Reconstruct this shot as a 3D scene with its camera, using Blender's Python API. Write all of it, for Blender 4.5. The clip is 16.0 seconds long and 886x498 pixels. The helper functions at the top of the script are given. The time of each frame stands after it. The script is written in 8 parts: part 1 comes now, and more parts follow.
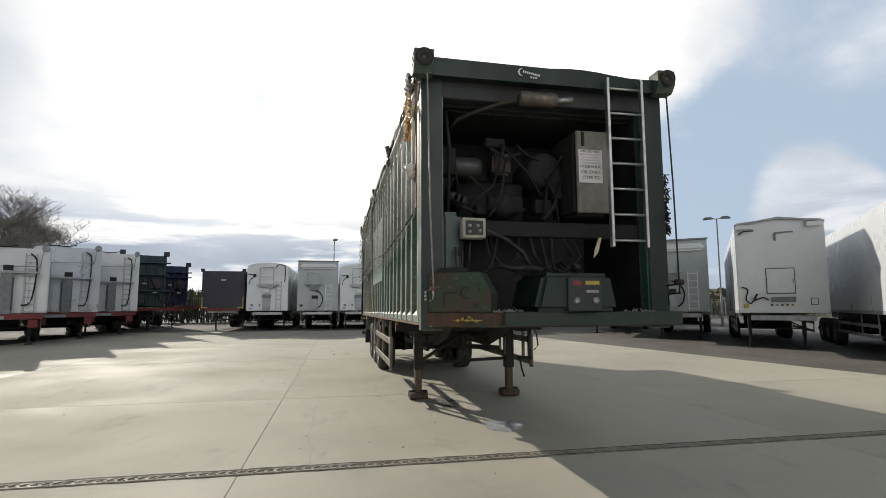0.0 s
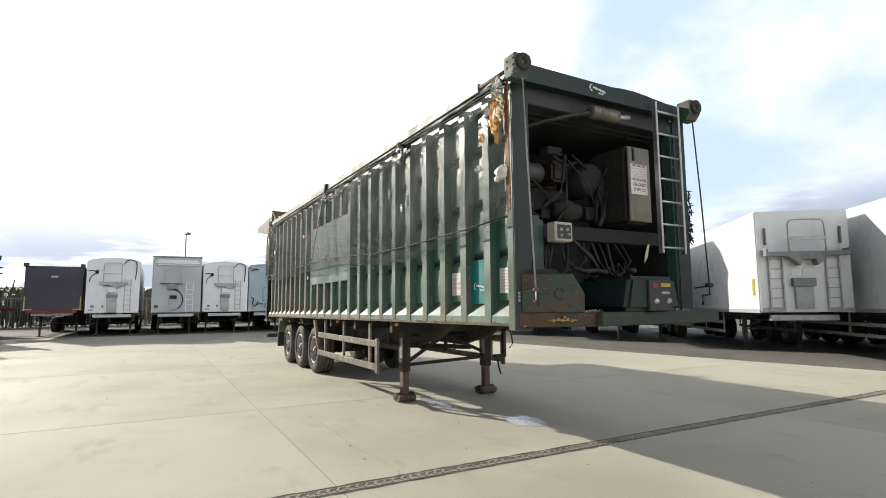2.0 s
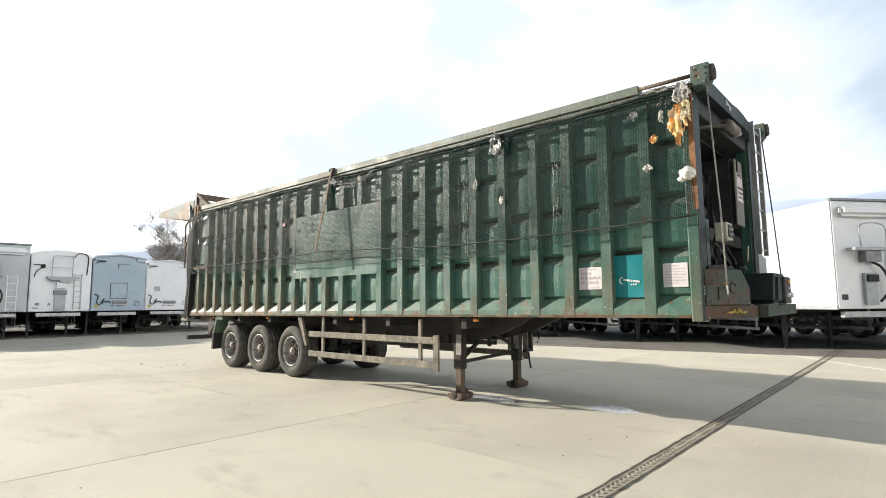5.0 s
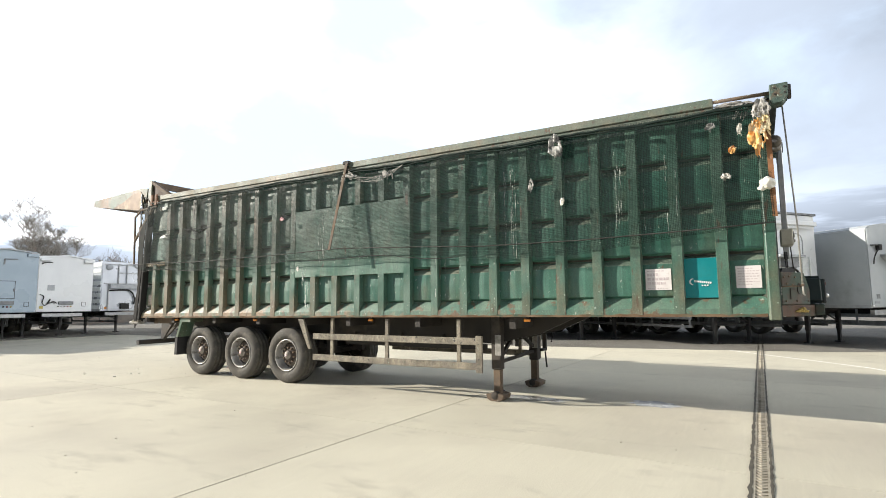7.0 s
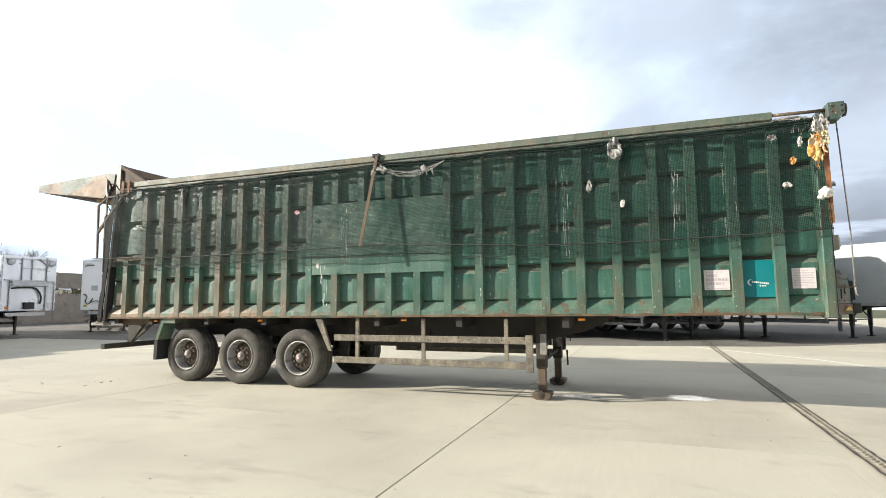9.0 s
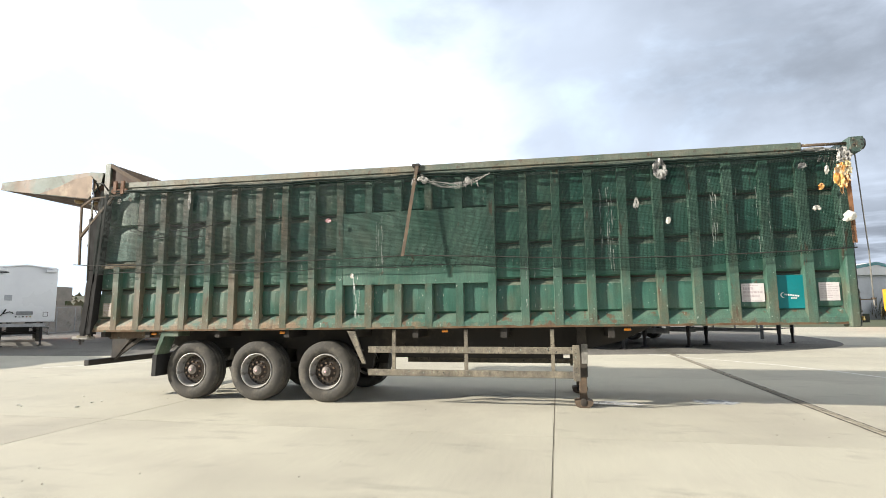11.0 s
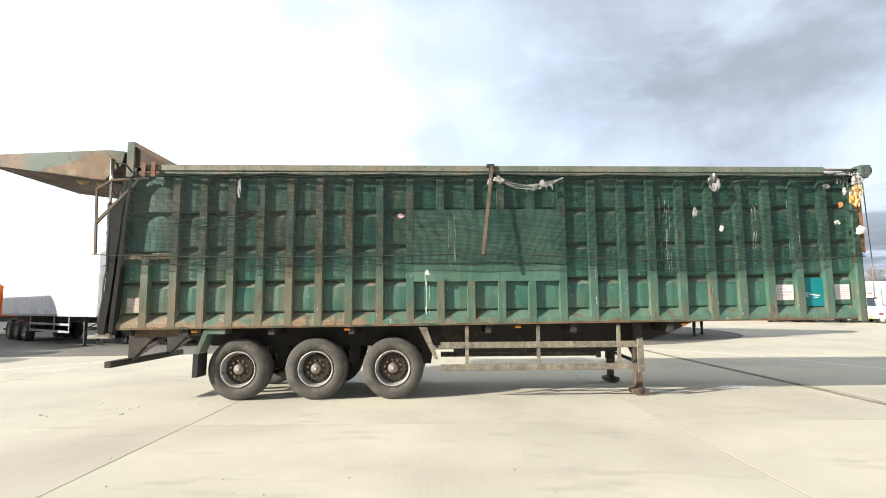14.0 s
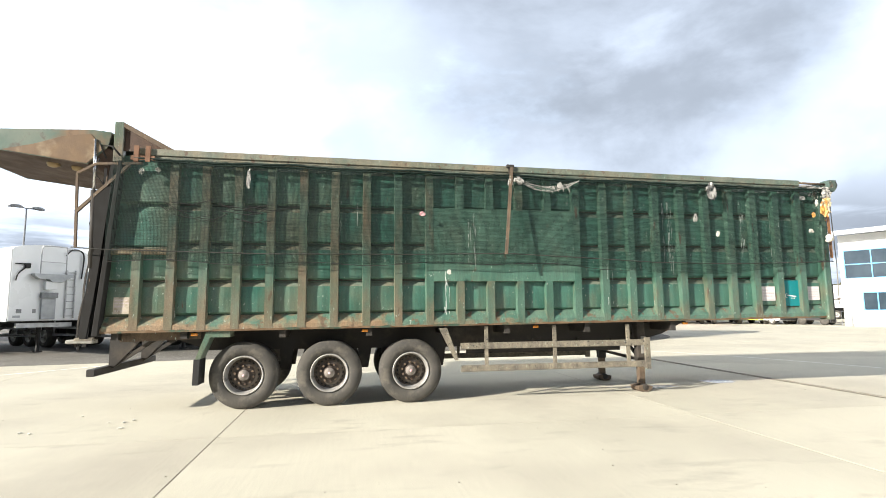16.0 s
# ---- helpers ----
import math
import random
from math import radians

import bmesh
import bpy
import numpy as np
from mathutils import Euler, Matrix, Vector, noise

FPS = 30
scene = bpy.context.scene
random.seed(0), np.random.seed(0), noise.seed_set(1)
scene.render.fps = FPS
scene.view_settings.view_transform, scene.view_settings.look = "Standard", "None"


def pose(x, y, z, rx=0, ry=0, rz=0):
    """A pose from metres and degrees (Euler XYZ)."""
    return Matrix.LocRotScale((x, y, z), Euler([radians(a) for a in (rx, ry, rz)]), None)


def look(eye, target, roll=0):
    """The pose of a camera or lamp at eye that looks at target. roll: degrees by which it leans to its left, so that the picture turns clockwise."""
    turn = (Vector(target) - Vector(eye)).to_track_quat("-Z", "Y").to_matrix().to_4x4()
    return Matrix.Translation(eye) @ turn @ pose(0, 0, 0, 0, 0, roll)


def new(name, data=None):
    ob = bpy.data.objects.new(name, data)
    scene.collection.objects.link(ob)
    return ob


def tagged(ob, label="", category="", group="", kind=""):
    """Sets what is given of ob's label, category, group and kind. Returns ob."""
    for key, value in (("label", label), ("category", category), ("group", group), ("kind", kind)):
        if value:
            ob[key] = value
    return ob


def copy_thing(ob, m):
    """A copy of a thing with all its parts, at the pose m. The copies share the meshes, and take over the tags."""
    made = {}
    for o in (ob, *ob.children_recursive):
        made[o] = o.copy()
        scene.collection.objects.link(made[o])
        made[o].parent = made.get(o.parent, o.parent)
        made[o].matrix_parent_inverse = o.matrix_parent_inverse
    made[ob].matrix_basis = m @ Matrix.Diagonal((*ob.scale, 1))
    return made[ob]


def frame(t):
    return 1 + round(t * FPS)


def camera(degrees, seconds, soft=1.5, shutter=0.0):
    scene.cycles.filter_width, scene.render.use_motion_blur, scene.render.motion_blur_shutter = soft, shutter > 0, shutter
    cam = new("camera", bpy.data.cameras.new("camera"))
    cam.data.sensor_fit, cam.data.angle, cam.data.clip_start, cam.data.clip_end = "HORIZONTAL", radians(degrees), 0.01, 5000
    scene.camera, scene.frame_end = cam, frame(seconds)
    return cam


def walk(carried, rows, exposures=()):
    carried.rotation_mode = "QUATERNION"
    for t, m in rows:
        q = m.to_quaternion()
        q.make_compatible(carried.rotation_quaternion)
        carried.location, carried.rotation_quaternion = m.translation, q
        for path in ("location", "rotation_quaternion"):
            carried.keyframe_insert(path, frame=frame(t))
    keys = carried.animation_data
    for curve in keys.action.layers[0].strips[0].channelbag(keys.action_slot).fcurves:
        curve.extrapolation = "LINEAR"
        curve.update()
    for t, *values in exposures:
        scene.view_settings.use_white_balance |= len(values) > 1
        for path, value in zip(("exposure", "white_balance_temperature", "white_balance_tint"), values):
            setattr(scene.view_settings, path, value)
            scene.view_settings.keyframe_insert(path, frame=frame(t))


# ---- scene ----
cam = camera(80.15, 16.0, soft=0.92)
PATH = [
    (0.0, (-0.154, 0.225, 1.535), (0.2365, 2.1746, 1.7509), -0.19),
    (0.5, (-0.756, 0.392, 1.541), (-0.1409, 2.2828, 1.7580), -0.24),
    (1.0, (-1.366, 0.565, 1.538), (-0.5988, 2.3996, 1.7499), -0.37),
    (1.5, (-1.920, 0.803, 1.550), (-1.0648, 2.5985, 1.7646), -0.42),
    (2.0, (-2.482, 1.065, 1.556), (-1.5275, 2.8096, 1.7687), -0.44),
    (2.5, (-2.943, 1.390, 1.550), (-1.9041, 3.0857, 1.7632), -0.45),
    (3.0, (-3.438, 1.759, 1.521), (-2.2871, 3.3816, 1.7271), -0.53),
    (3.5, (-3.959, 2.159, 1.497), (-2.6910, 3.6921, 1.7016), -0.59),
    (4.0, (-4.433, 2.615, 1.503), (-3.0734, 4.0665, 1.7119), -0.51),
    (4.5, (-4.897, 3.091, 1.511), (-3.4809, 4.4879, 1.7185), -0.46),
    (7.0, (-6.563, 5.509, 1.526), (-4.8562, 6.5304, 1.7316), -0.50),
    (7.5, (-6.789, 5.974, 1.526), (-5.0341, 6.9123, 1.7313), -0.48),
    (8.0, (-7.061, 6.473, 1.528), (-5.2579, 7.3130, 1.7339), -0.46),
    (8.5, (-7.232, 7.007, 1.533), (-5.3965, 7.7759, 1.7376), -0.46),
    (9.0, (-7.357, 7.541, 1.542), (-5.4999, 8.2555, 1.7425), -0.49),
    (11.5, (-8.135, 9.994, 1.570), (-6.1752, 10.3159, 1.8081), -0.56),
    (12.0, (-8.236, 10.475, 1.581), (-6.2623, 10.7085, 1.8095), -0.54),
    (12.5, (-8.333, 10.999, 1.599), (-6.3544, 11.1854, 1.8230), -0.52),
    (13.0, (-8.481, 11.573, 1.619), (-6.4965, 11.6927, 1.8389), -0.49),
    (13.5, (-8.491, 12.172, 1.633), (-6.5035, 12.2382, 1.8476), -0.47),
    (14.0, (-8.558, 12.737, 1.636), (-6.5689, 12.7260, 1.8476), -0.44),
    (14.5, (-8.547, 13.216, 1.627), (-6.5629, 13.0868, 1.8394), -0.45),
    (15.0, (-8.488, 13.661, 1.611), (-6.5144, 13.4209, 1.8279), -0.45),
    (15.5, (-8.365, 14.092, 1.595), (-6.4027, 13.7727, 1.8133), -0.48),
    (16.0, (-8.231, 14.619, 1.577), (-6.2744, 14.2735, 1.8026), -0.53),
]
EXPOSURES = [(0.0, -0.42), (0.7, -0.11), (1.5, 0.13), (3.5, 0.46), (7.0, 0.66), (9.0, 0.68), (12.5, 0.74), (14.5, 0.92), (16.0, 0.98)]
walk(cam, [(t, look(eye, target, roll)) for t, eye, target, roll in PATH], EXPOSURES)

# ---- world, sun, exposure ----
SUN_DIR = Vector((-1.0, 2.15, 1.0)).normalized()      # from the place towards the sun
world = bpy.data.worlds.new("sky")
scene.world = world
world.use_nodes = True
wn, wl = world.node_tree.nodes, world.node_tree.links
wn.clear()


def wnode(kind, **kw):
    n = wn.new(kind)
    for k, v in kw.items():
        if k in n.inputs:
            n.inputs[k].default_value = v
    return n


w_out = wnode("ShaderNodeOutputWorld")
w_bg = wnode("ShaderNodeBackground")
w_bg.inputs["Strength"].default_value = 0.10
w_sky = wnode("ShaderNodeTexSky")
w_sky.sky_type, w_sky.sun_disc = "NISHITA", False
w_sky.sun_elevation = math.asin(SUN_DIR.z)
w_sky.sun_rotation = math.atan2(SUN_DIR.x, SUN_DIR.y)
w_co = wnode("ShaderNodeTexCoord")
w_sep = wnode("ShaderNodeSeparateXYZ")
wl.new(w_co.outputs["Generated"], w_sep.inputs[0])
w_map = wnode("ShaderNodeMapping")
w_map.inputs["Location"].default_value = (3.1, 0.6, 0.0)
w_map.inputs["Rotation"].default_value = (0, 0, 0.5)
w_map.inputs["Scale"].default_value = (1.0, 1.0, 1.9)
wl.new(w_co.outputs["Generated"], w_map.inputs[0])
w_n1 = wnode("ShaderNodeTexNoise", Scale=2.3, Detail=8.0, Roughness=0.56, Distortion=0.25)
wl.new(w_map.outputs[0], w_n1.inputs["Vector"])
w_map2 = wnode("ShaderNodeMapping")
w_map2.inputs["Location"].default_value = (-1.4, 2.3, 0.4)
w_map2.inputs["Scale"].default_value = (1.0, 1.0, 1.7)
wl.new(w_co.outputs["Generated"], w_map2.inputs[0])
w_n2 = wnode("ShaderNodeTexNoise", Scale=2.0, Detail=7.0, Roughness=0.52, Distortion=0.2)
wl.new(w_map2.outputs[0], w_n2.inputs["Vector"])


def wmath(op, a, b):
    n = wn.new("ShaderNodeMath")
    n.operation = op
    for k, v in enumerate((a, b)):
        if isinstance(v, (int, float)):
            n.inputs[k].default_value = v
        else:
            wl.new(v, n.inputs[k])
    return n.outputs[0]


def wrange(src, lo, hi, to0=0.0, to1=1.0):
    n = wn.new("ShaderNodeMapRange")
    n.interpolation_type = "SMOOTHSTEP"
    n.inputs["From Min"].default_value, n.inputs["From Max"].default_value = lo, hi
    n.inputs["To Min"].default_value, n.inputs["To Max"].default_value = to0, to1
    wl.new(src, n.inputs["Value"])
    return n.outputs[0]


def towards(azimuth, elevation):
    """Cosine of the angle to a compass direction (degrees clockwise from +y) in the sky."""
    a, e = radians(azimuth), radians(elevation)
    n = wn.new("ShaderNodeVectorMath")
    n.operation = "DOT_PRODUCT"
    n.inputs[1].default_value = (math.sin(a) * math.cos(e), math.cos(a) * math.cos(e), math.sin(e))
    wl.new(w_co.outputs["Generated"], n.inputs[0])
    return n.outputs["Value"]


# cover: broken towards the north-east, where blue shows through
w_open = wmath("MAXIMUM", wrange(towards(43, 17), 0.925, 0.988), wrange(towards(63, 21), 0.972, 0.996, 0.0, 0.45))
w_puff = wmath("MAXIMUM", wrange(towards(30, 32), 0.965, 0.993), wrange(towards(47, 9), 0.994, 0.999))
w_gap = wmath("SUBTRACT", wmath("MULTIPLY", w_open, 0.36), wmath("MULTIPLY", w_puff, 0.3))
w_cover = wrange(wmath("SUBTRACT", w_n1.outputs["Fac"], w_gap), 0.21, 0.46)
# shade of the clouds: white by the sun, grey away from it, one heavy grey bank to the south-east
w_sunny = wrange(towards(-25, 23), 0.36, 0.94)
w_bank = wrange(wmath("ADD", towards(116, 31), wmath("MULTIPLY", wmath("SUBTRACT", w_n2.outputs["Fac"], 0.5), 0.75)), 0.80, 1.03)
w_tex = wrange(w_n2.outputs["Fac"], 0.34, 0.60)
w_base = wmath("ADD", 5.2, wmath("MULTIPLY", w_tex, 4.6))
w_lum = wmath("ADD", w_base, wmath("MULTIPLY", w_sunny, 11.0))
w_lum = wmath("MULTIPLY", w_lum, wmath("SUBTRACT", 1.0, wmath("MULTIPLY", w_bank, wrange(w_n1.outputs["Fac"], 0.35, 0.62, 0.70, 0.48))))
# low streaks of grey along the horizon
w_n3 = wnode("ShaderNodeTexNoise", Scale=7.0, Detail=5.0, Roughness=0.55)
w_map3 = wnode("ShaderNodeMapping")
w_map3.inputs["Scale"].default_value = (0.5, 0.5, 3.6)
wl.new(w_co.outputs["Generated"], w_map3.inputs[0])
wl.new(w_map3.outputs[0], w_n3.inputs["Vector"])
w_low = wmath("MULTIPLY", wrange(w_sep.outputs["Z"], 0.24, 0.07), wrange(w_n3.outputs["Fac"], 0.40, 0.56, 0.15, 1.0))
w_lum = wmath("MULTIPLY", w_lum, wmath("SUBTRACT", 1.0, wmath("MULTIPLY", w_low, 0.66)))
w_lum = wmath("MULTIPLY", w_lum, wrange(w_sep.outputs["Z"], 0.46, 0.78, 1.0, 0.16))     # unseen sky overhead dimmed to cut the fill light
# unseen western sky dimmed as well, to deepen shadows on the near side
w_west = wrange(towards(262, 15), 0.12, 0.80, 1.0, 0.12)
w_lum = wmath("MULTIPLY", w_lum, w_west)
w_lum = wmath("MULTIPLY", w_lum, wrange(towards(198, 10), 0.52, 0.95, 1.0, 3.9))          # unseen southern sky brightened to light the shaded fronts
w_lum = wmath("ADD", w_lum, wmath("MULTIPLY", w_open, 3.0))
w_tint = wnode("ShaderNodeMix")
w_tint.data_type = "RGBA"
wl.new(wrange(w_lum, 5.0, 15.0), w_tint.inputs["Factor"])
w_tint.inputs[6].default_value, w_tint.inputs[7].default_value = (0.85, 0.97, 1.16, 1), (1.01, 1.0, 0.98, 1)
w_cloud = wn.new("ShaderNodeVectorMath")
w_cloud.operation = "SCALE"
wl.new(w_tint.outputs[2], w_cloud.inputs[0])
wl.new(w_lum, w_cloud.inputs["Scale"])
# clear sky, veiled
w_veil = wnode("ShaderNodeMix")
w_veil.data_type = "RGBA"
w_veil.inputs["Factor"].default_value = 0.85
wl.new(w_sky.outputs[0], w_veil.inputs[6])
w_veil.inputs[7].default_value = (6.7, 8.2, 10.2, 1)
w_mix = wnode("ShaderNodeMix")
w_mix.data_type = "RGBA"
wl.new(wmath("MAXIMUM", w_cover, w_bank), w_mix.inputs["Factor"])
wl.new(w_veil.outputs[2], w_mix.inputs[6])
wl.new(w_cloud.outputs[0], w_mix.inputs[7])
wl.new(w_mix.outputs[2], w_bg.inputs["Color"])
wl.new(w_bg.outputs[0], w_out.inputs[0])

sun_lamp = bpy.data.lights.new("sun", "SUN")
sun_lamp.energy, sun_lamp.angle, sun_lamp.color = 5.0, radians(0.55), (1.0, 0.93, 0.82)
sun = new("sun", sun_lamp)
sun.matrix_world = Matrix.Translation((0, 0, 40)) @ SUN_DIR.to_track_quat("Z", "Y").to_matrix().to_4x4()


# ---- materials ----
def ramp(nt, src, p0, p1, c0=(0, 0, 0, 1), c1=(1, 1, 1, 1)):
    r = nt.nodes.new("ShaderNodeValToRGB")
    r.color_ramp.elements[0].position, r.color_ramp.elements[1].position = p0, p1
    r.color_ramp.elements[0].color, r.color_ramp.elements[1].color = c0, c1
    nt.links.new(src, r.inputs[0])
    return r.outputs[0]


def mixc(nt, fac, a, b):
    m = nt.nodes.new("ShaderNodeMix")
    m.data_type = "RGBA"
    if isinstance(fac, float):
        m.inputs["Factor"].default_value = fac
    else:
        nt.links.new(fac, m.inputs["Factor"])
    for k, v in ((6, a), (7, b)):
        if isinstance(v, tuple):
            m.inputs[k].default_value = (*v[:3], 1)
        else:
            nt.links.new(v, m.inputs[k])
    return m.outputs[2]


def tex_noise(nt, co, scale, detail=4.0, rough=0.55, stretch=(1, 1, 1), shift=(0, 0, 0)):
    mp = nt.nodes.new("ShaderNodeMapping")
    mp.inputs["Scale"].default_value = stretch
    mp.inputs["Location"].default_value = shift
    nt.links.new(co, mp.inputs[0])
    n = nt.nodes.new("ShaderNodeTexNoise")
    n.inputs["Scale"].default_value, n.inputs["Detail"].default_value, n.inputs["Roughness"].default_value = scale, detail, rough
    nt.links.new(mp.outputs[0], n.inputs["Vector"])
    return n.outputs["Fac"]


def mat(name, c1, c2, scale=3.0, rough=0.6, metal=0.0, c3=None, s3=1.4, t3=(0.58, 0.7), stretch3=(1, 1, 1), bump=0.15, bscale=70.0, rough2=None, c4=None, s4=9.0, t4=(0.64, 0.7), stretch4=(1, 1, 1), rnd=0.0, low=None):
    """Two close colours by a wide noise, a third (dirt, rust) in patches, a fourth in small flecks, and fine relief."""
    m = bpy.data.materials.new(name)
    m.use_nodes = True
    nt = m.node_tree
    b = nt.nodes["Principled BSDF"]
    co = nt.nodes.new("ShaderNodeTexCoord").outputs["Object"]
    if rnd:
        oi = nt.nodes.new("ShaderNodeObjectInfo")
        ad = nt.nodes.new("ShaderNodeVectorMath")
        ad.operation = "MULTIPLY_ADD"
        ad.inputs[1].default_value = (rnd, rnd, rnd)
        nt.links.new(oi.outputs["Random"], ad.inputs[0])
        nt.links.new(co, ad.inputs[2])
        co = ad.outputs[0]
    f = ramp(nt, tex_noise(nt, co, scale), 0.35, 0.65)
    col = mixc(nt, f, c1, c2)
    if c3:
        n3 = tex_noise(nt, co, s3, 6.0, 0.62, stretch3, (4.2, 1.7, 3.3))
        if low:                                  # road dirt thrown up from below: (height, depth, amount, rear from y)
            sp = nt.nodes.new("ShaderNodeSeparateXYZ")
            nt.links.new(co, sp.inputs[0])
            for axis, near, far, amount in (("Z", low[0], low[0] - low[1], low[2]), ("Y", low[3], low[3] + 4.0, low[4])):
                mr = nt.nodes.new("ShaderNodeMapRange")
                mr.inputs["From Min"].default_value, mr.inputs["From Max"].default_value, mr.inputs["To Max"].default_value = near, far, amount
                nt.links.new(sp.outputs[axis], mr.inputs["Value"])
                sm = nt.nodes.new("ShaderNodeMath")
                nt.links.new(n3, sm.inputs[0])
                nt.links.new(mr.outputs[0], sm.inputs[1])
                n3 = sm.outputs[0]
        f3 = ramp(nt, n3, *t3)
        col = mixc(nt, f3, col, c3)
    if c4:
        f4 = ramp(nt, tex_noise(nt, co, s4, 5.0, 0.6, stretch4, (1.2, 7.7, 0.3)), *t4)
        col = mixc(nt, f4, col, c4)
    nt.links.new(col, b.inputs["Base Color"])
    fine = tex_noise(nt, co, bscale, 3.0, 0.6)
    r = nt.nodes.new("ShaderNodeMapRange")
    r.inputs["To Min"].default_value, r.inputs["To Max"].default_value = max(0.03, rough - 0.12), min(1.0, (rough2 or rough) + 0.12)
    nt.links.new(f, r.inputs["Value"])
    nt.links.new(r.outputs[0], b.inputs["Roughness"])
    b.inputs["Metallic"].default_value = metal
    if bump:
        bp = nt.nodes.new("ShaderNodeBump")
        bp.inputs["Strength"].default_value, bp.inputs["Distance"].default_value = bump, 0.01
        nt.links.new(fine, bp.inputs["Height"])
        nt.links.new(bp.outputs[0], b.inputs["Normal"])
    return m


RUST = (0.10, 0.062, 0.036)
GREEN = mat("green_paint", (0.030, 0.114, 0.083), (0.052, 0.150, 0.110), 1.6, 0.42, c3=(0.130, 0.135, 0.088), s3=1.6, t3=(0.55, 0.87), stretch3=(1, 1, 0.45), c4=(0.11, 0.065, 0.035), s4=9.0, t4=(0.69, 0.73), stretch4=(1, 1, 0.25), low=(2.3, 0.7, 0.10, 11.5, 0.12), bump=0.2, bscale=16.0)
GREEN_FLAT = mat("dull_green_flat_plate", (0.054, 0.132, 0.096), (0.074, 0.160, 0.116), 1.6, 0.40, c3=(0.14, 0.14, 0.092), s3=1.6, t3=(0.5, 0.85), stretch3=(1, 1, 0.45), c4=(0.10, 0.06, 0.034), s4=7.0, t4=(0.64, 0.74), stretch4=(1, 1, 0.4), bump=0.3, bscale=16.0)
# trailer green with the front's shade put into a darker colour
HEADER = mat("shaded_front_green", (0.008, 0.018, 0.017), (0.012, 0.025, 0.022), 1.8, 0.55, c3=(0.018, 0.019, 0.016), s3=1.5, t3=(0.5, 0.7))
GREEN_RIB = mat("green_rib_paint", (0.042, 0.108, 0.077), (0.065, 0.134, 0.098), 2.0, 0.42, c3=(0.15, 0.115, 0.072), s3=2.2, t3=(0.54, 0.84), stretch3=(1, 1, 0.5), c4=(0.085, 0.058, 0.036), s4=9.0, t4=(0.625, 0.66), stretch4=(1, 1, 0.22), low=(2.4, 1.1, 0.12, 11.0, 0.17))
GREEN_DIRTY = mat("green_paint_dirty", (0.025, 0.080, 0.060), (0.060, 0.090, 0.062), 1.4, 0.65, c3=(0.21, 0.165, 0.10), s3=1.6, t3=(0.42, 0.66), low=(4.2, 2.6, 0.02, 9.0, 0.12), c4=RUST, s4=6.0, t4=(0.56, 0.62), bump=0.3)
# near-black green: shade of the recessed bay is put into the colour
GREEN_DARK = mat("shaded_green_paint", (0.030, 0.033, 0.036), (0.040, 0.044, 0.046), 1.6, 0.7, c3=(0.026, 0.024, 0.024), t3=(0.45, 0.6))
RUSTY = mat("rusty_steel", (0.095, 0.068, 0.047), (0.15, 0.108, 0.072), 5.0, 0.8, c3=(0.05, 0.03, 0.02), s3=3.0, bump=0.4)
RUST_RED = mat("rusty_front_paint", (0.060, 0.037, 0.026), (0.090, 0.052, 0.034), 2.0, 0.75, c3=(0.035, 0.052, 0.037), s3=2.6, t3=(0.54, 0.62), bump=0.3)
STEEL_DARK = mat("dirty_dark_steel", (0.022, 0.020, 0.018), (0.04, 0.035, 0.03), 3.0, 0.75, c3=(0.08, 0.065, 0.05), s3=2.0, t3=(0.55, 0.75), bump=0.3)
STEEL_GREY = mat("weathered_guard_rail", (0.25, 0.22, 0.165), (0.18, 0.16, 0.12), 6.0, 0.7, c3=(0.12, 0.105, 0.085), s3=5.0, t3=(0.45, 0.65), c4=(0.05, 0.05, 0.045), s4=22.0, t4=(0.6, 0.66), bump=0.3)
ALU = mat("worn_aluminium", (0.55, 0.55, 0.53), (0.42, 0.42, 0.41), 8.0, 0.42, 0.85, bump=0.1)
CHROME = mat("bright_cylinder_rod", (0.7, 0.7, 0.7), (0.55, 0.55, 0.55), 8.0, 0.2, 1.0, bump=0.02)
# dust, over a green lightened to show the folds as sunlit
DUSTY = mat("lit_dusty_green_fold", (0.095, 0.155, 0.118), (0.145, 0.180, 0.135), 2.5, 0.7, c3=(0.17, 0.145, 0.095), s3=2.0, t3=(0.54, 0.80), low=(1.8, 0.4, 0.05, 11.0, 0.14), bump=0.3)
# dark colour for the shadow lines between the panels
SEAM_SHADE = mat("dark_seam_shade", (0.025, 0.032, 0.025), (0.045, 0.040, 0.030), 5.0, 0.9)
SEAL = mat("perished_black_rubber", (0.008, 0.008, 0.008), (0.016, 0.015, 0.014), 6.0, 0.95)
RAIL = mat("weathered_green_rail", (0.085, 0.125, 0.095), (0.16, 0.17, 0.13), 2.4, 0.6, c3=(0.19, 0.165, 0.11), s3=2.6, t3=(0.50, 0.72), c4=RUST, s4=9.0, t4=(0.60, 0.66), low=(5.0, 1.0, 0.0, 10.0, 0.10), bump=0.3)
DISC = mat("dirty_wheel_disc", (0.085, 0.072, 0.060), (0.13, 0.112, 0.095), 6.0, 0.7, 0.1, c3=(0.09, 0.065, 0.045), s3=9.0, t3=(0.45, 0.62))
BRONZE = mat("bronze_rust_plate", (0.19, 0.12, 0.06), (0.10, 0.062, 0.035), 2.2, 0.5, 0.2, c3=(0.27, 0.21, 0.13), s3=2.6, t3=(0.5, 0.7), bump=0.25, bscale=12.0)
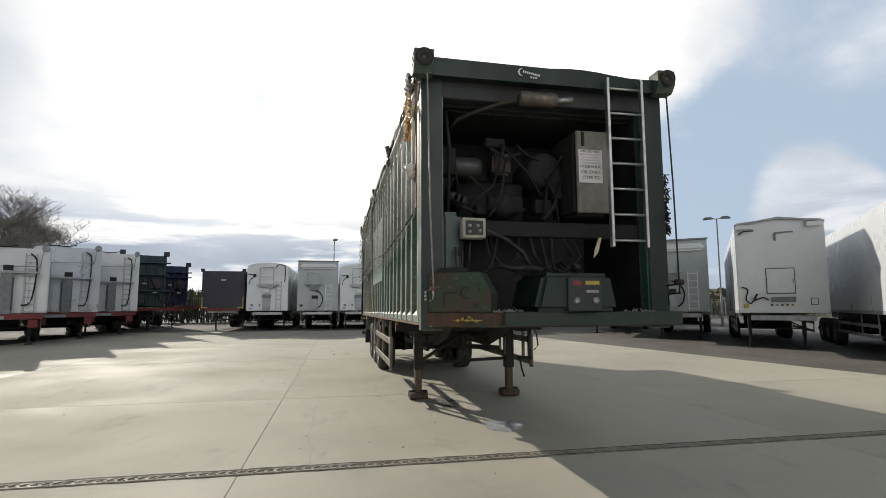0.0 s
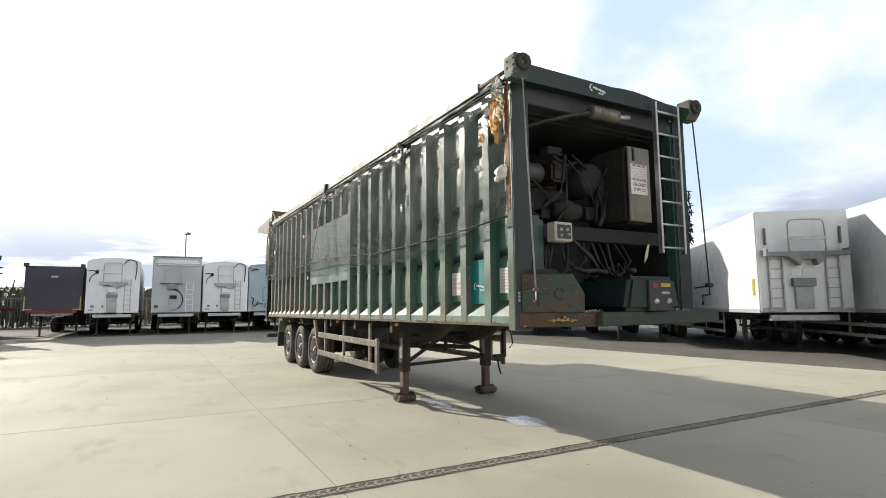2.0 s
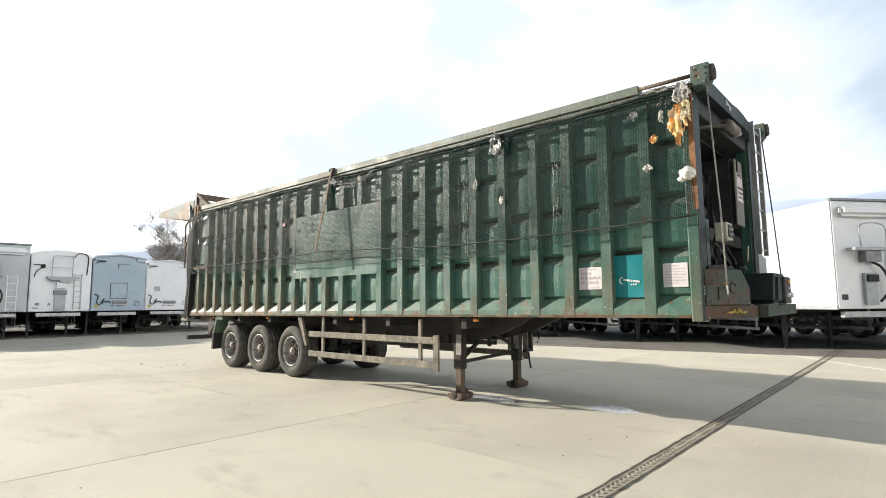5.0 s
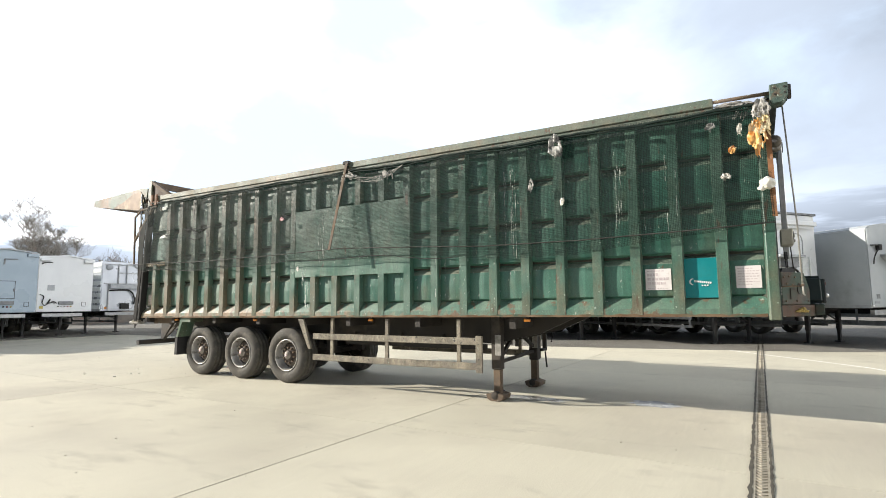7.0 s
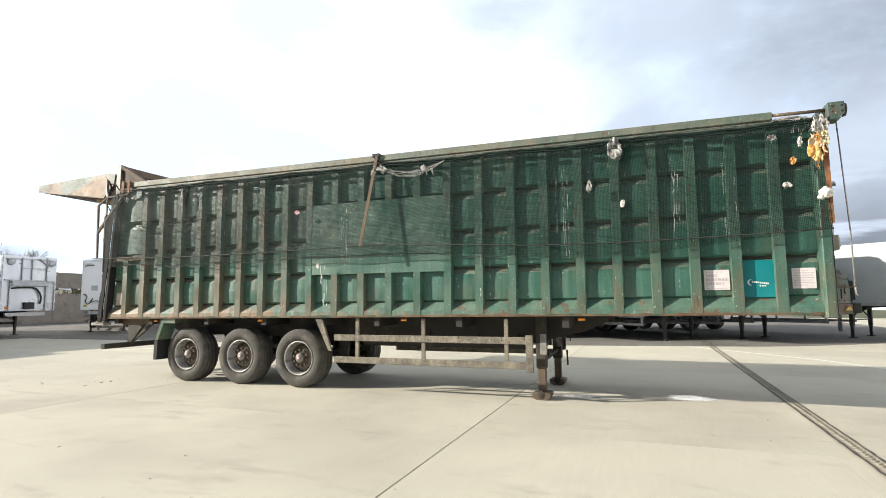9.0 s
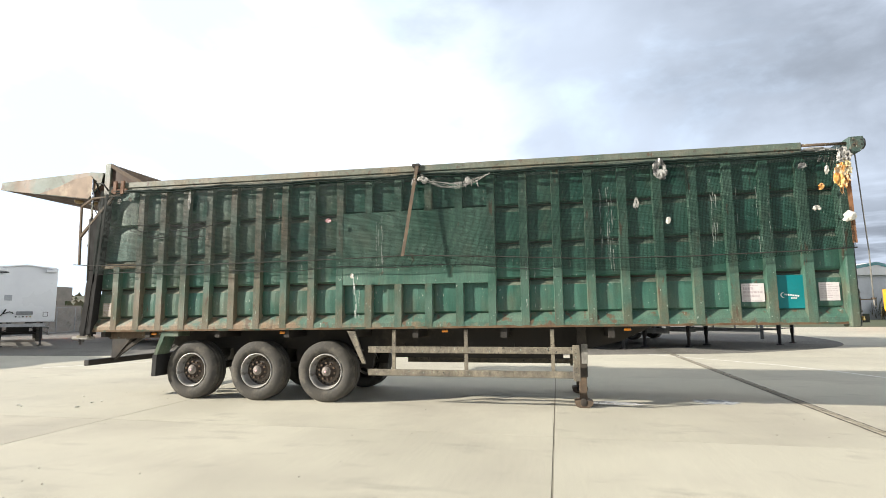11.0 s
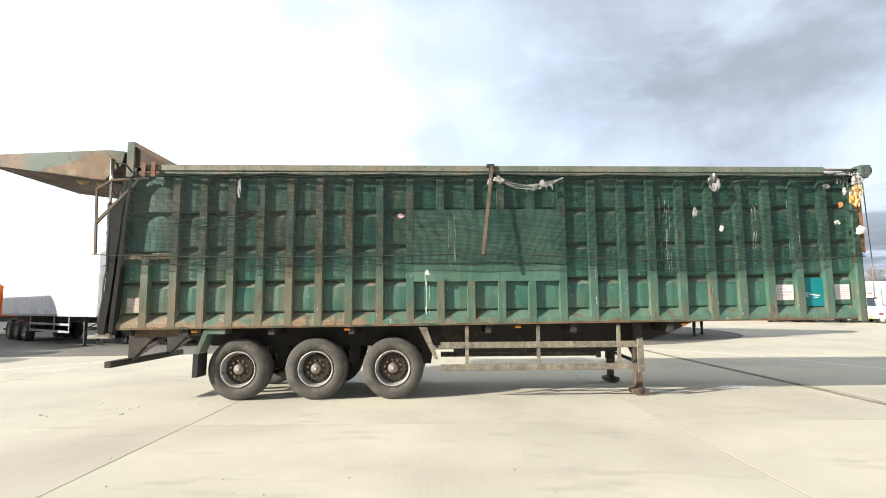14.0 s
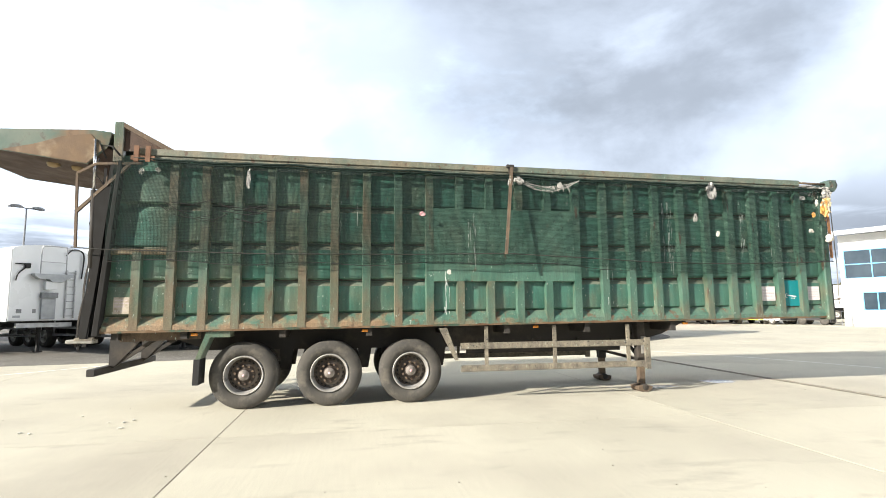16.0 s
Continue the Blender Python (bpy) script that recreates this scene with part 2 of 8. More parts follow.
FOOT = mat("dirty_green_foot", (0.054, 0.138, 0.102), (0.10, 0.165, 0.118), 2.6, 0.5, c3=(0.24, 0.165, 0.095), s3=3.4, t3=(0.60, 0.78), c4=(0.125, 0.083, 0.050), s4=7.0, t4=(0.57, 0.64), low=(1.44, 0.12, 0.13, 11.5, 0.18), bump=0.35)
FOOT_RUST = mat("rust_edged_green_rail", (0.030, 0.098, 0.070), (0.065, 0.105, 0.072), 2.2, 0.65, c3=(0.21, 0.14, 0.08), s3=4.0, t3=(0.50, 0.66), c4=(0.12, 0.056, 0.026), s4=6.0, t4=(0.52, 0.58), low=(1.44, 0.12, 0.05, 11.5, 0.10), bump=0.35)
STEP = mat("scraped_green_step", (0.022, 0.038, 0.030), (0.035, 0.048, 0.038), 3.0, 0.7, c3=(0.060, 0.052, 0.040), s3=4.0, t3=(0.56, 0.68), bump=0.3)
LIP = mat("tan_rust_lip", (0.17, 0.115, 0.065), (0.11, 0.062, 0.034), 4.0, 0.85, c3=(0.045, 0.075, 0.052), s3=2.2, t3=(0.52, 0.60), bump=0.4)
COVER_GREEN = mat("rust_blotched_green_cover", (0.028, 0.056, 0.040), (0.042, 0.066, 0.046), 2.5, 0.7, c3=(0.062, 0.041, 0.028), s3=3.2, t3=(0.44, 0.60), c4=(0.03, 0.02, 0.015), s4=9.0, t4=(0.58, 0.66), bump=0.3)
BRACKET_RUST = mat("orange_brown_rust", (0.19, 0.095, 0.05), (0.12, 0.062, 0.036), 6.0, 0.8, bump=0.3)
BOX_PAINT = mat("dull_roller_box_paint", (0.045, 0.085, 0.072), (0.075, 0.105, 0.09), 5.0, 0.7, c3=(0.12, 0.085, 0.055), s3=7.0, t3=(0.52, 0.66), bump=0.25)
TYRE = mat("worn_tyre_rubber", (0.052, 0.049, 0.044), (0.085, 0.079, 0.069), 4.0, 0.85, c3=(0.135, 0.122, 0.10), s3=5.0, t3=(0.5, 0.7), bump=0.3, bscale=110)
RIM = mat("dusty_silver_rim", (0.46, 0.45, 0.43), (0.32, 0.31, 0.29), 6.0, 0.45, 0.3, c3=(0.10, 0.085, 0.07), s3=7.0, t3=(0.52, 0.66), bump=0.2)
HUB = mat("rusty_hub", (0.045, 0.036, 0.030), (0.085, 0.066, 0.054), 9.0, 0.8, c3=(0.03, 0.025, 0.02), s3=8.0, bump=0.3)
HUBCAP = mat("grey_hub_cap", (0.27, 0.245, 0.225), (0.20, 0.175, 0.155), 12.0, 0.6, 0.3)
TEAL = mat("teal_sign_face", (0.002, 0.19, 0.21), (0.004, 0.22, 0.235), 3.0, 0.45, c3=(0.02, 0.14, 0.13), s3=4.0, t3=(0.6, 0.8))
WHITE_SIGN = mat("faded_white_sign", (0.72, 0.68, 0.68), (0.62, 0.58, 0.58), 6.0, 0.6, c3=(0.45, 0.40, 0.38), s3=9.0, t3=(0.6, 0.8))
PRINT_GREY = mat("faded_print", (0.46, 0.39, 0.41), (0.60, 0.54, 0.55), 20.0, 0.7, bump=0)
PRINT_BLACK = mat("black_print", (0.03, 0.03, 0.035), (0.06, 0.06, 0.06), 20.0, 0.7, bump=0)
LOGO_WHITE = mat("white_print", (0.75, 0.78, 0.78), (0.65, 0.68, 0.68), 9.0, 0.5, bump=0)
AMBER = mat("amber_reflector", (0.50, 0.19, 0.02), (0.38, 0.13, 0.02), 9.0, 0.25, bump=0)
YELLOW = mat("yellow_sticker", (0.45, 0.36, 0.04), (0.36, 0.28, 0.04), 9.0, 0.4, bump=0)
RED_STICK = mat("red_sticker", (0.20, 0.025, 0.02), (0.15, 0.02, 0.018), 9.0, 0.4, bump=0)
NET = mat("green_black_netting", (0.009, 0.019, 0.016), (0.015, 0.027, 0.023), 3.0, 0.75, bump=0)
NET.node_tree.nodes["Principled BSDF"].inputs["Specular IOR Level"].default_value = 0.2
ROPE = mat("frayed_grey_rope", (0.045, 0.045, 0.04), (0.025, 0.025, 0.022), 12.0, 0.85)
TARP = mat("torn_grey_sheet", (0.50, 0.49, 0.46), (0.36, 0.35, 0.33), 5.0, 0.75, bump=0.3)
TANK = mat("grimy_cream_tank", (0.26, 0.245, 0.205), (0.16, 0.152, 0.128), 2.0, 0.6, c3=(0.06, 0.055, 0.045), s3=1.6, t3=(0.5, 0.7), stretch3=(1, 1, 0.4))
BAG_WHITE = mat("white_plastic_bag", (0.78, 0.76, 0.70), (0.60, 0.58, 0.52), 8.0, 0.45, c3=(0.60, 0.50, 0.22), s3=5.0, t3=(0.58, 0.7), bump=0.3, bscale=30)
BAG_ORANGE = mat("orange_plastic_bag", (0.84, 0.30, 0.05), (0.84, 0.50, 0.17), 5.0, 0.4, c3=(0.78, 0.70, 0.48), s3=7.0, t3=(0.50, 0.62), bump=0.3, bscale=30)
BAG_YELLOW = mat("pale_yellow_plastic", (0.75, 0.58, 0.26), (0.74, 0.66, 0.48), 7.0, 0.45, bump=0.3, bscale=30)
BAG_PINK = mat("pink_plastic_scrap", (0.7, 0.28, 0.33), (0.75, 0.6, 0.6), 20.0, 0.5)
BAG_BLACK = mat("grey_black_bag", (0.06, 0.06, 0.06), (0.42, 0.42, 0.40), 7.0, 0.4, bump=0.3, bscale=30)
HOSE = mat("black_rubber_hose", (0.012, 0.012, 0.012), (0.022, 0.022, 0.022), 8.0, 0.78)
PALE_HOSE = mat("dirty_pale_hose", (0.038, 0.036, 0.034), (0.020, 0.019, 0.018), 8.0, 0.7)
# engine metal kept near black, with the bay's shade in its colour
ENGINE = mat("shaded_engine_metal", (0.013, 0.012, 0.013), (0.022, 0.021, 0.021), 6.0, 0.88, 0.0, c3=(0.017, 0.015, 0.014), s3=4.0)
CEMENT = mat("cream_control_box", (0.42, 0.40, 0.33), (0.33, 0.31, 0.26), 7.0, 0.6)
PLATE = mat("dirty_number_plate", (0.34, 0.33, 0.30), (0.22, 0.21, 0.19), 14.0, 0.6)
SMEAR = mat("white_bird_lime", (0.62, 0.66, 0.62), (0.45, 0.52, 0.48), 14.0, 0.8, bump=0)

TR_WHITE = mat("white_trailer_paint", (0.72, 0.74, 0.75), (0.64, 0.66, 0.68), 0.7, 0.32, c3=(0.50, 0.52, 0.53), s3=0.9, t3=(0.6, 0.85), stretch3=(1, 1, 0.3), bump=0.03)
TR_GREY = mat("grey_trailer_paint", (0.42, 0.45, 0.47), (0.36, 0.39, 0.41), 0.8, 0.4, c3=(0.28, 0.30, 0.31), s3=1.0, t3=(0.55, 0.8), bump=0.03)
TR_BLUE = mat("blue_grey_trailer_paint", (0.32, 0.40, 0.47), (0.28, 0.355, 0.42), 0.8, 0.35, c3=(0.22, 0.29, 0.36), s3=1.1, t3=(0.6, 0.8), bump=0.03)
TR_SILVER = mat("brushed_silver_trailer", (0.52, 0.55, 0.60), (0.44, 0.47, 0.52), 1.0, 0.35, 0.5, bump=0.05)
TR_NAVY = mat("old_blue_trailer", (0.014, 0.025, 0.075), (0.022, 0.036, 0.095), 1.2, 0.6, c3=(0.05, 0.045, 0.045), bump=0.1)
TR_DARK = mat("navy_trailer_paint", (0.014, 0.013, 0.028), (0.022, 0.020, 0.038), 0.9, 0.5, bump=0.05)
TR_GREENOLD = mat("old_blue_green_trailer", (0.020, 0.045, 0.06), (0.035, 0.06, 0.075), 1.2, 0.6, c3=(0.06, 0.05, 0.04), bump=0.1)
TR_RED = mat("red_chassis_paint", (0.17, 0.018, 0.018), (0.12, 0.014, 0.014), 2.0, 0.5, c3=(0.05, 0.03, 0.025), s3=2.0)
TR_CHASSIS = mat("black_chassis", (0.020, 0.020, 0.022), (0.035, 0.034, 0.034), 2.0, 0.6, c3=(0.07, 0.065, 0.06), s3=2.5)
TR_GALV = mat("galvanised_steel", (0.42, 0.43, 0.44), (0.33, 0.34, 0.35), 6.0, 0.5, 0.5)
TR_LINE = mat("grey_seam", (0.22, 0.23, 0.24), (0.16, 0.17, 0.18), 6.0, 0.6)
TR_FIT = mat("pale_grey_fitting", (0.38, 0.40, 0.42), (0.30, 0.32, 0.34), 4.0, 0.5)
ORANGE = mat("orange_tipper_paint", (0.85, 0.16, 0.015), (0.75, 0.13, 0.012), 1.0, 0.4)
GLASS_DARK = mat("tinted_window_glass", (0.03, 0.045, 0.06), (0.05, 0.07, 0.09), 0.6, 0.06, bump=0)
BLUE_FRAME = mat("sky_blue_window_frame", (0.16, 0.48, 0.75), (0.14, 0.44, 0.70), 3.0, 0.4, bump=0)
RENDER_WHITE = mat("white_wall_cladding", (0.78, 0.78, 0.77), (0.72, 0.72, 0.72), 0.6, 0.6)
ROOF_GREY = mat("grey_metal_roof", (0.46, 0.49, 0.53), (0.40, 0.43, 0.47), 1.0, 0.4)
VAN_YELLOW = mat("high_visibility_yellow", (0.72, 0.78, 0.05), (0.66, 0.72, 0.05), 3.0, 0.4)
BARK = mat("bare_bark", (0.23, 0.21, 0.19), (0.30, 0.28, 0.25), 6.0, 0.9, bump=0.3)
BRUSH = mat("winter_scrub", (0.085, 0.075, 0.045), (0.12, 0.105, 0.06), 0.08, 0.95, c3=(0.05, 0.062, 0.03), s3=0.12, t3=(0.45, 0.6), bump=0)
GRASS = mat("rough_grass_ground", (0.055, 0.075, 0.030), (0.085, 0.090, 0.045), 0.25, 0.95, c3=(0.10, 0.085, 0.06), s3=0.12, bump=0.4, bscale=30)
STONE_WALL = mat("grey_stone_wall", (0.16, 0.15, 0.13), (0.22, 0.20, 0.175), 1.5, 0.9, c3=(0.08, 0.085, 0.06), s3=1.0, bump=0.5, bscale=9)
CONCRETE = mat("worn_concrete", (0.465, 0.440, 0.355), (0.54, 0.512, 0.415), 0.35, 0.84, c3=(0.385, 0.355, 0.29), s3=0.28, t3=(0.5, 0.78), c4=(0.345, 0.32, 0.26), s4=2.6, t4=(0.58, 0.80), stretch4=(1.0, 0.35, 1), bump=0.35, bscale=65, rnd=40.0)


def speckle(m, amount, scale=120.0, stroke=(0.22, 3.2, 1), chips=0.0, wash=0.045):
    """Grains and faint strokes over a surface's colour."""
    nt = m.node_tree
    b = nt.nodes["Principled BSDF"]
    src = b.inputs["Base Color"].links[0].from_socket
    co = nt.nodes.new("ShaderNodeTexCoord").outputs["Object"]
    grain = ramp(nt, tex_noise(nt, co, scale, 3.0, 0.7), 0.25, 0.75, (1 - amount, 1 - amount, 1 - amount, 1), (1 + amount, 1 + amount, 1 + amount, 1))
    broom = ramp(nt, tex_noise(nt, co, 9.0, 4.0, 0.65, stroke), 0.3, 0.7, (1 - wash, 1 - wash, 1 - wash, 1), (1 + wash, 1 + wash, 1 + wash, 1))
    if chips:
        flecks = ramp(nt, tex_noise(nt, co, 26.0, 2.0, 0.6, (1, 1, 0.5), (2.2, 5.1, 8.4)), chips, chips + 0.03)
        src = mixc(nt, flecks, src, (0.30, 0.36, 0.31))
    for other in (grain, broom):
        mx = nt.nodes.new("ShaderNodeVectorMath")
        mx.operation = "MULTIPLY"
        nt.links.new(src, mx.inputs[0])
        nt.links.new(other, mx.inputs[1])
        src = mx.outputs[0]
    nt.links.new(src, b.inputs["Base Color"])


speckle(CONCRETE, 0.30, 90.0)
for m in (GREEN, GREEN_FLAT, DUSTY, GREEN_RIB, FOOT, FOOT_RUST, BOX_PAINT, RAIL, GREEN_DIRTY, RUST_RED, STEEL_GREY, RUSTY):
    speckle(m, 0.34, 55.0, (1.6, 1.6, 0.13), 0.685, 0.20)
for m in (GREEN, GREEN_FLAT, DUSTY, GREEN_RIB, FOOT, RAIL):          # thin film of dust
    dust = m.node_tree.nodes["Principled BSDF"]
    dust.inputs["Sheen Weight"].default_value, dust.inputs["Sheen Roughness"].default_value = 0.28, 0.35
    dust.inputs["Specular IOR Level"].default_value = 0.75
    dust.inputs["Sheen Tint"].default_value = (0.80, 0.84, 0.78, 1)
JOINT = mat("dark_joint_filler", (0.20, 0.182, 0.145), (0.32, 0.292, 0.232), 2.0, 0.9)
GRAVEL = mat("grey_gravel", (0.12, 0.113, 0.10), (0.18, 0.17, 0.15), 6.0, 0.95, c3=(0.10, 0.095, 0.08), s3=0.5, t3=(0.5, 0.7), c4=(0.38, 0.36, 0.32), s4=16.0, t4=(0.6, 0.66), bump=1.0, bscale=26)
speckle(GRAVEL, 0.35, 30.0, (1, 1, 1))
EDGE_DIRT = mat("dark_edge_dirt", (0.045, 0.04, 0.032), (0.10, 0.09, 0.07), 9.0, 0.95)
SILT = mat("dry_silt", (0.21, 0.19, 0.15), (0.30, 0.275, 0.22), 9.0, 0.95)
IRON = mat("rusty_cast_iron", (0.36, 0.33, 0.265), (0.26, 0.235, 0.19), 6.0, 0.8, bump=0.3)
WET = mat("spilt_white_liquid", (0.50, 0.52, 0.53), (0.34, 0.35, 0.36), 6.0, 0.25, bump=0)
LINE_PAINT = mat("worn_white_line", (0.80, 0.79, 0.76), (0.66, 0.65, 0.60), 5.0, 0.8)


# ---- mesh helpers ----
def box(bm, x0, x1, y0, y1, z0, z1):
    v = [bm.verts.new(p) for p in ((x0, y0, z0), (x1, y0, z0), (x1, y1, z0), (x0, y1, z0), (x0, y0, z1), (x1, y0, z1), (x1, y1, z1), (x0, y1, z1))]
    for f in ((0, 3, 2, 1), (4, 5, 6, 7), (0, 1, 5, 4), (1, 2, 6, 5), (2, 3, 7, 6), (3, 0, 4, 7)):
        bm.faces.new([v[i] for i in f])
    return v


def prism(bm, pts, axis, a, b):
    """A polygon of 2D points, extruded along an axis from a to b."""
    def at(p, w):
        return {"x": (w, p[0], p[1]), "y": (p[0], w, p[1]), "z": (p[0], p[1], w)}[axis]
    lo, hi = [bm.verts.new(at(p, a)) for p in pts], [bm.verts.new(at(p, b)) for p in pts]
    n = len(pts)
    for i in range(n):
        bm.faces.new((lo[i], lo[(i + 1) % n], hi[(i + 1) % n], hi[i]))
    bm.faces.new(lo[::-1])
    bm.faces.new(hi)


def tube(bm, pts, r, n=8, caps=True):
    """A round bar along a polyline; r may be one radius or one per point."""
    pts = [Vector(p) for p in pts]
    rs = r if isinstance(r, (list, tuple)) else [r] * len(pts)
    rings = []
    for i, p in enumerate(pts):
        d = (pts[min(i + 1, len(pts) - 1)] - pts[max(i - 1, 0)]).normalized()
        u = d.cross(Vector((0, 0, 1)) if abs(d.z) < 0.9 else Vector((1, 0, 0))).normalized()
        w = d.cross(u)
        rings.append([bm.verts.new(p + rs[i] * (math.cos(k * math.tau / n) * u + math.sin(k * math.tau / n) * w)) for k in range(n)])
    for a, b in zip(rings, rings[1:]):
        for k in range(n):
            f = bm.faces.new((a[k], a[(k + 1) % n], b[(k + 1) % n], b[k]))
            f.smooth = n > 5
    if caps:
        bm.faces.new(rings[0][::-1])
        bm.faces.new(rings[-1])


def bar(bm, p, q, w, h):
    """A square bar between two points."""
    p, q = Vector(p), Vector(q)
    d = (q - p).normalized()
    u = d.cross(Vector((0, 0, 1)) if abs(d.z) < 0.95 else Vector((0, 1, 0))).normalized()
    s = u.cross(d)
    c = [(-w / 2, -h / 2), (w / 2, -h / 2), (w / 2, h / 2), (-w / 2, h / 2)]
    lo, hi = [bm.verts.new(p + a * u + b * s) for a, b in c], [bm.verts.new(q + a * u + b * s) for a, b in c]
    for i in range(4):
        bm.faces.new((lo[i], lo[(i + 1) % 4], hi[(i + 1) % 4], hi[i]))
    bm.faces.new(lo[::-1])
    bm.faces.new(hi)


def lathe(bm, prof, n=32, axis="x", centre=(0, 0, 0)):
    """A closed ring profile (along, radius) turned about an axis."""
    rings = []
    for k in range(n):
        a = k * math.tau / n
        c, s = math.cos(a), math.sin(a)
        rings.append([bm.verts.new(Vector(centre) + (Vector((t, r * c, r * s)) if axis == "x" else Vector((r * c, t, r * s)))) for t, r in prof])
    m = len(prof)
    for k in range(n):
        a, b = rings[k], rings[(k + 1) % n]
        for i in range(m - 1):
            f = bm.faces.new((a[i], a[i + 1], b[i + 1], b[i]))
            f.smooth = True


def bevel(bm, w, seg=1):
    bmesh.ops.bevel(bm, geom=bm.edges[:], offset=w, segments=seg, affect="EDGES", clamp_overlap=True)


def mesh_of(name, bm, material):
    bmesh.ops.recalc_face_normals(bm, faces=bm.faces[:])
    me = bpy.data.meshes.new(name)
    bm.to_mesh(me)
    bm.free()
    me.materials.append(material)
    return me


def part(name, bm, material, parent, label=""):
    ob = new(name, mesh_of(name, bm, material))
    ob.parent = parent
    return tagged(ob, label) if label else ob


def thing(name, label, category, m=None, group="", kind=""):
    ob = new(name)
    ob.empty_display_size = 0.3
    if m is not None:
        ob.matrix_world = m
    return tagged(ob, label, category, group, kind)


def lone(name, bm, material, label, category, group="", kind=""):
    return tagged(new(name, mesh_of(name, bm, material)), label, category, group, kind)


def B():
    return bmesh.new()




# ---- ground ----
bm = B()
prev = None
for ring in (0.1, 30, 90, 300, 900, 2500):
    cur = [bm.verts.new((ring * math.cos(k * math.tau / 64), 15 + ring * math.sin(k * math.tau / 64), -0.06)) for k in range(64)]
    if prev:
        for k in range(64):
            bm.faces.new((prev[k], prev[(k + 1) % 64], cur[(k + 1) % 64], cur[k]))
    else:
        bm.faces.new(cur)
    prev = cur
ground = lone("ground", bm, GRASS, "rough winter grass round the yard", "ground", kind="structure")

XJ, YJ = [-13.58 + 6.28 * k for k in range(10)], [-40.9 + 6.35 * k for k in range(7)] + [9.62, 16.25, 22.6, 29.0, 35.3]   # joints of the slabs
bm = B()
box(bm, XJ[0], XJ[-1], YJ[0], YJ[-1], -0.05, -0.004)
pavement = lone("pavement", bm, JOINT, "dark filled joints between pale concrete slabs", "pavement", kind="structure")
DRAIN_Y = 5.59
G = 0.010


def slab(x0, x1, y0, y1):
    bm = B()
    box(bm, x0 + G / 2, x1 - G / 2, y0 + G, y1 - G, -0.04, 0.0)
    part("slab", bm, CONCRETE, pavement)


for x0, x1 in zip(XJ, XJ[1:]):
    for y0, y1 in zip(YJ, YJ[1:]):
        if y0 < DRAIN_Y < y1:
            slab(x0, x1, y0, DRAIN_Y - 0.075)
            slab(x0, x1, DRAIN_Y + 0.075, y1)
        else:
            slab(x0, x1, y0, y1)

# drain across the yard: iron frame with a row of slots
drain = thing("drain_channel", "rusty iron slotted drain channel across the concrete", "drain", kind="structure")
bm = B()
box(bm, XJ[0], XJ[-1], DRAIN_Y - 0.072, DRAIN_Y - 0.045, -0.03, 0.006)
box(bm, XJ[0], XJ[-1], DRAIN_Y + 0.045, DRAIN_Y + 0.072, -0.03, 0.006)
part("frame", bm, IRON, drain)
bm = B()
rd = random.Random(5)
x = XJ[0] + 0.02
while x < 30:
    z = 0.004 + rd.uniform(-0.003, 0.003)
    for s in (-1, 1):
        v = box(bm, x, x + 0.03, DRAIN_Y + (0.0 if s > 0 else -0.045), DRAIN_Y + (0.045 if s > 0 else 0.0), -0.03, z)
        for q in v:
            q.co.x += 0.035 * (q.co.y - DRAIN_Y) / 0.045 * s
    x += 0.085
tagged(part("grating", bm, IRON, drain, "row of small iron grating bars"), kind="stuff")

bm = B()
box(bm, XJ[0], 30.0, DRAIN_Y - 0.045, DRAIN_Y + 0.045, -0.03, -0.006)
part("silt", bm, SILT, drain)
# dirt gathered in ragged lines along both edges of the drain
rd = random.Random(9)
bm = B()
for s in (-1, 1):
    prev = None
    x = XJ[0]
    while x < 25:
        a, b = 0.066 + rd.uniform(-0.008, 0.004), (0.092 if s > 0 else 0.083) + rd.uniform(-0.008, 0.012)
        cur = [bm.verts.new((x, DRAIN_Y + s * o, 0.0085)) for o in (a, b)]
        if prev:
            bm.faces.new((prev[0], cur[0], cur[1], prev[1]))
        prev = cur
        x += rd.uniform(0.04, 0.12)
tagged(part("edge_dirt", bm, EDGE_DIRT, drain, "dark ragged dirt along the drain edges"), kind="stuff")

# hairline cracks in the slabs
crack = thing("concrete_cracks", "hairline cracks in the pale concrete slabs", "crack", kind="structure")
for pts in (((-0.47, 8.6), (-0.43, 7.7), (-0.46, 6.9), (-0.38, 6.2), (-0.40, 5.58)),):
    bm = B()
    prev = None
    for (ax, ay), (bx, by) in zip(pts, pts[1:]):
        for k in range(8):
            f = k / 8
            w = rd.uniform(0.0015, 0.004)
            cx, cy = ax + (bx - ax) * f + rd.uniform(-0.02, 0.02), ay + (by - ay) * f
            cur = [bm.verts.new((cx + o, cy, 0.0025)) for o in (-w, w)]
            if prev:
                bm.faces.new((prev[0], prev[1], cur[1], cur[0]))
            prev = cur
    part("crack", bm, JOINT, crack)

# gravel strip under the row of parked trailers, with a rounded end
bm = B()
edge = [(9.2, 36.0), (9.6, 25.0), (10.4, 19.0), (11.1, 13.5), (11.7, 9.5), (12.3, 6.0), (13.0, 3.4), (14.3, 1.2), (16.0, -0.9), (18.2, -2.5), (21.5, -3.6), (26.0, -4.1), (34.0, -4.3), (60.0, -4.3), (60.0, 75.0), (-13.0, 75.0), (-13.0, 36.0)]
smooth_edge = []
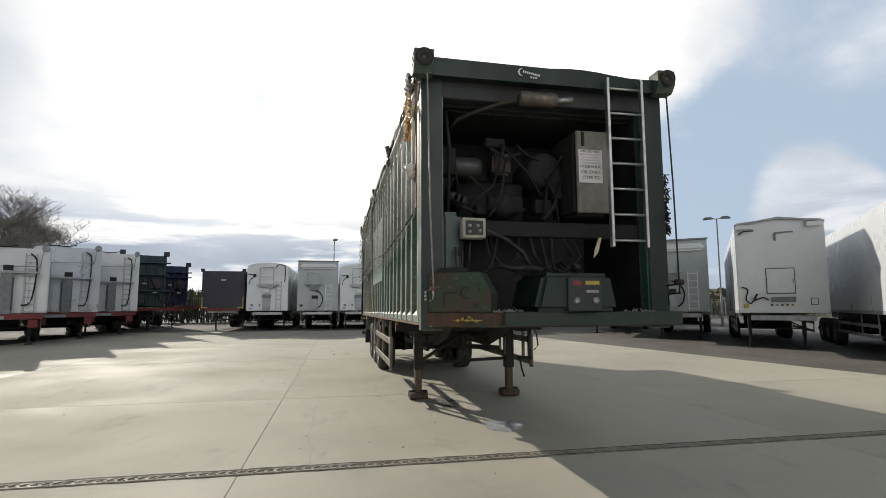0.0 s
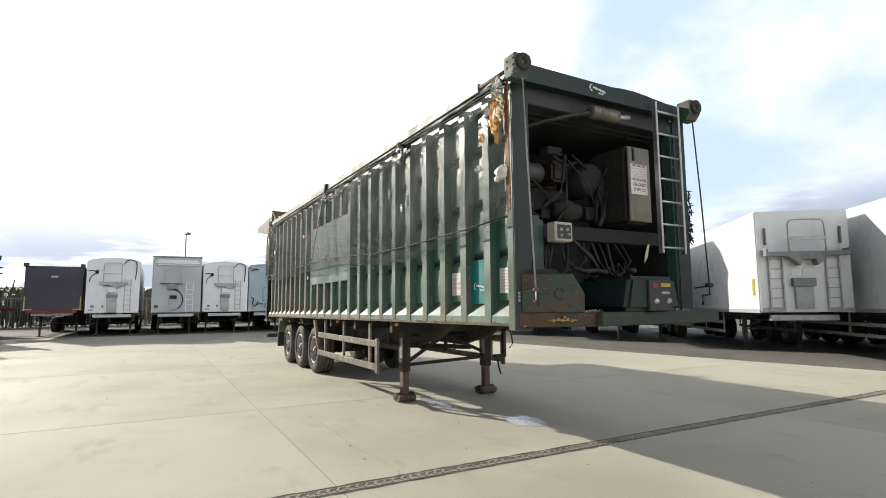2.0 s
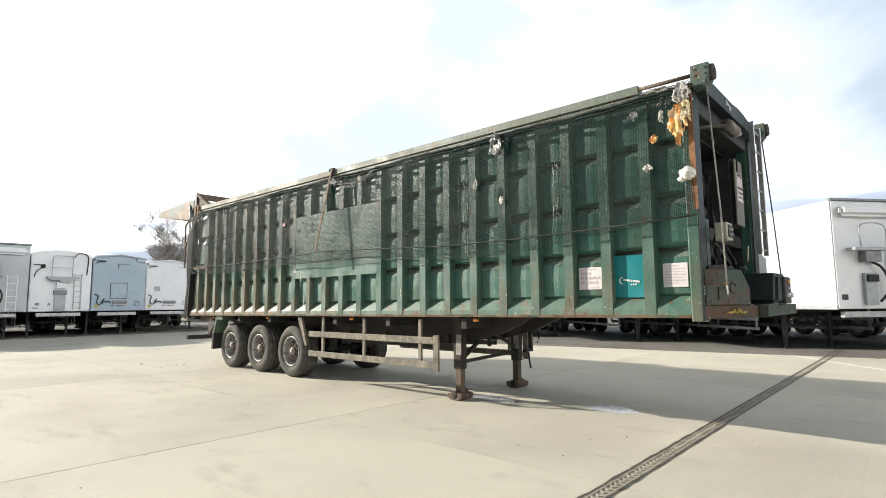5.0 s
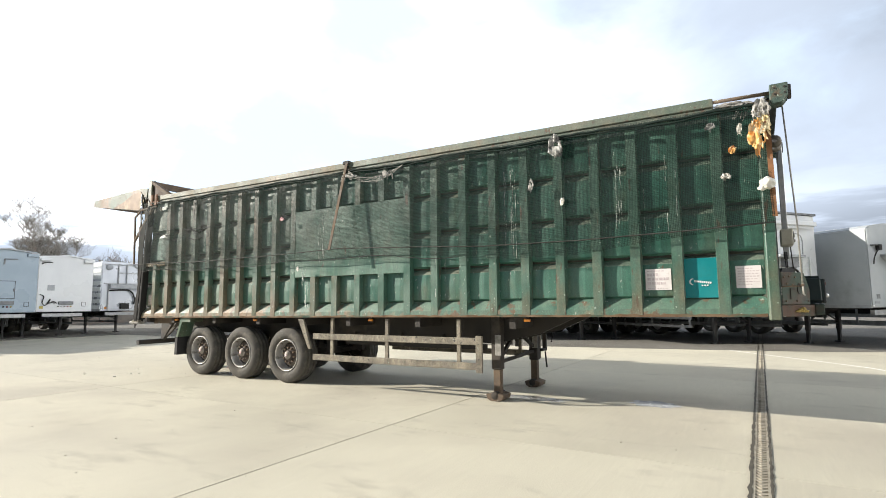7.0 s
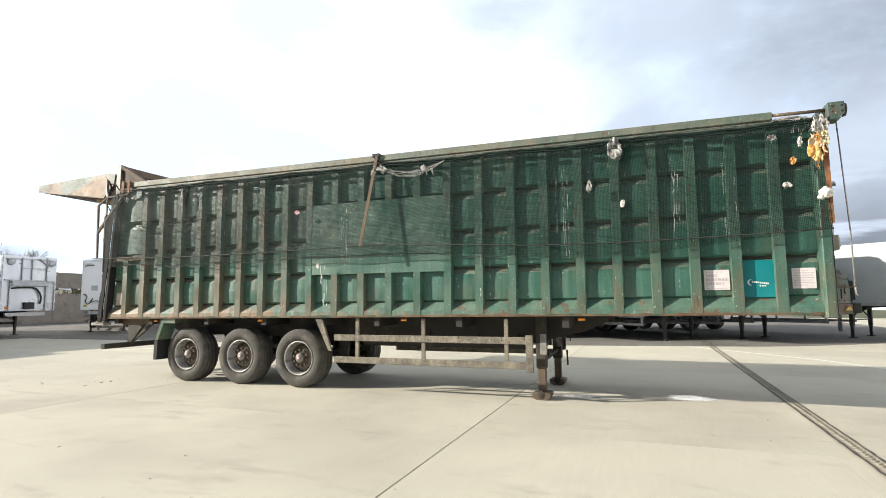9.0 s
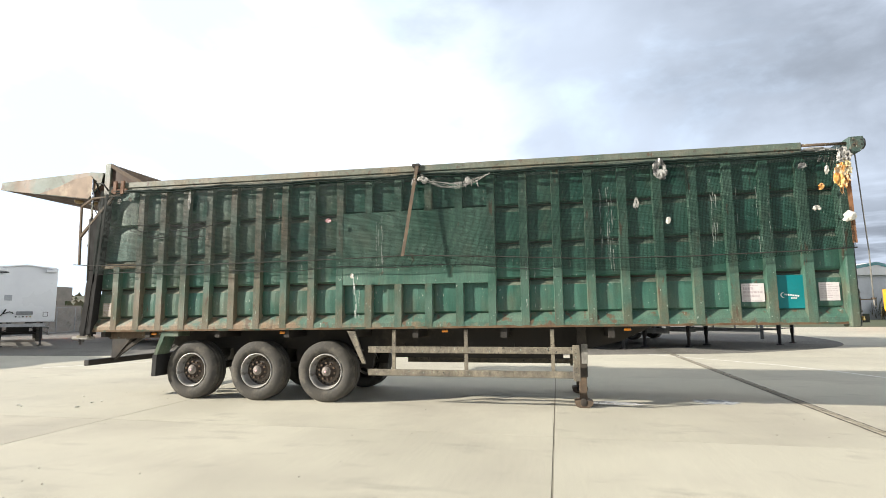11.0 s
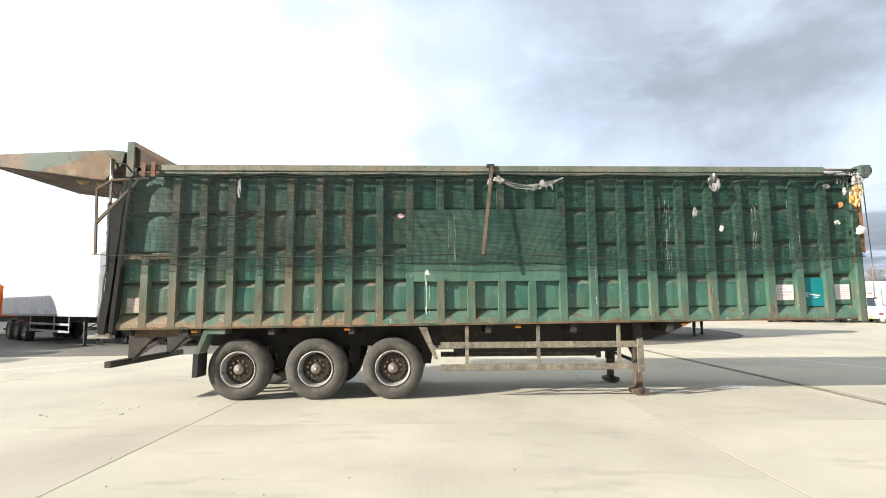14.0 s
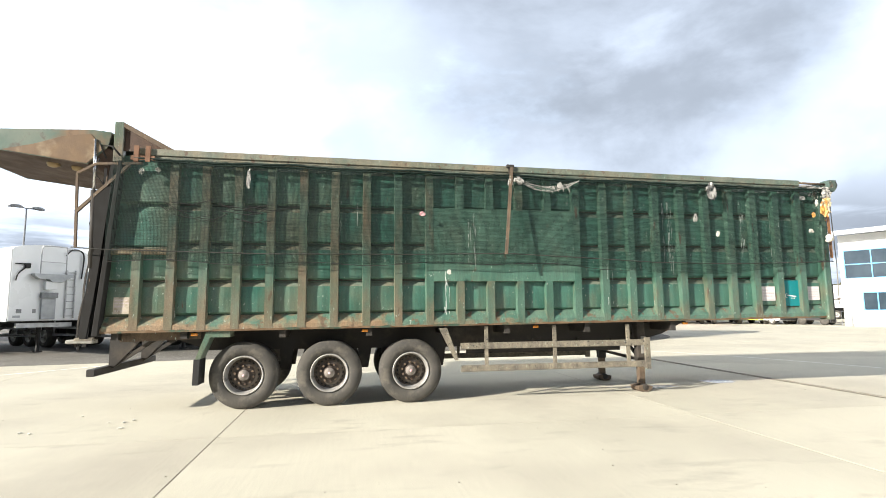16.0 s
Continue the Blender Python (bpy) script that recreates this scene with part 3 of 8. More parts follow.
for i in range(12):
    p0, p1, p2, p3 = [Vector(edge[min(max(i + d, 0), 13)]) for d in (-1, 0, 1, 2)]
    for k in range(5):
        u = k / 5
        smooth_edge.append(tuple(0.5 * ((2 * p1) + (p2 - p0) * u + (2 * p0 - 5 * p1 + 4 * p2 - p3) * u * u + (3 * p1 - p0 - 3 * p2 + p3) * u ** 3)))
prism(bm, smooth_edge + edge[12:], "z", -0.03, 0.006)
gravel = lone("gravel_strip", bm, GRAVEL, "grey gravel strip beside the concrete yard", "gravel", kind="structure")
bm = B()
prism(bm, [(-60, -40), (-13.6, -40), (-13.6, 36), (-13.6, 75), (-60, 75)], "z", -0.055, -0.02)
lone("gravel_verge", bm, GRAVEL, "grey gravel beside the concrete yard", "gravel", kind="structure")

bm = B()
prev = None
for p, q in (((12.2, 6.4), (0.62, -0.78)), ((10.87, 5.29), (0.64, -0.77)), ((9.9, 4.45), (0.64, -0.77)), ((8.7, 3.50), (0.6, -0.8)), ((7.2, 2.75), (0.5, -0.87)), ((5.0, 2.0), (0.4, -0.92)), ((2.5, 1.3), (0.3, -0.95)), ((-2.0, 0.3), (0.2, -0.98))):
    cur = [bm.verts.new((p[0] + 0.05 * k * q[0], p[1] + 0.05 * k * q[1], 0.003)) for k in (-1, 1)]
    if prev:
        bm.faces.new((prev[0], prev[1], cur[1], cur[0]))
    prev = cur
lone("painted_line", bm, LINE_PAINT, "worn white painted line on the concrete", "road marking", kind="structure")
bm = B()
bm.faces.new([bm.verts.new((x, y, 0.003)) for x, y in ((5.36, 24.86), (10.36, 20.48), (10.44, 20.56), (5.44, 24.94))])
lone("painted_line", bm, LINE_PAINT, "worn white painted line on the concrete", "road marking", kind="structure")


# ---- the green trailer ----
XL, XR = 0.645, 3.33           # outer faces of the corner posts
IN_L, IN_R = XL + 0.235, XR - 0.235   # clear inside


def zb(y):
    return 1.355 - 0.0073 * (y - 5.4)


def zt(y):
    return 4.00 + 0.010 * (y - 5.4)


trailer = thing("ejector_trailer", "weathered dark green steel bulk waste trailer parked on the concrete yard", "trailer")

RIBS = [17.93, 17.43, 16.94, 16.435, 15.92, 15.40, 14.88, 14.35, 13.81, 13.27, 12.73, 12.19, 11.65, 11.115, 10.57, 10.03, 9.495, 8.975, 8.45, 7.92, 7.40, 6.895, 6.385, 5.875]
REAR = 18.42
PANEL = (10.57, 13.27)
SHEET = 0.172                  # how far the sheet lies behind the posts
RIB = 0.052                    # and the ribs


def side(x, s):
    """One long side: s is +1 where the inside lies towards +x."""
    bays = list(zip([REAR] + RIBS, RIBS + [5.375]))
    bm = B()
    prism(bm, [(5.33, zb(5.33) + 0.01), (REAR, zb(REAR) + 0.01), (REAR - 0.12, zt(REAR) - 0.03), (5.33, zt(5.40) - 0.03)], "x", x + s * (SHEET + 0.04), x + s * (SHEET + 0.055))
    part("side_sheet", bm, GREEN, trailer)
    # pressed panels: each leans out at its foot over the one below
    for ya, yb in bays:
        w = ya - yb
        mid = (ya + yb) / 2
        inside = PANEL[0] - 0.1 < mid < PANEL[1] + 0.1
        levels = [(1.565, 2.075), (2.115, 2.685), (2.725, 3.315), (3.355, 3.90)]
        if inside:
            levels = [(1.565, 2.13), (3.36, 3.90)]
        if mid > 17.4:
            levels = levels[:2]
        for za, zc in levels:
            za, zc = za - 0.005 * (mid - 9.2), zc - 0.005 * (mid - 9.2)
            zc = min(zc, zt(mid) - 0.14) if zc < 3.7 else zt(mid) - 0.13
            bm = B()
            y0, y1 = yb + 0.062, ya - 0.062
            prof = [(0.040, za - 0.004), (0.0, za + 0.025), (-0.004, (za + zc) / 2), (0.004, zc - 0.075), (0.052, zc - 0.010), (0.082, zc)]
            rows = []
            for k, (dx, z) in enumerate(prof):
                inset = (0.0, 0.0, 0.0, 0.0, 0.006, 0.014)[k]
                ring = []
                for j in range(4):
                    f = j / 3
                    yy = y0 + inset + (y1 - y0 - 2 * inset) * f
                    ring.append(bm.verts.new((x + s * (SHEET - 0.035 + dx + (0.013 if j in (0, 3) else 0)), yy, z)))
                rows.append(ring)
            rows.insert(0, [bm.verts.new((x + s * (SHEET + 0.04), v.co.y, za - 0.004)) for v in rows[0]])
            for a, b in zip(rows[:5], rows[1:5]):
                for j in range(3):
                    bm.faces.new((a[j], a[j + 1], b[j + 1], b[j]))
            heads = [[v.co.copy() for v in r] for r in rows[4:]]
            for v in [v for v in bm.verts if not v.link_faces]:
                bm.verts.remove(v)
            part("panel", bm, GREEN, trailer)
            # dusty sloping fold along the panel's head, its sunlit look put into lighter green
            bm = B()
            top = [[bm.verts.new(c) for c in r] for r in heads]
            for a, b in zip(top, top[1:]):
                for j in range(3):
                    bm.faces.new((a[j], a[j + 1], b[j + 1], b[j]))
            part("panel_fold", bm, DUSTY, trailer)
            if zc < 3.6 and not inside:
                # dark strip put in for the shadow under the panel above
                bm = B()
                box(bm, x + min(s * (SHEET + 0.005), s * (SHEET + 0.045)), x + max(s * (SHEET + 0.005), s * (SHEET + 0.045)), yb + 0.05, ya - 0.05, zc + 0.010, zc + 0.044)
                part("seam", bm, SEAM_SHADE, trailer)
        # sloping foot plate of the bay
        bm = B()
        z0 = zb(mid)
        prism(bm, [(x + s * (SHEET + 0.02), z0 + 0.235), (x + s * (SHEET - 0.01), z0 + 0.225), (x + s * (RIB + 0.006), z0 + 0.085), (x + s * (RIB + 0.006), z0 + 0.0), (x + s * (SHEET + 0.02), z0 + 0.0)], "y", yb + 0.045, ya - 0.045)
        part("foot_plate", bm, FOOT, trailer)
    for i, y in enumerate(RIBS):
        spans = [(zb(y) - 0.004, zt(y) - 0.13)]
        if PANEL[0] + 0.1 < y < PANEL[1] - 0.1:
            spans = [(zb(y) - 0.004, 2.05), (3.31, zt(y) - 0.13)]
        if y > 17.6:
            spans = [(zb(y) - 0.004, 2.50)]
        for a, b in spans:
            bm = B()
            hw = 0.063
            prism(bm, [(y - hw - 0.012, x + s * SHEET), (y - hw, x + s * RIB), (y + hw, x + s * RIB), (y + hw + 0.012, x + s * SHEET)], "z", a, b)
            for f in bm.verts:
                f.co = Vector((f.co.y, f.co.x, f.co.z))
            part("rib", bm, GREEN_RIB, trailer)
    # flat plate between the middle ribs
    bm = B()
    box(bm, x + min(s * (RIB + 0.004), s * (RIB + 0.02)), x + max(s * (RIB + 0.004), s * (RIB + 0.02)), PANEL[0] + 0.054, PANEL[1] - 0.054, 2.045, 3.325)
    bevel(bm, 0.004)
    part("flat_panel", bm, GREEN_FLAT, trailer)
    # rails
    bm = B()
    y0, y1 = 5.87, 18.0
    for (dx0, dx1, d0, d1) in ((-0.035, 0.10, -0.075, 0.035), (-0.012, 0.06, -0.14, -0.075)):
        pts = []
        for yy in (y0, y1):
            for dx, dz in ((dx0, d0), (dx1, d0), (dx1, d1), (dx0, d1)):
                pts.append(bm.verts.new((x + s * dx, yy, zt(yy) + dz)))
        for f in ((0, 1, 2, 3), (7, 6, 5, 4), (0, 4, 5, 1), (1, 5, 6, 2), (2, 6, 7, 3), (3, 7, 4, 0)):
            bm.faces.new([pts[k] for k in f])
    bevel(bm, 0.008)
    part("top_rail", bm, RAIL, trailer)
    bm = B()
    pts = []
    for yy in (5.40, REAR):
        for dx, dz in ((RIB + 0.009, -0.005), (RIB + 0.10, -0.005), (RIB + 0.10, 0.06), (RIB + 0.009, 0.06)):
            pts.append(bm.verts.new((x + s * dx, yy, zb(yy) + dz + 0.004)))
    for f in ((0, 1, 2, 3), (7, 6, 5, 4), (0, 4, 5, 1), (1, 5, 6, 2), (2, 6, 7, 3), (3, 7, 4, 0)):
        bm.faces.new([pts[k] for k in f])
    bevel(bm, 0.004)
    part("bottom_rail", bm, FOOT_RUST, trailer)
    bm = B()
    rr = random.Random(77)
    rows = []
    for k in range(131):
        yy = 5.44 + (REAR - 0.03 - 5.44) * k / 130
        hz = zb(yy) + rr.uniform(0.006, 0.026)
        rows.append([bm.verts.new((x + s * dx, yy, z)) for dx, z in ((RIB + 0.03, zb(yy) - 0.016), (RIB - 0.004, zb(yy) - 0.016), (RIB - 0.004, hz), (RIB + 0.03, hz))])
    for a, b in zip(rows, rows[1:]):
        for j in range(4):
            bm.faces.new((a[j], a[(j + 1) % 4], b[(j + 1) % 4], b[j]))
    bm.faces.new(rows[0])
    bm.faces.new(rows[-1][::-1])
    part("rusted_lip", bm, LIP, trailer, "ragged rusty lip along the foot")
    # front corner post
    bm = B()
    prism(bm, [(x - s * 0.003, 5.305), (x - s * 0.003, 5.415), (x + s * 0.03, 5.43), (x + s * 0.21, 5.435), (x + s * 0.21, 5.305)], "z", 1.30, 3.84)
    bevel(bm, 0.008)
    part("corner_post", bm, GREEN_RIB, trailer)
    # thin plate added to give the post's front face its shade as colour
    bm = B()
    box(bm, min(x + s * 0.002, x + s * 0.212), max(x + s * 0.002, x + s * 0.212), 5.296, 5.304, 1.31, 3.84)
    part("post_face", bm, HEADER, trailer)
    # slanting rear post
    bm = B()
    prism(bm, [(18.20, 3.96), (18.26, 3.96), (18.49, 1.20), (18.40, 1.20)], "x", x + s * 0.01, x + s * 0.16)
    bevel(bm, 0.01)
    part("rear_post", bm, SEAL, trailer)
    for k, (dy, w, z0, z1, mt) in enumerate(((0.075, 0.05, 1.05, 3.9, SEAL), (0.135, 0.022, 1.18, 3.7, RUSTY), (0.175, 0.045, 1.0, 3.85, SEAL), (0.23, 0.018, 1.05, 3.2, STEEL_DARK))):
        bm = B()
        rr = random.Random(40 + k)
        pa, pb = [], []
        for i in range(13):
            z = z0 + (z1 - z0) * i / 12
            yc = 18.26 + 0.235 * (3.96 - z) / 2.76 + dy + rr.uniform(-0.012, 0.012)
            pa.append((yc - w / 2, z))
            pb.append((yc + w / 2 + rr.uniform(-0.008, 0.012), z))
        prism(bm, pa + pb[::-1], "x", x + s * (0.03 + 0.02 * k), x + s * (0.045 + 0.02 * k))
        part("seal_strip", bm, mt, trailer, "ragged dark rear seal strip")
    bm = B()
    prism(bm, [(18.24, 3.93), (18.42, 3.93), (18.64, 1.15), (18.46, 1.15)], "x", x + s * 0.125, x + s * 0.14)
    part("seal_backing", bm, SEAL, trailer)
    # wider bay at the rear, above a short cross bar
    bm = B()
    box(bm, x + min(s * (RIB + 0.01), s * SHEET), x + max(s * (RIB + 0.01), s * SHEET), 17.45, 18.33, 2.47, 2.56)
    bevel(bm, 0.008)
    part("cross_bar", bm, GREEN_DIRTY, trailer)
    for za, zc in ((2.60, 3.27), (3.31, 3.95)):
        bm = B()
        rows = []
        for k, (dx, z) in enumerate(((0.09, za - 0.004), (0.03, za), (0.0, za + 0.025), (0.008, zc - 0.115), (0.055, zc - 0.012), (0.08, zc))):
            lean = 0.085 * (3.96 - z)
            rows.append([bm.verts.new((x + s * (SHEET - 0.03 + dx + (0.013 if j in (0, 4) else 0)), 17.455 + (18.20 + lean - 17.455) * j / 4, z)) for j in range(5)])
        for a, b in zip(rows, rows[1:]):
            for j in range(4):
                bm.faces.new((a[j], a[j + 1], b[j + 1], b[j]))
        part("panel", bm, GREEN, trailer)


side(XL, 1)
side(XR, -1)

# floor, unseen top sheet added to block light, inner bulkhead
bm = B()
prism(bm, [(5.33, 1.345), (REAR, 1.25), (REAR, 1.29), (5.33, 1.385)], "x", IN_L, IN_R)
part("floor", bm, STEEL_DARK, trailer)
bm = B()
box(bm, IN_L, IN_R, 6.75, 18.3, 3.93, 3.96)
part("roof_sheet", bm, GREEN_DARK, trailer, "unseen dark top sheet added to keep light out")
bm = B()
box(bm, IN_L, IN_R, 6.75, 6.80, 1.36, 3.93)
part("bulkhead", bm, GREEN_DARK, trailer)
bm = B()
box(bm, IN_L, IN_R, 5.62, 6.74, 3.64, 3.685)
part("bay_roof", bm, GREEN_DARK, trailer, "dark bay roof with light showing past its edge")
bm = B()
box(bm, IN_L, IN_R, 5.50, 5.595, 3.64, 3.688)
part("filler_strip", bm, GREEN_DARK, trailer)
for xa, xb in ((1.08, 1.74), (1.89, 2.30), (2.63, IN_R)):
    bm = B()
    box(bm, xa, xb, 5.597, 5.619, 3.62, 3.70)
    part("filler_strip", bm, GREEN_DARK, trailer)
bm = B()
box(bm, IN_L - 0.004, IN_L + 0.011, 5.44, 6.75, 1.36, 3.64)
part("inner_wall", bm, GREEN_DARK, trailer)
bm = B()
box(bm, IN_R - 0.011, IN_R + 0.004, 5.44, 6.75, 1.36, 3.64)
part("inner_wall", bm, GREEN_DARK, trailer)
bm = B()
box(bm, IN_L, IN_R, 18.2, 18.26, 1.36, 3.5)
part("ejector_plate", bm, STEEL_DARK, trailer)

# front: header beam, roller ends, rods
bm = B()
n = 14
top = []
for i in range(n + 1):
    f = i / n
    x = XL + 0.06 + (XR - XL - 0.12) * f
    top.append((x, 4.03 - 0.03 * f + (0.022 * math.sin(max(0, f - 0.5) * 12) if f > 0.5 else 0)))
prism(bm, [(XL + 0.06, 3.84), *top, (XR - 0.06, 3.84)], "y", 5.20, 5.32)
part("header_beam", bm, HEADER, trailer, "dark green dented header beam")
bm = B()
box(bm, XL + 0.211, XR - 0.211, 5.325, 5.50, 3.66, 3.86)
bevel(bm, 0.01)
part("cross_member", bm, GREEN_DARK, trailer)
for hx in (0.640, 3.285):
    bm = B()
    prism(bm, [(5.085, 3.90), (5.15, 3.82), (5.27, 3.82), (5.27, 4.055), (5.085, 4.055)], "x", hx - 0.10, hx + 0.10)
    bevel(bm, 0.008)
    ob = part("roller_box", bm, BOX_PAINT, trailer, "dull green roller box on the top corner")
    bm = B()
    lathe(bm, [(0.0, 0.02), (-0.02, 0.03), (-0.03, 0.055), (-0.03, 0.085), (0.0, 0.09)], 20, "y", (hx, 5.085, 3.965))
    part("socket", bm, STEEL_DARK, ob)
    for bx in (-0.05, 0.05):
        for bz in (3.93, 4.0):
            bm = B()
            tube(bm, [(hx - 0.09 if hx < 2 else hx + 0.09, 5.17 + bx, bz), (hx - 0.107 if hx < 2 else hx + 0.107, 5.17 + bx, bz)], 0.012, 6)
            part("bolt", bm, STEEL_DARK, ob)
bm = B()
tube(bm, [(0.68, 5.15, 3.83), (0.70, 5.09, 2.4), (0.727, 5.082, 1.72)], 0.009, 8)
tube(bm, [(0.727, 5.082, 1.72), (0.73, 5.080, 1.60), (0.69, 5.07, 1.585)], 0.010, 8)
part("crank_rod", bm, PLATE, trailer, "thin pale steel crank rod with a bent handle")
bm = B()
tube(bm, [(0.70, 5.29, 1.685), (0.727, 5.082, 1.69)], 0.009, 6)
tube(bm, [(0.70, 5.082, 1.70), (0.76, 5.082, 1.70)], 0.018, 6)
part("rod_bracket", bm, RUSTY, trailer)
bm = B()
tube(bm, [(3.31, 5.15, 3.83), (3.29, 5.08, 2.8), (3.26, 5.02, 1.78)], 0.0085, 8)
tube(bm, [(3.26, 5.02, 1.78), (3.26, 5.02, 1.66), (3.14, 5.03, 1.65), (3.14, 5.03, 1.54)], 0.013, 8)
part("crank_rod", bm, STEEL_DARK, trailer, "thin steel crank rod with a bent handle")
bm = B()
tube(bm, [(3.24, 5.2, 1.74), (3.28, 5.02, 1.76)], 0.010, 6)
lathe(bm, [(-0.04, 0.0), (-0.04, 0.03), (0.04, 0.03), (0.04, 0.0)], 10, "x", (3.26, 5.02, 1.77))
part("rod_bracket", bm, STEEL_DARK, trailer)

# platform across the foot of the front
bm = B()
prism(bm, [(0.68, 5.303), (1.345, 4.938), (XR - 0.16, 4.985), (XR - 0.16, 5.303)], "z", 1.335, 1.47)
bevel(bm, 0.008)
part("front_beam", bm, RUST_RED, trailer, "rust-brown front beam with a slanting corner")
bm = B()
prism(bm, [(1.345, 4.935), (1.345, 4.84), (XR - 0.16, 4.86), (XR - 0.16, 4.982)], "z", 1.345, 1.478)
bevel(bm, 0.008)
part("step_plate", bm, STEP, trailer, "scraped dull green step plate")


def nose(u, w, z):
    """A place on the slanting corner of the front: along it, behind it, height."""
    return Vector((0.68 + 0.8762 * u + 0.4819 * w, 5.30 - 0.4819 * u + 0.8762 * w, z))


bm = B()
prism(bm, [(0.03, 1.474), (0.655, 1.474), (0.66, 1.66), (0.55, 1.86), (0.03, 1.86)], "y", 0.0, 0.30)
for v in bm.verts:
    v.co = nose(*v.co)
bevel(bm, 0.010)
cover = part("gear_cover", bm, COVER_GREEN, trailer, "rust-stained green gear cover")
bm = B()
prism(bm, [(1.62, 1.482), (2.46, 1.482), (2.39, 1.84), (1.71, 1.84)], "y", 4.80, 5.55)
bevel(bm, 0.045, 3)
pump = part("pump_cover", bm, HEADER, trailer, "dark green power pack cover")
bm = B()
box(bm, 1.93, 2.27, 4.765, 4.81, 1.485, 1.80)
bevel(bm, 0.008)
pnl = part("control_panel", bm, GREEN_DARK, pump, "dark green panel with sockets and warning labels")
for nm, mt, (x0, x1, z0, z1) in (("red_label", RED_STICK, (1.97, 2.06, 1.72, 1.765)), ("yellow_label", YELLOW, (2.10, 2.24, 1.73, 1.765)), ("white_label", PLATE, (2.11, 2.23, 1.655, 1.68))):
    bm = B()
    box(bm, x0, x1, 4.758, 4.764, z0, z1)
    part(nm, bm, mt, pump)
for sx in (2.01, 2.20):
    bm = B()
    lathe(bm, [(0.0, 0.0), (-0.035, 0.0), (-0.035, 0.022), (-0.01, 0.034), (0.0, 0.034)], 14, "y", (sx, 4.764, 1.585))
    part("socket", bm, ALU, pump)
# chalky mark and brass-coloured fitting low on the front
bm = B()
tube(bm, [nose(0.41 + 0.045 * math.cos(a), -0.004, 1.66 + 0.055 * math.sin(a)) for a in [0.4 + 0.5 * k for k in range(11)]], 0.007, 5)
part("chalk_mark", bm, PALE_HOSE, trailer)
bm = B()
for k, (dx, dz) in enumerate(((-0.10, 0.0), (-0.05, 0.015), (0.0, 0.0), (0.05, 0.012), (0.10, -0.004), (0.02, 0.03))):
    lathe(bm, [(-0.02, 0.0), (-0.02, 0.016), (0.02, 0.016), (0.02, 0.0)], 8, "y", (1.045 + dx * 0.8, 5.082 - dx * 0.44, 1.40 + dz))
tube(bm, [nose(0.27, -0.015, 1.40), nose(0.57, -0.015, 1.40)], 0.008, 6)
part("valve_fitting", bm, mat("brassy_fitting", (0.45, 0.33, 0.10), (0.30, 0.22, 0.08), 14.0, 0.5, 0.5), trailer, "yellow brass valve fitting")
bm = B()
box(bm, 2.98, 3.13, 4.975, 4.985, 1.36, 1.45)
part("number_plate", bm, PLATE, trailer, "small dirty plate with plain bars")
bm = B()
for k in range(4):
    box(bm, 2.995 + 0.033 * k, 3.015 + 0.033 * k, 4.970, 4.976, 1.38, 1.43)
part("plate_print", bm, PRINT_BLACK, trailer)
bm = B()
for k in range(3):
    tube(bm, [(XL + 0.04, 5.30, 1.60 + 0.035 * k), (XL + 0.04, 5.287, 1.60 + 0.035 * k)], 0.014, 8)
part("rivet_plate", bm, PLATE, trailer)

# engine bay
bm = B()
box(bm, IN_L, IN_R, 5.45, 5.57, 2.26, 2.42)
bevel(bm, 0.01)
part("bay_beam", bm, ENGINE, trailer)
bm = B()
lathe(bm, [(-0.205, 0.0), (-0.205, 0.060), (-0.19, 0.074), (-0.14, 0.074), (-0.135, 0.080), (-0.11, 0.080), (-0.105, 0.074), (0.12, 0.074), (0.125, 0.080), (0.15, 0.080), (0.155, 0.074), (0.19, 0.074), (0.205, 0.060), (0.205, 0.0)], 20, "x", (1.855, 5.21, 3.67))
silencer = part("silencer", bm, mat("rusty_cream_silencer", (0.20, 0.185, 0.155), (0.12, 0.10, 0.08), 5.0, 0.45, 0.4, c3=RUST, s3=6.0), trailer, "dented cream metal exhaust silencer")
bm = B()
tube(bm, [(2.06, 5.21, 3.67), (2.24, 5.20, 3.69)], 0.03, 10)
part("tail_pipe", bm, ALU, silencer)
bm = B()
tube(bm, [(1.63, 5.21, 3.65), (1.46, 5.28, 3.62), (1.24, 5.42, 3.57), (1.08, 5.56, 3.53), (1.03, 5.64, 3.45)], 0.022, 10)
part("exhaust_pipe", bm, mat("rusty_pipe", (0.05, 0.040, 0.032), (0.03, 0.024, 0.02), 8.0, 0.7), silencer)
# hydraulic oil tank: its sides carry their shade as a darker colour
bm = B()
box(bm, 2.295, 2.68, 5.325, 5.95, 2.49, 3.42)
bevel(bm, 0.04, 2)
tank = part("oil_tank", bm, mat("shaded_tank_side", (0.030, 0.029, 0.026), (0.018, 0.017, 0.016), 2.0, 0.8, c3=(0.05, 0.047, 0.04)), trailer, "grimy hydraulic oil tank with a cream front")
bm = B()
box(bm, 2.31, 2.67, 5.295, 5.323, 2.51, 3.40)
bevel(bm, 0.010)
part("front_cover", bm, TANK, tank, "grimy cream front plate")
bm = B()
box(bm, 2.37, 2.40, 5.280, 5.295, 3.23, 3.38)
part("sight_glass", bm, HOSE, tank)
bm = B()
box(bm, 2.33, 2.60, 5.285, 5.293, 2.83, 3.19)
part("oil_label", bm, WHITE_SIGN, tank, "white label about hydraulic oil")


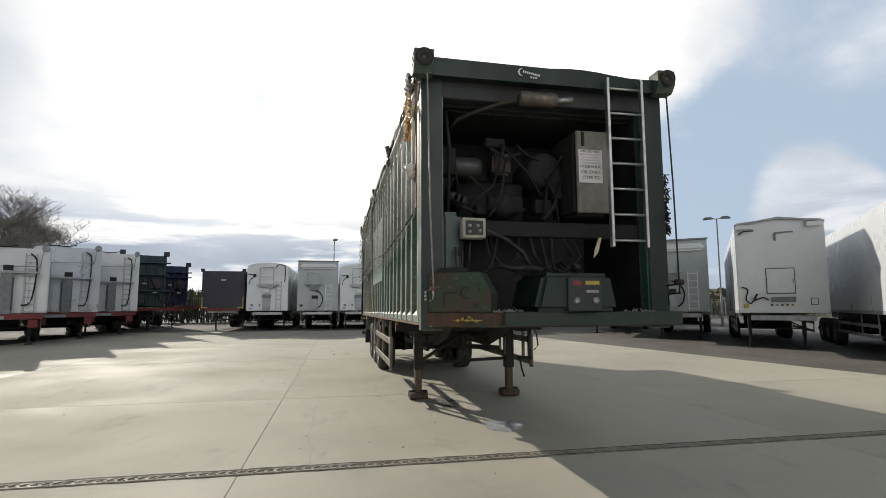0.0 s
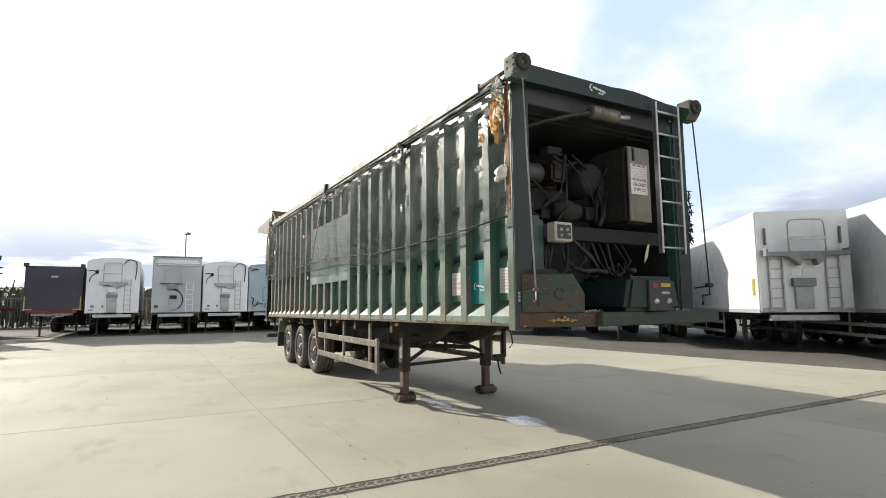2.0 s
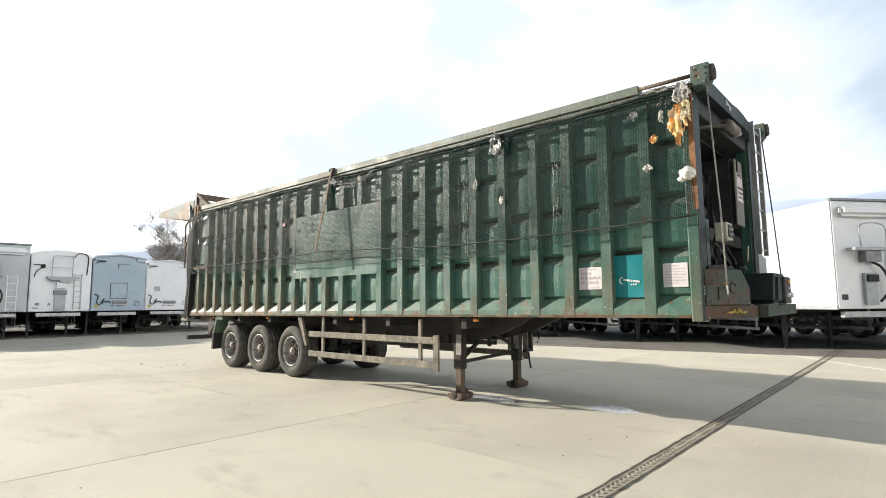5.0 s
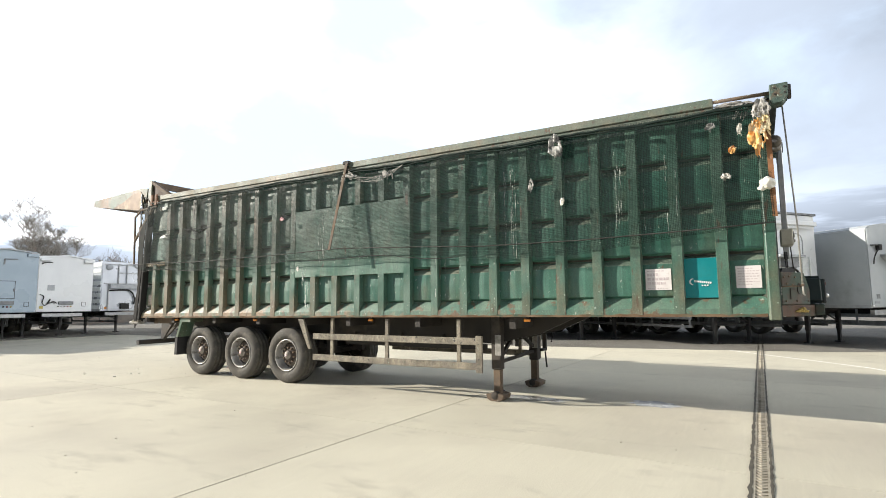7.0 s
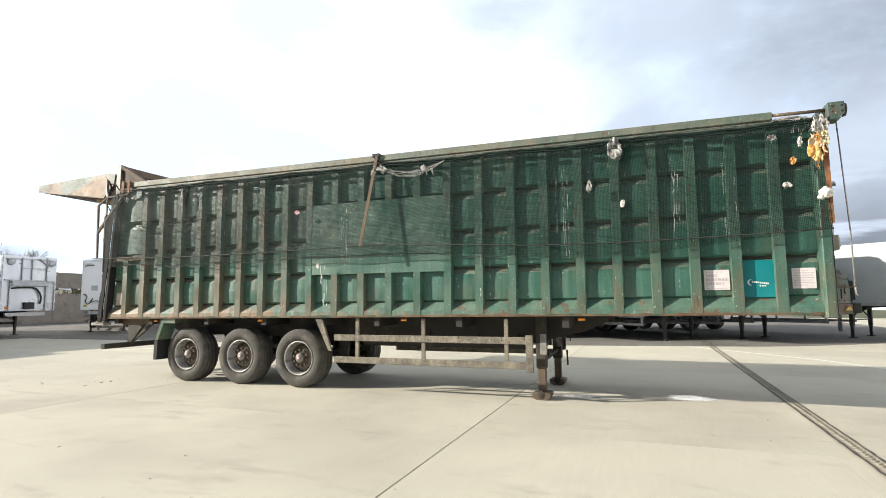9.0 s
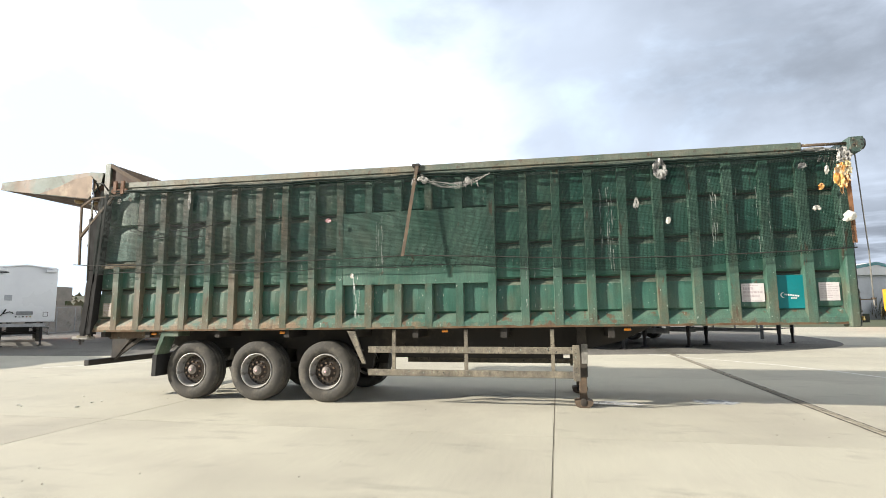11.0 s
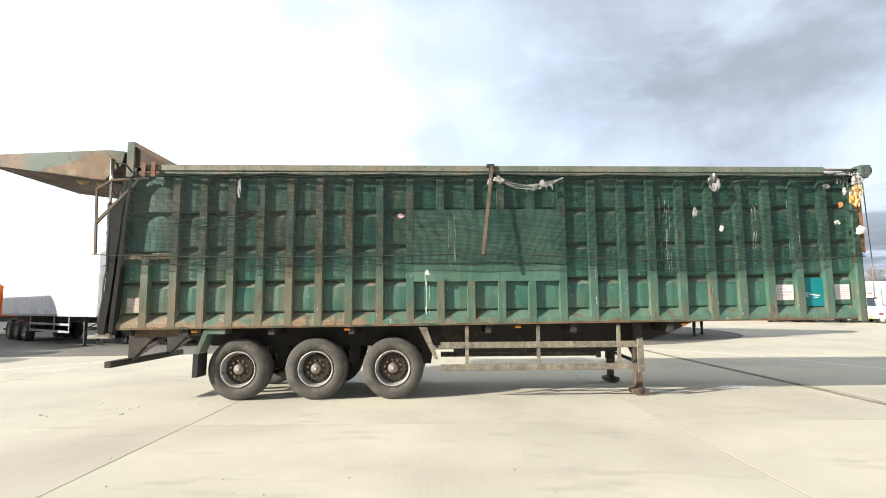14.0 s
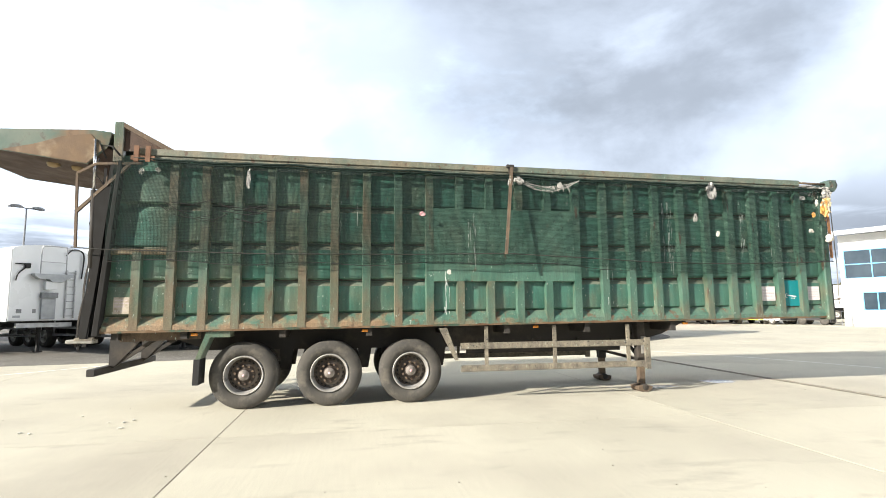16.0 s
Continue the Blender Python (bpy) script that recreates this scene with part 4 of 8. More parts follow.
def lettering(body, size, m, parent, material, name="lettering"):
    cu = bpy.data.curves.new(name, "FONT")
    cu.body, cu.size, cu.extrude, cu.align_x, cu.align_y = body, size, 0.0008, "CENTER", "CENTER"
    tmp = bpy.data.objects.new(name, cu)
    scene.collection.objects.link(tmp)
    bpy.context.view_layer.update()
    me = bpy.data.meshes.new_from_object(tmp.evaluated_get(bpy.context.evaluated_depsgraph_get()))
    bpy.data.objects.remove(tmp)
    me.materials.append(material)
    ob = new(name, me)
    ob.parent = parent
    ob.matrix_local = m
    return ob


for k, (txt, sz) in enumerate((("IMPORTANT", 0.040), ("HYDRAULIC", 0.046), ("OIL ONLY", 0.049), ("(TYPE 32)", 0.047))):
    lettering(txt, sz, pose(2.465, 5.283, (3.17, 3.005, 2.945, 2.885)[k], 90, 0, 0), tank, PRINT_BLACK)
bm = B()
for k in range(4):
    wd = (0.26, 0.20, 0.24, 0.22)[k]
    box(bm, 2.465 - wd / 2.2, 2.465 + wd / 2.2, 5.281, 5.286, 3.13 - 0.03 * k, 3.142 - 0.03 * k)
part("label_print", bm, PRINT_GREY, tank)
# ladder
ladder = None
bm = B()
for lx in (2.60, 2.99):
    box(bm, lx - 0.016, lx + 0.016, 5.10, 5.16, 2.13, 3.93)
bevel(bm, 0.004)
ladder = part("ladder", bm, ALU, trailer, "worn aluminium access ladder")
for k in range(7):
    bm = B()
    tube(bm, [(2.60, 5.13, 2.20 + 0.270 * k), (2.99, 5.13, 2.20 + 0.270 * k)], 0.014, 8)
    part("rung", bm, ALU, ladder)
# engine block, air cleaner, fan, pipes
engine = part("engine", (lambda b: (box(b, 1.15, 1.95, 5.95, 6.7, 2.42, 2.95), bevel(b, 0.03), b)[2])(B()), ENGINE, trailer, "near-black diesel engine in the shaded bay")
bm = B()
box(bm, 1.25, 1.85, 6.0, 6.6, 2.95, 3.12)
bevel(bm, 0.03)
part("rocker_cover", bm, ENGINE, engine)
bm = B()
lathe(bm, [(-0.16, 0.0), (-0.16, 0.10), (-0.12, 0.12), (0.12, 0.12), (0.16, 0.10), (0.16, 0.0)], 18, "x", (1.22, 5.78, 3.06))
part("air_filter", bm, mat("grey_filter_housing", (0.05, 0.05, 0.05), (0.03, 0.03, 0.03), 5.0, 0.5), engine)
bm = B()
box(bm, 1.50, 1.72, 5.68, 5.95, 2.98, 3.22)
bevel(bm, 0.03, 2)
part("alternator_cover", bm, mat("faded_red_brown_cover", (0.04, 0.025, 0.022), (0.03, 0.02, 0.018), 4.0, 0.6), engine)
bm = B()
lathe(bm, [(0.0, 0.03), (-0.03, 0.12), (-0.05, 0.16), (-0.02, 0.17), (0.02, 0.16)], 22, "y", (1.72, 5.92, 2.70))
part("fan_cowl", bm, ENGINE, engine)
for k in range(3):
    bm = B()
    lathe(bm, [(-0.05, 0.0), (-0.05, 0.05), (0.06, 0.05), (0.06, 0.0)], 14, "y", (1.06 + 0.06 * k, 5.75, 2.72 - 0.02 * k))
    part("fuel_filter", bm, PALE_HOSE, engine)
bm = B()
box(bm, 1.02, 1.255, 5.12, 5.25, 2.19, 2.39)
bevel(bm, 0.01)
cbox = part("control_box", bm, CEMENT, trailer, "cream control box with a dark gauge panel")
bm = B()
box(bm, 1.05, 1.225, 5.112, 5.118, 2.22, 2.36)
part("gauge_panel", bm, PRINT_BLACK, cbox)
for gx, gz in ((1.09, 2.31), (1.17, 2.31), (1.09, 2.25), (1.19, 2.26)):
    bm = B()
    lathe(bm, [(0.0, 0.0), (-0.01, 0.0), (-0.012, 0.016), (0.0, 0.018)], 10, "y", (gx, 5.11, gz))
    part("gauge", bm, PLATE, cbox)
for pts, r, mt in (
        ([(1.06, 5.3, 2.17), (1.07, 5.35, 1.95), (1.08, 5.4, 1.84)], 0.012, PALE_HOSE), ([(1.14, 5.3, 2.17), (1.14, 5.35, 2.0), (1.12, 5.4, 1.84)], 0.012, PALE_HOSE),
        ([(1.3, 5.3, 2.3), (1.55, 5.4, 2.22), (1.72, 5.35, 2.08), (1.76, 5.3, 1.95), (1.70, 5.3, 1.90)], 0.022, PALE_HOSE),
        ([(1.45, 5.35, 1.95), (1.58, 5.3, 1.91), (1.75, 5.28, 1.92), (1.9, 5.3, 1.90)], 0.024, PALE_HOSE),
        ([(1.40, 5.5, 2.3), (1.42, 5.42, 2.05), (1.5, 5.35, 1.93)], 0.018, HOSE), ([(1.9, 5.35, 1.9), (2.1, 5.4, 1.98), (2.2, 5.5, 1.85)], 0.022, HOSE),
        ([(2.05, 5.3, 1.86), (2.08, 5.3, 2.0), (2.2, 5.35, 1.93), (2.4, 5.4, 1.85)], 0.016, PALE_HOSE),
        ([(2.25, 5.6, 2.9), (2.15, 5.55, 2.6), (2.0, 5.5, 2.45)], 0.022, HOSE), ([(2.28, 5.6, 3.2), (2.1, 5.6, 2.9), (2.05, 5.6, 2.5)], 0.018, HOSE),
        ([(0.95, 5.6, 3.7), (1.0, 5.6, 3.2), (0.98, 5.6, 2.5)], 0.02, HOSE), ([(1.3, 5.85, 2.6), (1.6, 5.7, 2.5), (1.9, 5.8, 2.62)], 0.02, HOSE),
        ([(1.0, 5.8, 2.7), (1.3, 5.7, 2.55), (1.65, 5.75, 2.7)], 0.018, PALE_HOSE)):
    bm = B()
    tube(bm, pts, r, 8)
    part("hose", bm, mt, trailer)
bm = B()
lathe(bm, [(-0.07, 0.0), (-0.07, 0.03), (0.0, 0.035), (0.05, 0.03), (0.07, 0.0)], 10, "y", (2.26, 5.3, 1.93))
part("filler_cap", bm, PALE_HOSE, trailer)
bm = B()
prism(bm, [(2.44, 2.02), (2.50, 2.09), (2.54, 2.24), (2.51, 2.24), (2.46, 2.12)], "y", 5.245, 5.25)
part("torn_tag", bm, mat("yellowed_tag", (0.55, 0.50, 0.33), (0.45, 0.40, 0.28), 9.0, 0.6), trailer, "torn yellowed tag")
bm = B()
box(bm, 0.84, 1.06, 5.30, 5.9, 1.84, 2.48)
bevel(bm, 0.05, 2)
part("air_tank", bm, mat("grey_green_tank", (0.035, 0.06, 0.055), (0.05, 0.075, 0.07), 2.0, 0.5), trailer)
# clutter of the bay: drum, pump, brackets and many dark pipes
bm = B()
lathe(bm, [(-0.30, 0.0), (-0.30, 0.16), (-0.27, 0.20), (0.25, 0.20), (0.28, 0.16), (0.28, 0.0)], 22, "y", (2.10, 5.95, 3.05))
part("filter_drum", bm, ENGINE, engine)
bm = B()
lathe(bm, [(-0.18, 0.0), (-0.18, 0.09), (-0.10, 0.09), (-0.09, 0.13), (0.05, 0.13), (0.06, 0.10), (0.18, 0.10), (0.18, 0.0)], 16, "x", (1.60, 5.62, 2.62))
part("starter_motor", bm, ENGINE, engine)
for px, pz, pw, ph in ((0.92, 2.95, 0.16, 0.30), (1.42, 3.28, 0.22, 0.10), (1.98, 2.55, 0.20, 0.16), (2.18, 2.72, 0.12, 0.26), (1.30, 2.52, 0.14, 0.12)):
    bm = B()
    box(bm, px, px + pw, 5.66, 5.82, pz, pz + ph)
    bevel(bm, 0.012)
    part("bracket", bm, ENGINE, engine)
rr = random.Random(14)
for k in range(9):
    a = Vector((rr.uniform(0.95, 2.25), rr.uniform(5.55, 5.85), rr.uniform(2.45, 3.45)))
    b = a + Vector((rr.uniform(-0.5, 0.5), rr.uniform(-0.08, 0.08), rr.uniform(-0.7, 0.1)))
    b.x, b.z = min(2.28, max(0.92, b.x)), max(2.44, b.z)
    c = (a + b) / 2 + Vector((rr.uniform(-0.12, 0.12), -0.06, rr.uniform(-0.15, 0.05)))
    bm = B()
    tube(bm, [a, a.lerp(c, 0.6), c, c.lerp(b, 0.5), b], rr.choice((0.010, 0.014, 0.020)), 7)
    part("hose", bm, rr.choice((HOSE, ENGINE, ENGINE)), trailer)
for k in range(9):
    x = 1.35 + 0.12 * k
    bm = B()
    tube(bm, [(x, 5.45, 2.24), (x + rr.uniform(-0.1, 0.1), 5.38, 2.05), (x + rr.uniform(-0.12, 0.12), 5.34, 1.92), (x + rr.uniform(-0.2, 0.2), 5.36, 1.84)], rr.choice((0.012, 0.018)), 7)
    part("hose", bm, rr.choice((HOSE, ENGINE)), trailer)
# bolts and a latch on the gear cover's flank
for bu, bz in ((0.08, 1.80), (0.20, 1.81), (0.32, 1.80), (0.47, 1.80), (0.14, 1.72), (0.26, 1.71), (0.40, 1.72), (0.60, 1.52), (0.10, 1.52), (0.34, 1.52)):
    bm = B()
    tube(bm, [nose(bu, 0.004, bz), nose(bu, -0.012, bz)], 0.011, 6)
    part("bolt", bm, RUSTY, cover)
bm = B()
bar(bm, nose(0.20, -0.005, 1.54), nose(0.20, -0.005, 1.66), 0.012, 0.012)
bar(bm, nose(0.20, -0.005, 1.66), nose(0.32, -0.005, 1.66), 0.012, 0.012)
part("latch", bm, STEEL_DARK, cover)
bm = B()
prism(bm, [(0.10, 1.862), (0.42, 1.862), (0.40, 1.90), (0.33, 1.915), (0.14, 1.905)], "y", 0.03, 0.13)
for v in bm.verts:
    v.co = nose(*v.co)
part("valve_block", bm, HOSE, trailer, "black valve block with two levers")
for u in (0.30, 0.335):
    bm = B()
    tube(bm, [nose(u, 0.07, 1.90), nose(u - 0.005, 0.07, 2.02)], 0.006, 6)
    tube(bm, [nose(u - 0.005, 0.07, 2.02), nose(u - 0.008, 0.07, 2.11)], 0.012, 6)
    part("control_lever", bm, HOSE, trailer)
# litter of debris on the platform
rd = random.Random(11)
bm = B()
for k in range(60):
    p = Vector((rd.uniform(1.28, 1.62) if k < 45 else rd.uniform(2.65, 3.0), rd.uniform(5.02, 5.2), 1.475))
    tube(bm, [p, p + Vector((rd.uniform(-0.05, 0.05), rd.uniform(-0.03, 0.03), rd.uniform(0.0, 0.03)))], rd.uniform(0.003, 0.010), 5)
tagged(part("debris", bm, PLATE, trailer, "pale twigs and scraps on the platform"), kind="stuff")

# ---- running gear ----
for cx in (1.52, 2.44):
    bm = B()
    prism(bm, [(7.95, 1.30), (8.5, 1.05), (9.3, 0.86), (17.0, 0.91), (17.5, 1.10), (18.3, 1.13), (18.3, 1.28)], "x", cx - 0.06, cx + 0.06)
    part("chassis_rail", bm, STEEL_DARK, trailer)
for cy in (8.7, 10.4, 11.9, 13.0, 14.3, 15.7, 17.2, 18.2):
    bm = B()
    box(bm, XL + 0.12, XR - 0.12, cy - 0.05, cy + 0.05, 1.14, 1.30)
    part("cross_bearer", bm, STEEL_DARK, trailer)
WHEEL_R, WHEEL_Z = 0.535, 0.535


def wheel(x, y, s):
    """A wide single wheel; its outer face looks along -s."""
    bm = B()
    prof = [(0.055, 0.315), (0.02, 0.33), (0.0, 0.36), (-0.012, 0.40), (-0.006, 0.46), (0.012, 0.50), (0.03, 0.522), (0.05, 0.535), (0.09, 0.537), (0.092, 0.525), (0.10, 0.525), (0.102, 0.538),
            (0.18, 0.539), (0.182, 0.525), (0.192, 0.525), (0.194, 0.539), (0.27, 0.538), (0.272, 0.525), (0.282, 0.525), (0.284, 0.537), (0.33, 0.535), (0.36, 0.51), (0.385, 0.44), (0.37, 0.36), (0.33, 0.315)]
    lathe(bm, [(s * t, r) for t, r in prof], 56)
    tyre_mesh = bm
    w = new("wheel")
    w.parent = trailer
    w.location = (x, y, WHEEL_Z)
    part("tyre", tyre_mesh, TYRE, w)
    bm = B()
    lathe(bm, [(s * t, r) for t, r in [(0.04, 0.318), (0.012, 0.312), (0.008, 0.298), (0.03, 0.286), (0.10, 0.272), (0.17, 0.262), (0.17, 0.235)]], 44)
    rim = part("rim", bm, RIM, w)
    bm = B()
    lathe(bm, [(s * t, r) for t, r in [(0.17, 0.262), (0.160, 0.235), (0.12, 0.195), (0.105, 0.175)]], 32)
    part("disc", bm, DISC, w)
    bm = B()
    lathe(bm, [(s * t, r) for t, r in [(0.105, 0.175), (0.10, 0.165), (0.10, 0.10), (0.06, 0.095), (0.05, 0.085)]], 32)
    part("hub_flange", bm, HUB, w)
    bm = B()
    lathe(bm, [(s * 0.0105, 0.0), (s * 0.008, 0.0), (s * 0.008, 0.020), (s * 0.0105, 0.021)], 12)
    part("hub_mark", bm, BAG_PINK, w)
    bm = B()
    lathe(bm, [(s * t, r) for t, r in [(0.05, 0.085), (0.045, 0.08), (0.035, 0.072), (0.02, 0.06), (0.012, 0.03), (0.01, 0.0)]], 24)
    part("hub_cap", bm, HUBCAP, w)
    for k in range(10):
        a = k * math.tau / 10 + 0.2
        bm = B()
        tube(bm, [(s * 0.10, 0.145 * math.cos(a), 0.145 * math.sin(a)), (s * 0.062, 0.145 * math.cos(a), 0.145 * math.sin(a))], 0.019, 6)
        part("wheel_nut", bm, RUSTY, w)
    for k in range(20):
        a = k * math.tau / 20
        bm = B()
        c, d = math.cos(a) * 0.218, math.sin(a) * 0.218
        tube(bm, [(s * 0.152, c, d), (s * 0.138, c * 0.985, d * 0.985)], 0.021, 7)
        part("hand_hole", bm, HOSE, w)
    return w


for wy in (13.585, 14.945, 16.305):
    wheel(0.862, wy, 1)
    wheel(3.158, wy, -1)
    bm = B()
    tube(bm, [(1.2, wy, WHEEL_Z), (2.8, wy, WHEEL_Z)], 0.075, 12)
    part("axle", bm, STEEL_DARK, trailer)
    for cx in (1.52, 2.44):
        bm = B()
        prism(bm, [(wy - 0.72, 0.92), (wy - 0.48, 0.92), (wy - 0.52, 0.55), (wy - 0.66, 0.55)], "x", cx - 0.045, cx + 0.045)
        bar(bm, (cx, wy - 0.58, 0.62), (cx, wy + 0.1, 0.47), 0.08, 0.07)
        part("suspension_arm", bm, STEEL_DARK, trailer)
        bm = B()
        lathe(bm, [(-0.13, 0.0), (-0.13, 0.10), (-0.05, 0.12), (0.0, 0.10), (0.05, 0.12), (0.13, 0.10), (0.13, 0.0)], 14, "y", (0, 0, 0))
        for v in bm.verts:
            v.co = Vector((cx + v.co.x, wy + 0.36 + v.co.z, 0.78 + v.co.y))
        part("air_spring", bm, HOSE, trailer)
# mudguard brackets
for s, x0 in ((1, 0.755), (-1, XR - 0.08)):
    bm = B()
    prism(bm, [(16.50, 1.26), (16.58, 1.26), (16.86, 1.24), (17.02, 0.80), (17.02, 0.44), (16.96, 0.44), (16.95, 0.80), (16.80, 1.16), (16.50, 1.16)], "x", x0 - 0.02, x0 + 0.30 * s)
    part("rear_mudguard", bm, GREEN, trailer, "bent green steel mudguard end")
    bm = B()
    prism(bm, [(16.94, 0.82), (17.03, 0.82), (17.04, 0.42), (16.95, 0.42)], "x", x0 - 0.025, x0 + 0.34 * s)
    part("mud_flap", bm, HOSE, trailer)
    bm = B()
    prism(bm, [(13.12, 1.25), (12.98, 1.25), (12.78, 0.70), (12.84, 0.70)], "x", x0 - 0.03, x0 + 0.02 * s)
    part("front_mudguard", bm, STEEL_GREY, trailer, "bent grey steel mudguard bracket")
    # side guard
    gx = x0 - 0.0
    bm = B()
    box(bm, gx - 0.015, gx + 0.015, 9.30, 12.74, 0.88, 0.99)
    bevel(bm, 0.006)
    g = part("guard_rail", bm, STEEL_GREY, trailer, "weathered grey side guard rail")
    bm = B()
    box(bm, gx - 0.015, gx + 0.015, 9.30, 12.74, 0.50, 0.61)
    bevel(bm, 0.006)
    part("guard_rail", bm, STEEL_GREY, trailer, "weathered grey side guard rail")
    bm = B()
    box(bm, gx - 0.022, gx + 0.02, 9.20, 9.31, 0.46, 1.02)
    bevel(bm, 0.006)
    part("guard_end", bm, STEEL_GREY, trailer)
    for gy in (9.62, 11.03, 12.28):
        bm = B()
        box(bm, gx + 0.018 * s - 0.02, gx + 0.018 * s + 0.02, gy - 0.03, gy + 0.03, 0.52, 1.27)
        part("guard_post", bm, STEEL_GREY, trailer)
    for ry in (17.04, 14.37, 11.38, 8.46):
        bm = B()
        box(bm, gx - 0.015, gx + 0.02, ry - 0.05, ry + 0.05, zb(ry) - 0.085, zb(ry) - 0.04)
        bevel(bm, 0.006)
        part("side_marker", bm, AMBER, trailer, "amber side marker lamp")
        bm = B()
        box(bm, gx + 0.02, gx + 0.06, ry - 0.02, ry + 0.02, zb(ry) - 0.08, zb(ry) + 0.0)
        part("marker_bracket", bm, STEEL_DARK, trailer)
# inner pipe carrier
bm = B()
bar(bm, (1.42, 9.45, 0.80), (1.42, 12.5, 0.80), 0.05, 0.09)
for gy in (9.6, 10.3, 11.2, 12.3):
    bar(bm, (1.42, gy, 0.80), (1.42, gy, 1.0), 0.04, 0.04)
part("pipe_carrier", bm, STEEL_DARK, trailer)
bm = B()
tube(bm, [(2.0, 10.1, 0.92), (2.0, 12.2, 0.92)], 0.17, 16)
part("air_reservoir", bm, STEEL_DARK, trailer)
# landing legs
for lx in (1.20, 2.79):
    bm = B()
    box(bm, lx - 0.075, lx + 0.075, 9.07, 9.23, 0.48, 1.30)
    bevel(bm, 0.01)
    leg = part("landing_leg", bm, STEEL_DARK, trailer, "dirty steel landing leg")
    bm = B()
    box(bm, lx - 0.055, lx + 0.055, 9.09, 9.21, 0.10, 0.50)
    bevel(bm, 0.006)
    part("inner_leg", bm, RUSTY, leg)
    bm = B()
    prism(bm, [(9.00, 0.10), (9.02, 0.03), (9.08, 0.0), (9.22, 0.0), (9.28, 0.03), (9.30, 0.10), (9.22, 0.12), (9.08, 0.12)], "x", lx - 0.15, lx + 0.15)
    bevel(bm, 0.008)
    part("foot", bm, RUSTY, leg)
    bm = B()
    lathe(bm, [(-0.155, 0.0), (-0.155, 0.055), (-0.15, 0.06), (0.15, 0.06), (0.155, 0.055), (0.155, 0.0)], 16, "x", (lx, 9.15, 0.085))
    part("foot_pin", bm, STEEL_DARK, leg)
    bm = B()
    box(bm, lx - 0.085, lx - 0.075, 9.06, 9.16, 0.70, 1.02)
    part("leg_plate", bm, PLATE, leg)
bm = B()
bar(bm, (1.24, 9.15, 0.58), (2.75, 9.15, 0.64), 0.05, 0.05)
bar(bm, (1.24, 9.15, 0.62), (1.95, 9.15, 1.04), 0.05, 0.05)
bar(bm, (2.75, 9.15, 0.72), (2.02, 9.15, 1.04), 0.05, 0.05)
bar(bm, (1.98, 9.15, 1.04), (1.98, 9.15, 0.78), 0.05, 0.05)
bar(bm, (1.24, 9.2, 0.90), (2.75, 9.6, 0.78), 0.06, 0.08)
part("leg_brace", bm, STEEL_DARK, trailer)
bm = B()
tube(bm, [(1.2, 9.15, 1.05), (2.8, 9.15, 1.05)], 0.022, 8)
part("cross_shaft", bm, STEEL_DARK, trailer)
bm = B()
box(bm, 2.95, 3.18, 9.05, 9.12, 0.62, 0.67)
box(bm, 3.13, 3.18, 9.05, 9.12, 0.62, 1.18)
box(bm, 2.9, 3.18, 9.05, 9.12, 1.10, 1.16)
part("leg_side_frame", bm, STEEL_DARK, trailer)
bm = B()
tube(bm, [(3.16, 9.0, 1.22), (3.25, 8.98, 1.05), (3.27, 8.97, 0.86), (3.2, 8.97, 0.78)], 0.014, 8)
tube(bm, [(2.95, 9.0, 0.62), (2.98, 9.0, 0.45), (3.02, 9.0, 0.33)], 0.016, 8)
part("winding_handle", bm, STEEL_DARK, trailer)
# sloping sill plate below the body, and the rear underrun bar
for s, x0 in ((1, XL), (-1, XR)):
    bm = B()
    prism(bm, [(16.98, 1.30), (18.28, 1.30), (18.16, 1.10), (16.98, 1.13)], "x", x0 + s * 0.26 - 0.012, x0 + s * 0.26 + 0.012)
    part("sill_plate", bm, RUSTY, trailer)
bm = B()
box(bm, XL + 0.05, XR - 0.05, 18.42, 18.54, 0.60, 0.71)
bevel(bm, 0.01)
part("rear_bumper", bm, STEEL_DARK, trailer)
for cx in (1.30, 2.66):
    bm = B()
    prism(bm, [(17.98, 1.14), (18.46, 1.14), (18.46, 0.71), (18.36, 0.71), (18.16, 0.93)], "x", cx - 0.04, cx + 0.04)
    bar(bm, (cx, 17.75, 1.14), (cx, 18.44, 0.68), 0.05, 0.06)
    part("bumper_arm", bm, STEEL_DARK, trailer)
for s, x0 in ((1, XL), (-1, XR)):
    bm = B()
    box(bm, min(x0 + 0.02 * s, x0 + 0.2 * s), max(x0 + 0.02 * s, x0 + 0.2 * s), 18.46, 18.84, 1.10, 1.16)
    bevel(bm, 0.01)
    part("rear_lug", bm, PLATE, trailer)
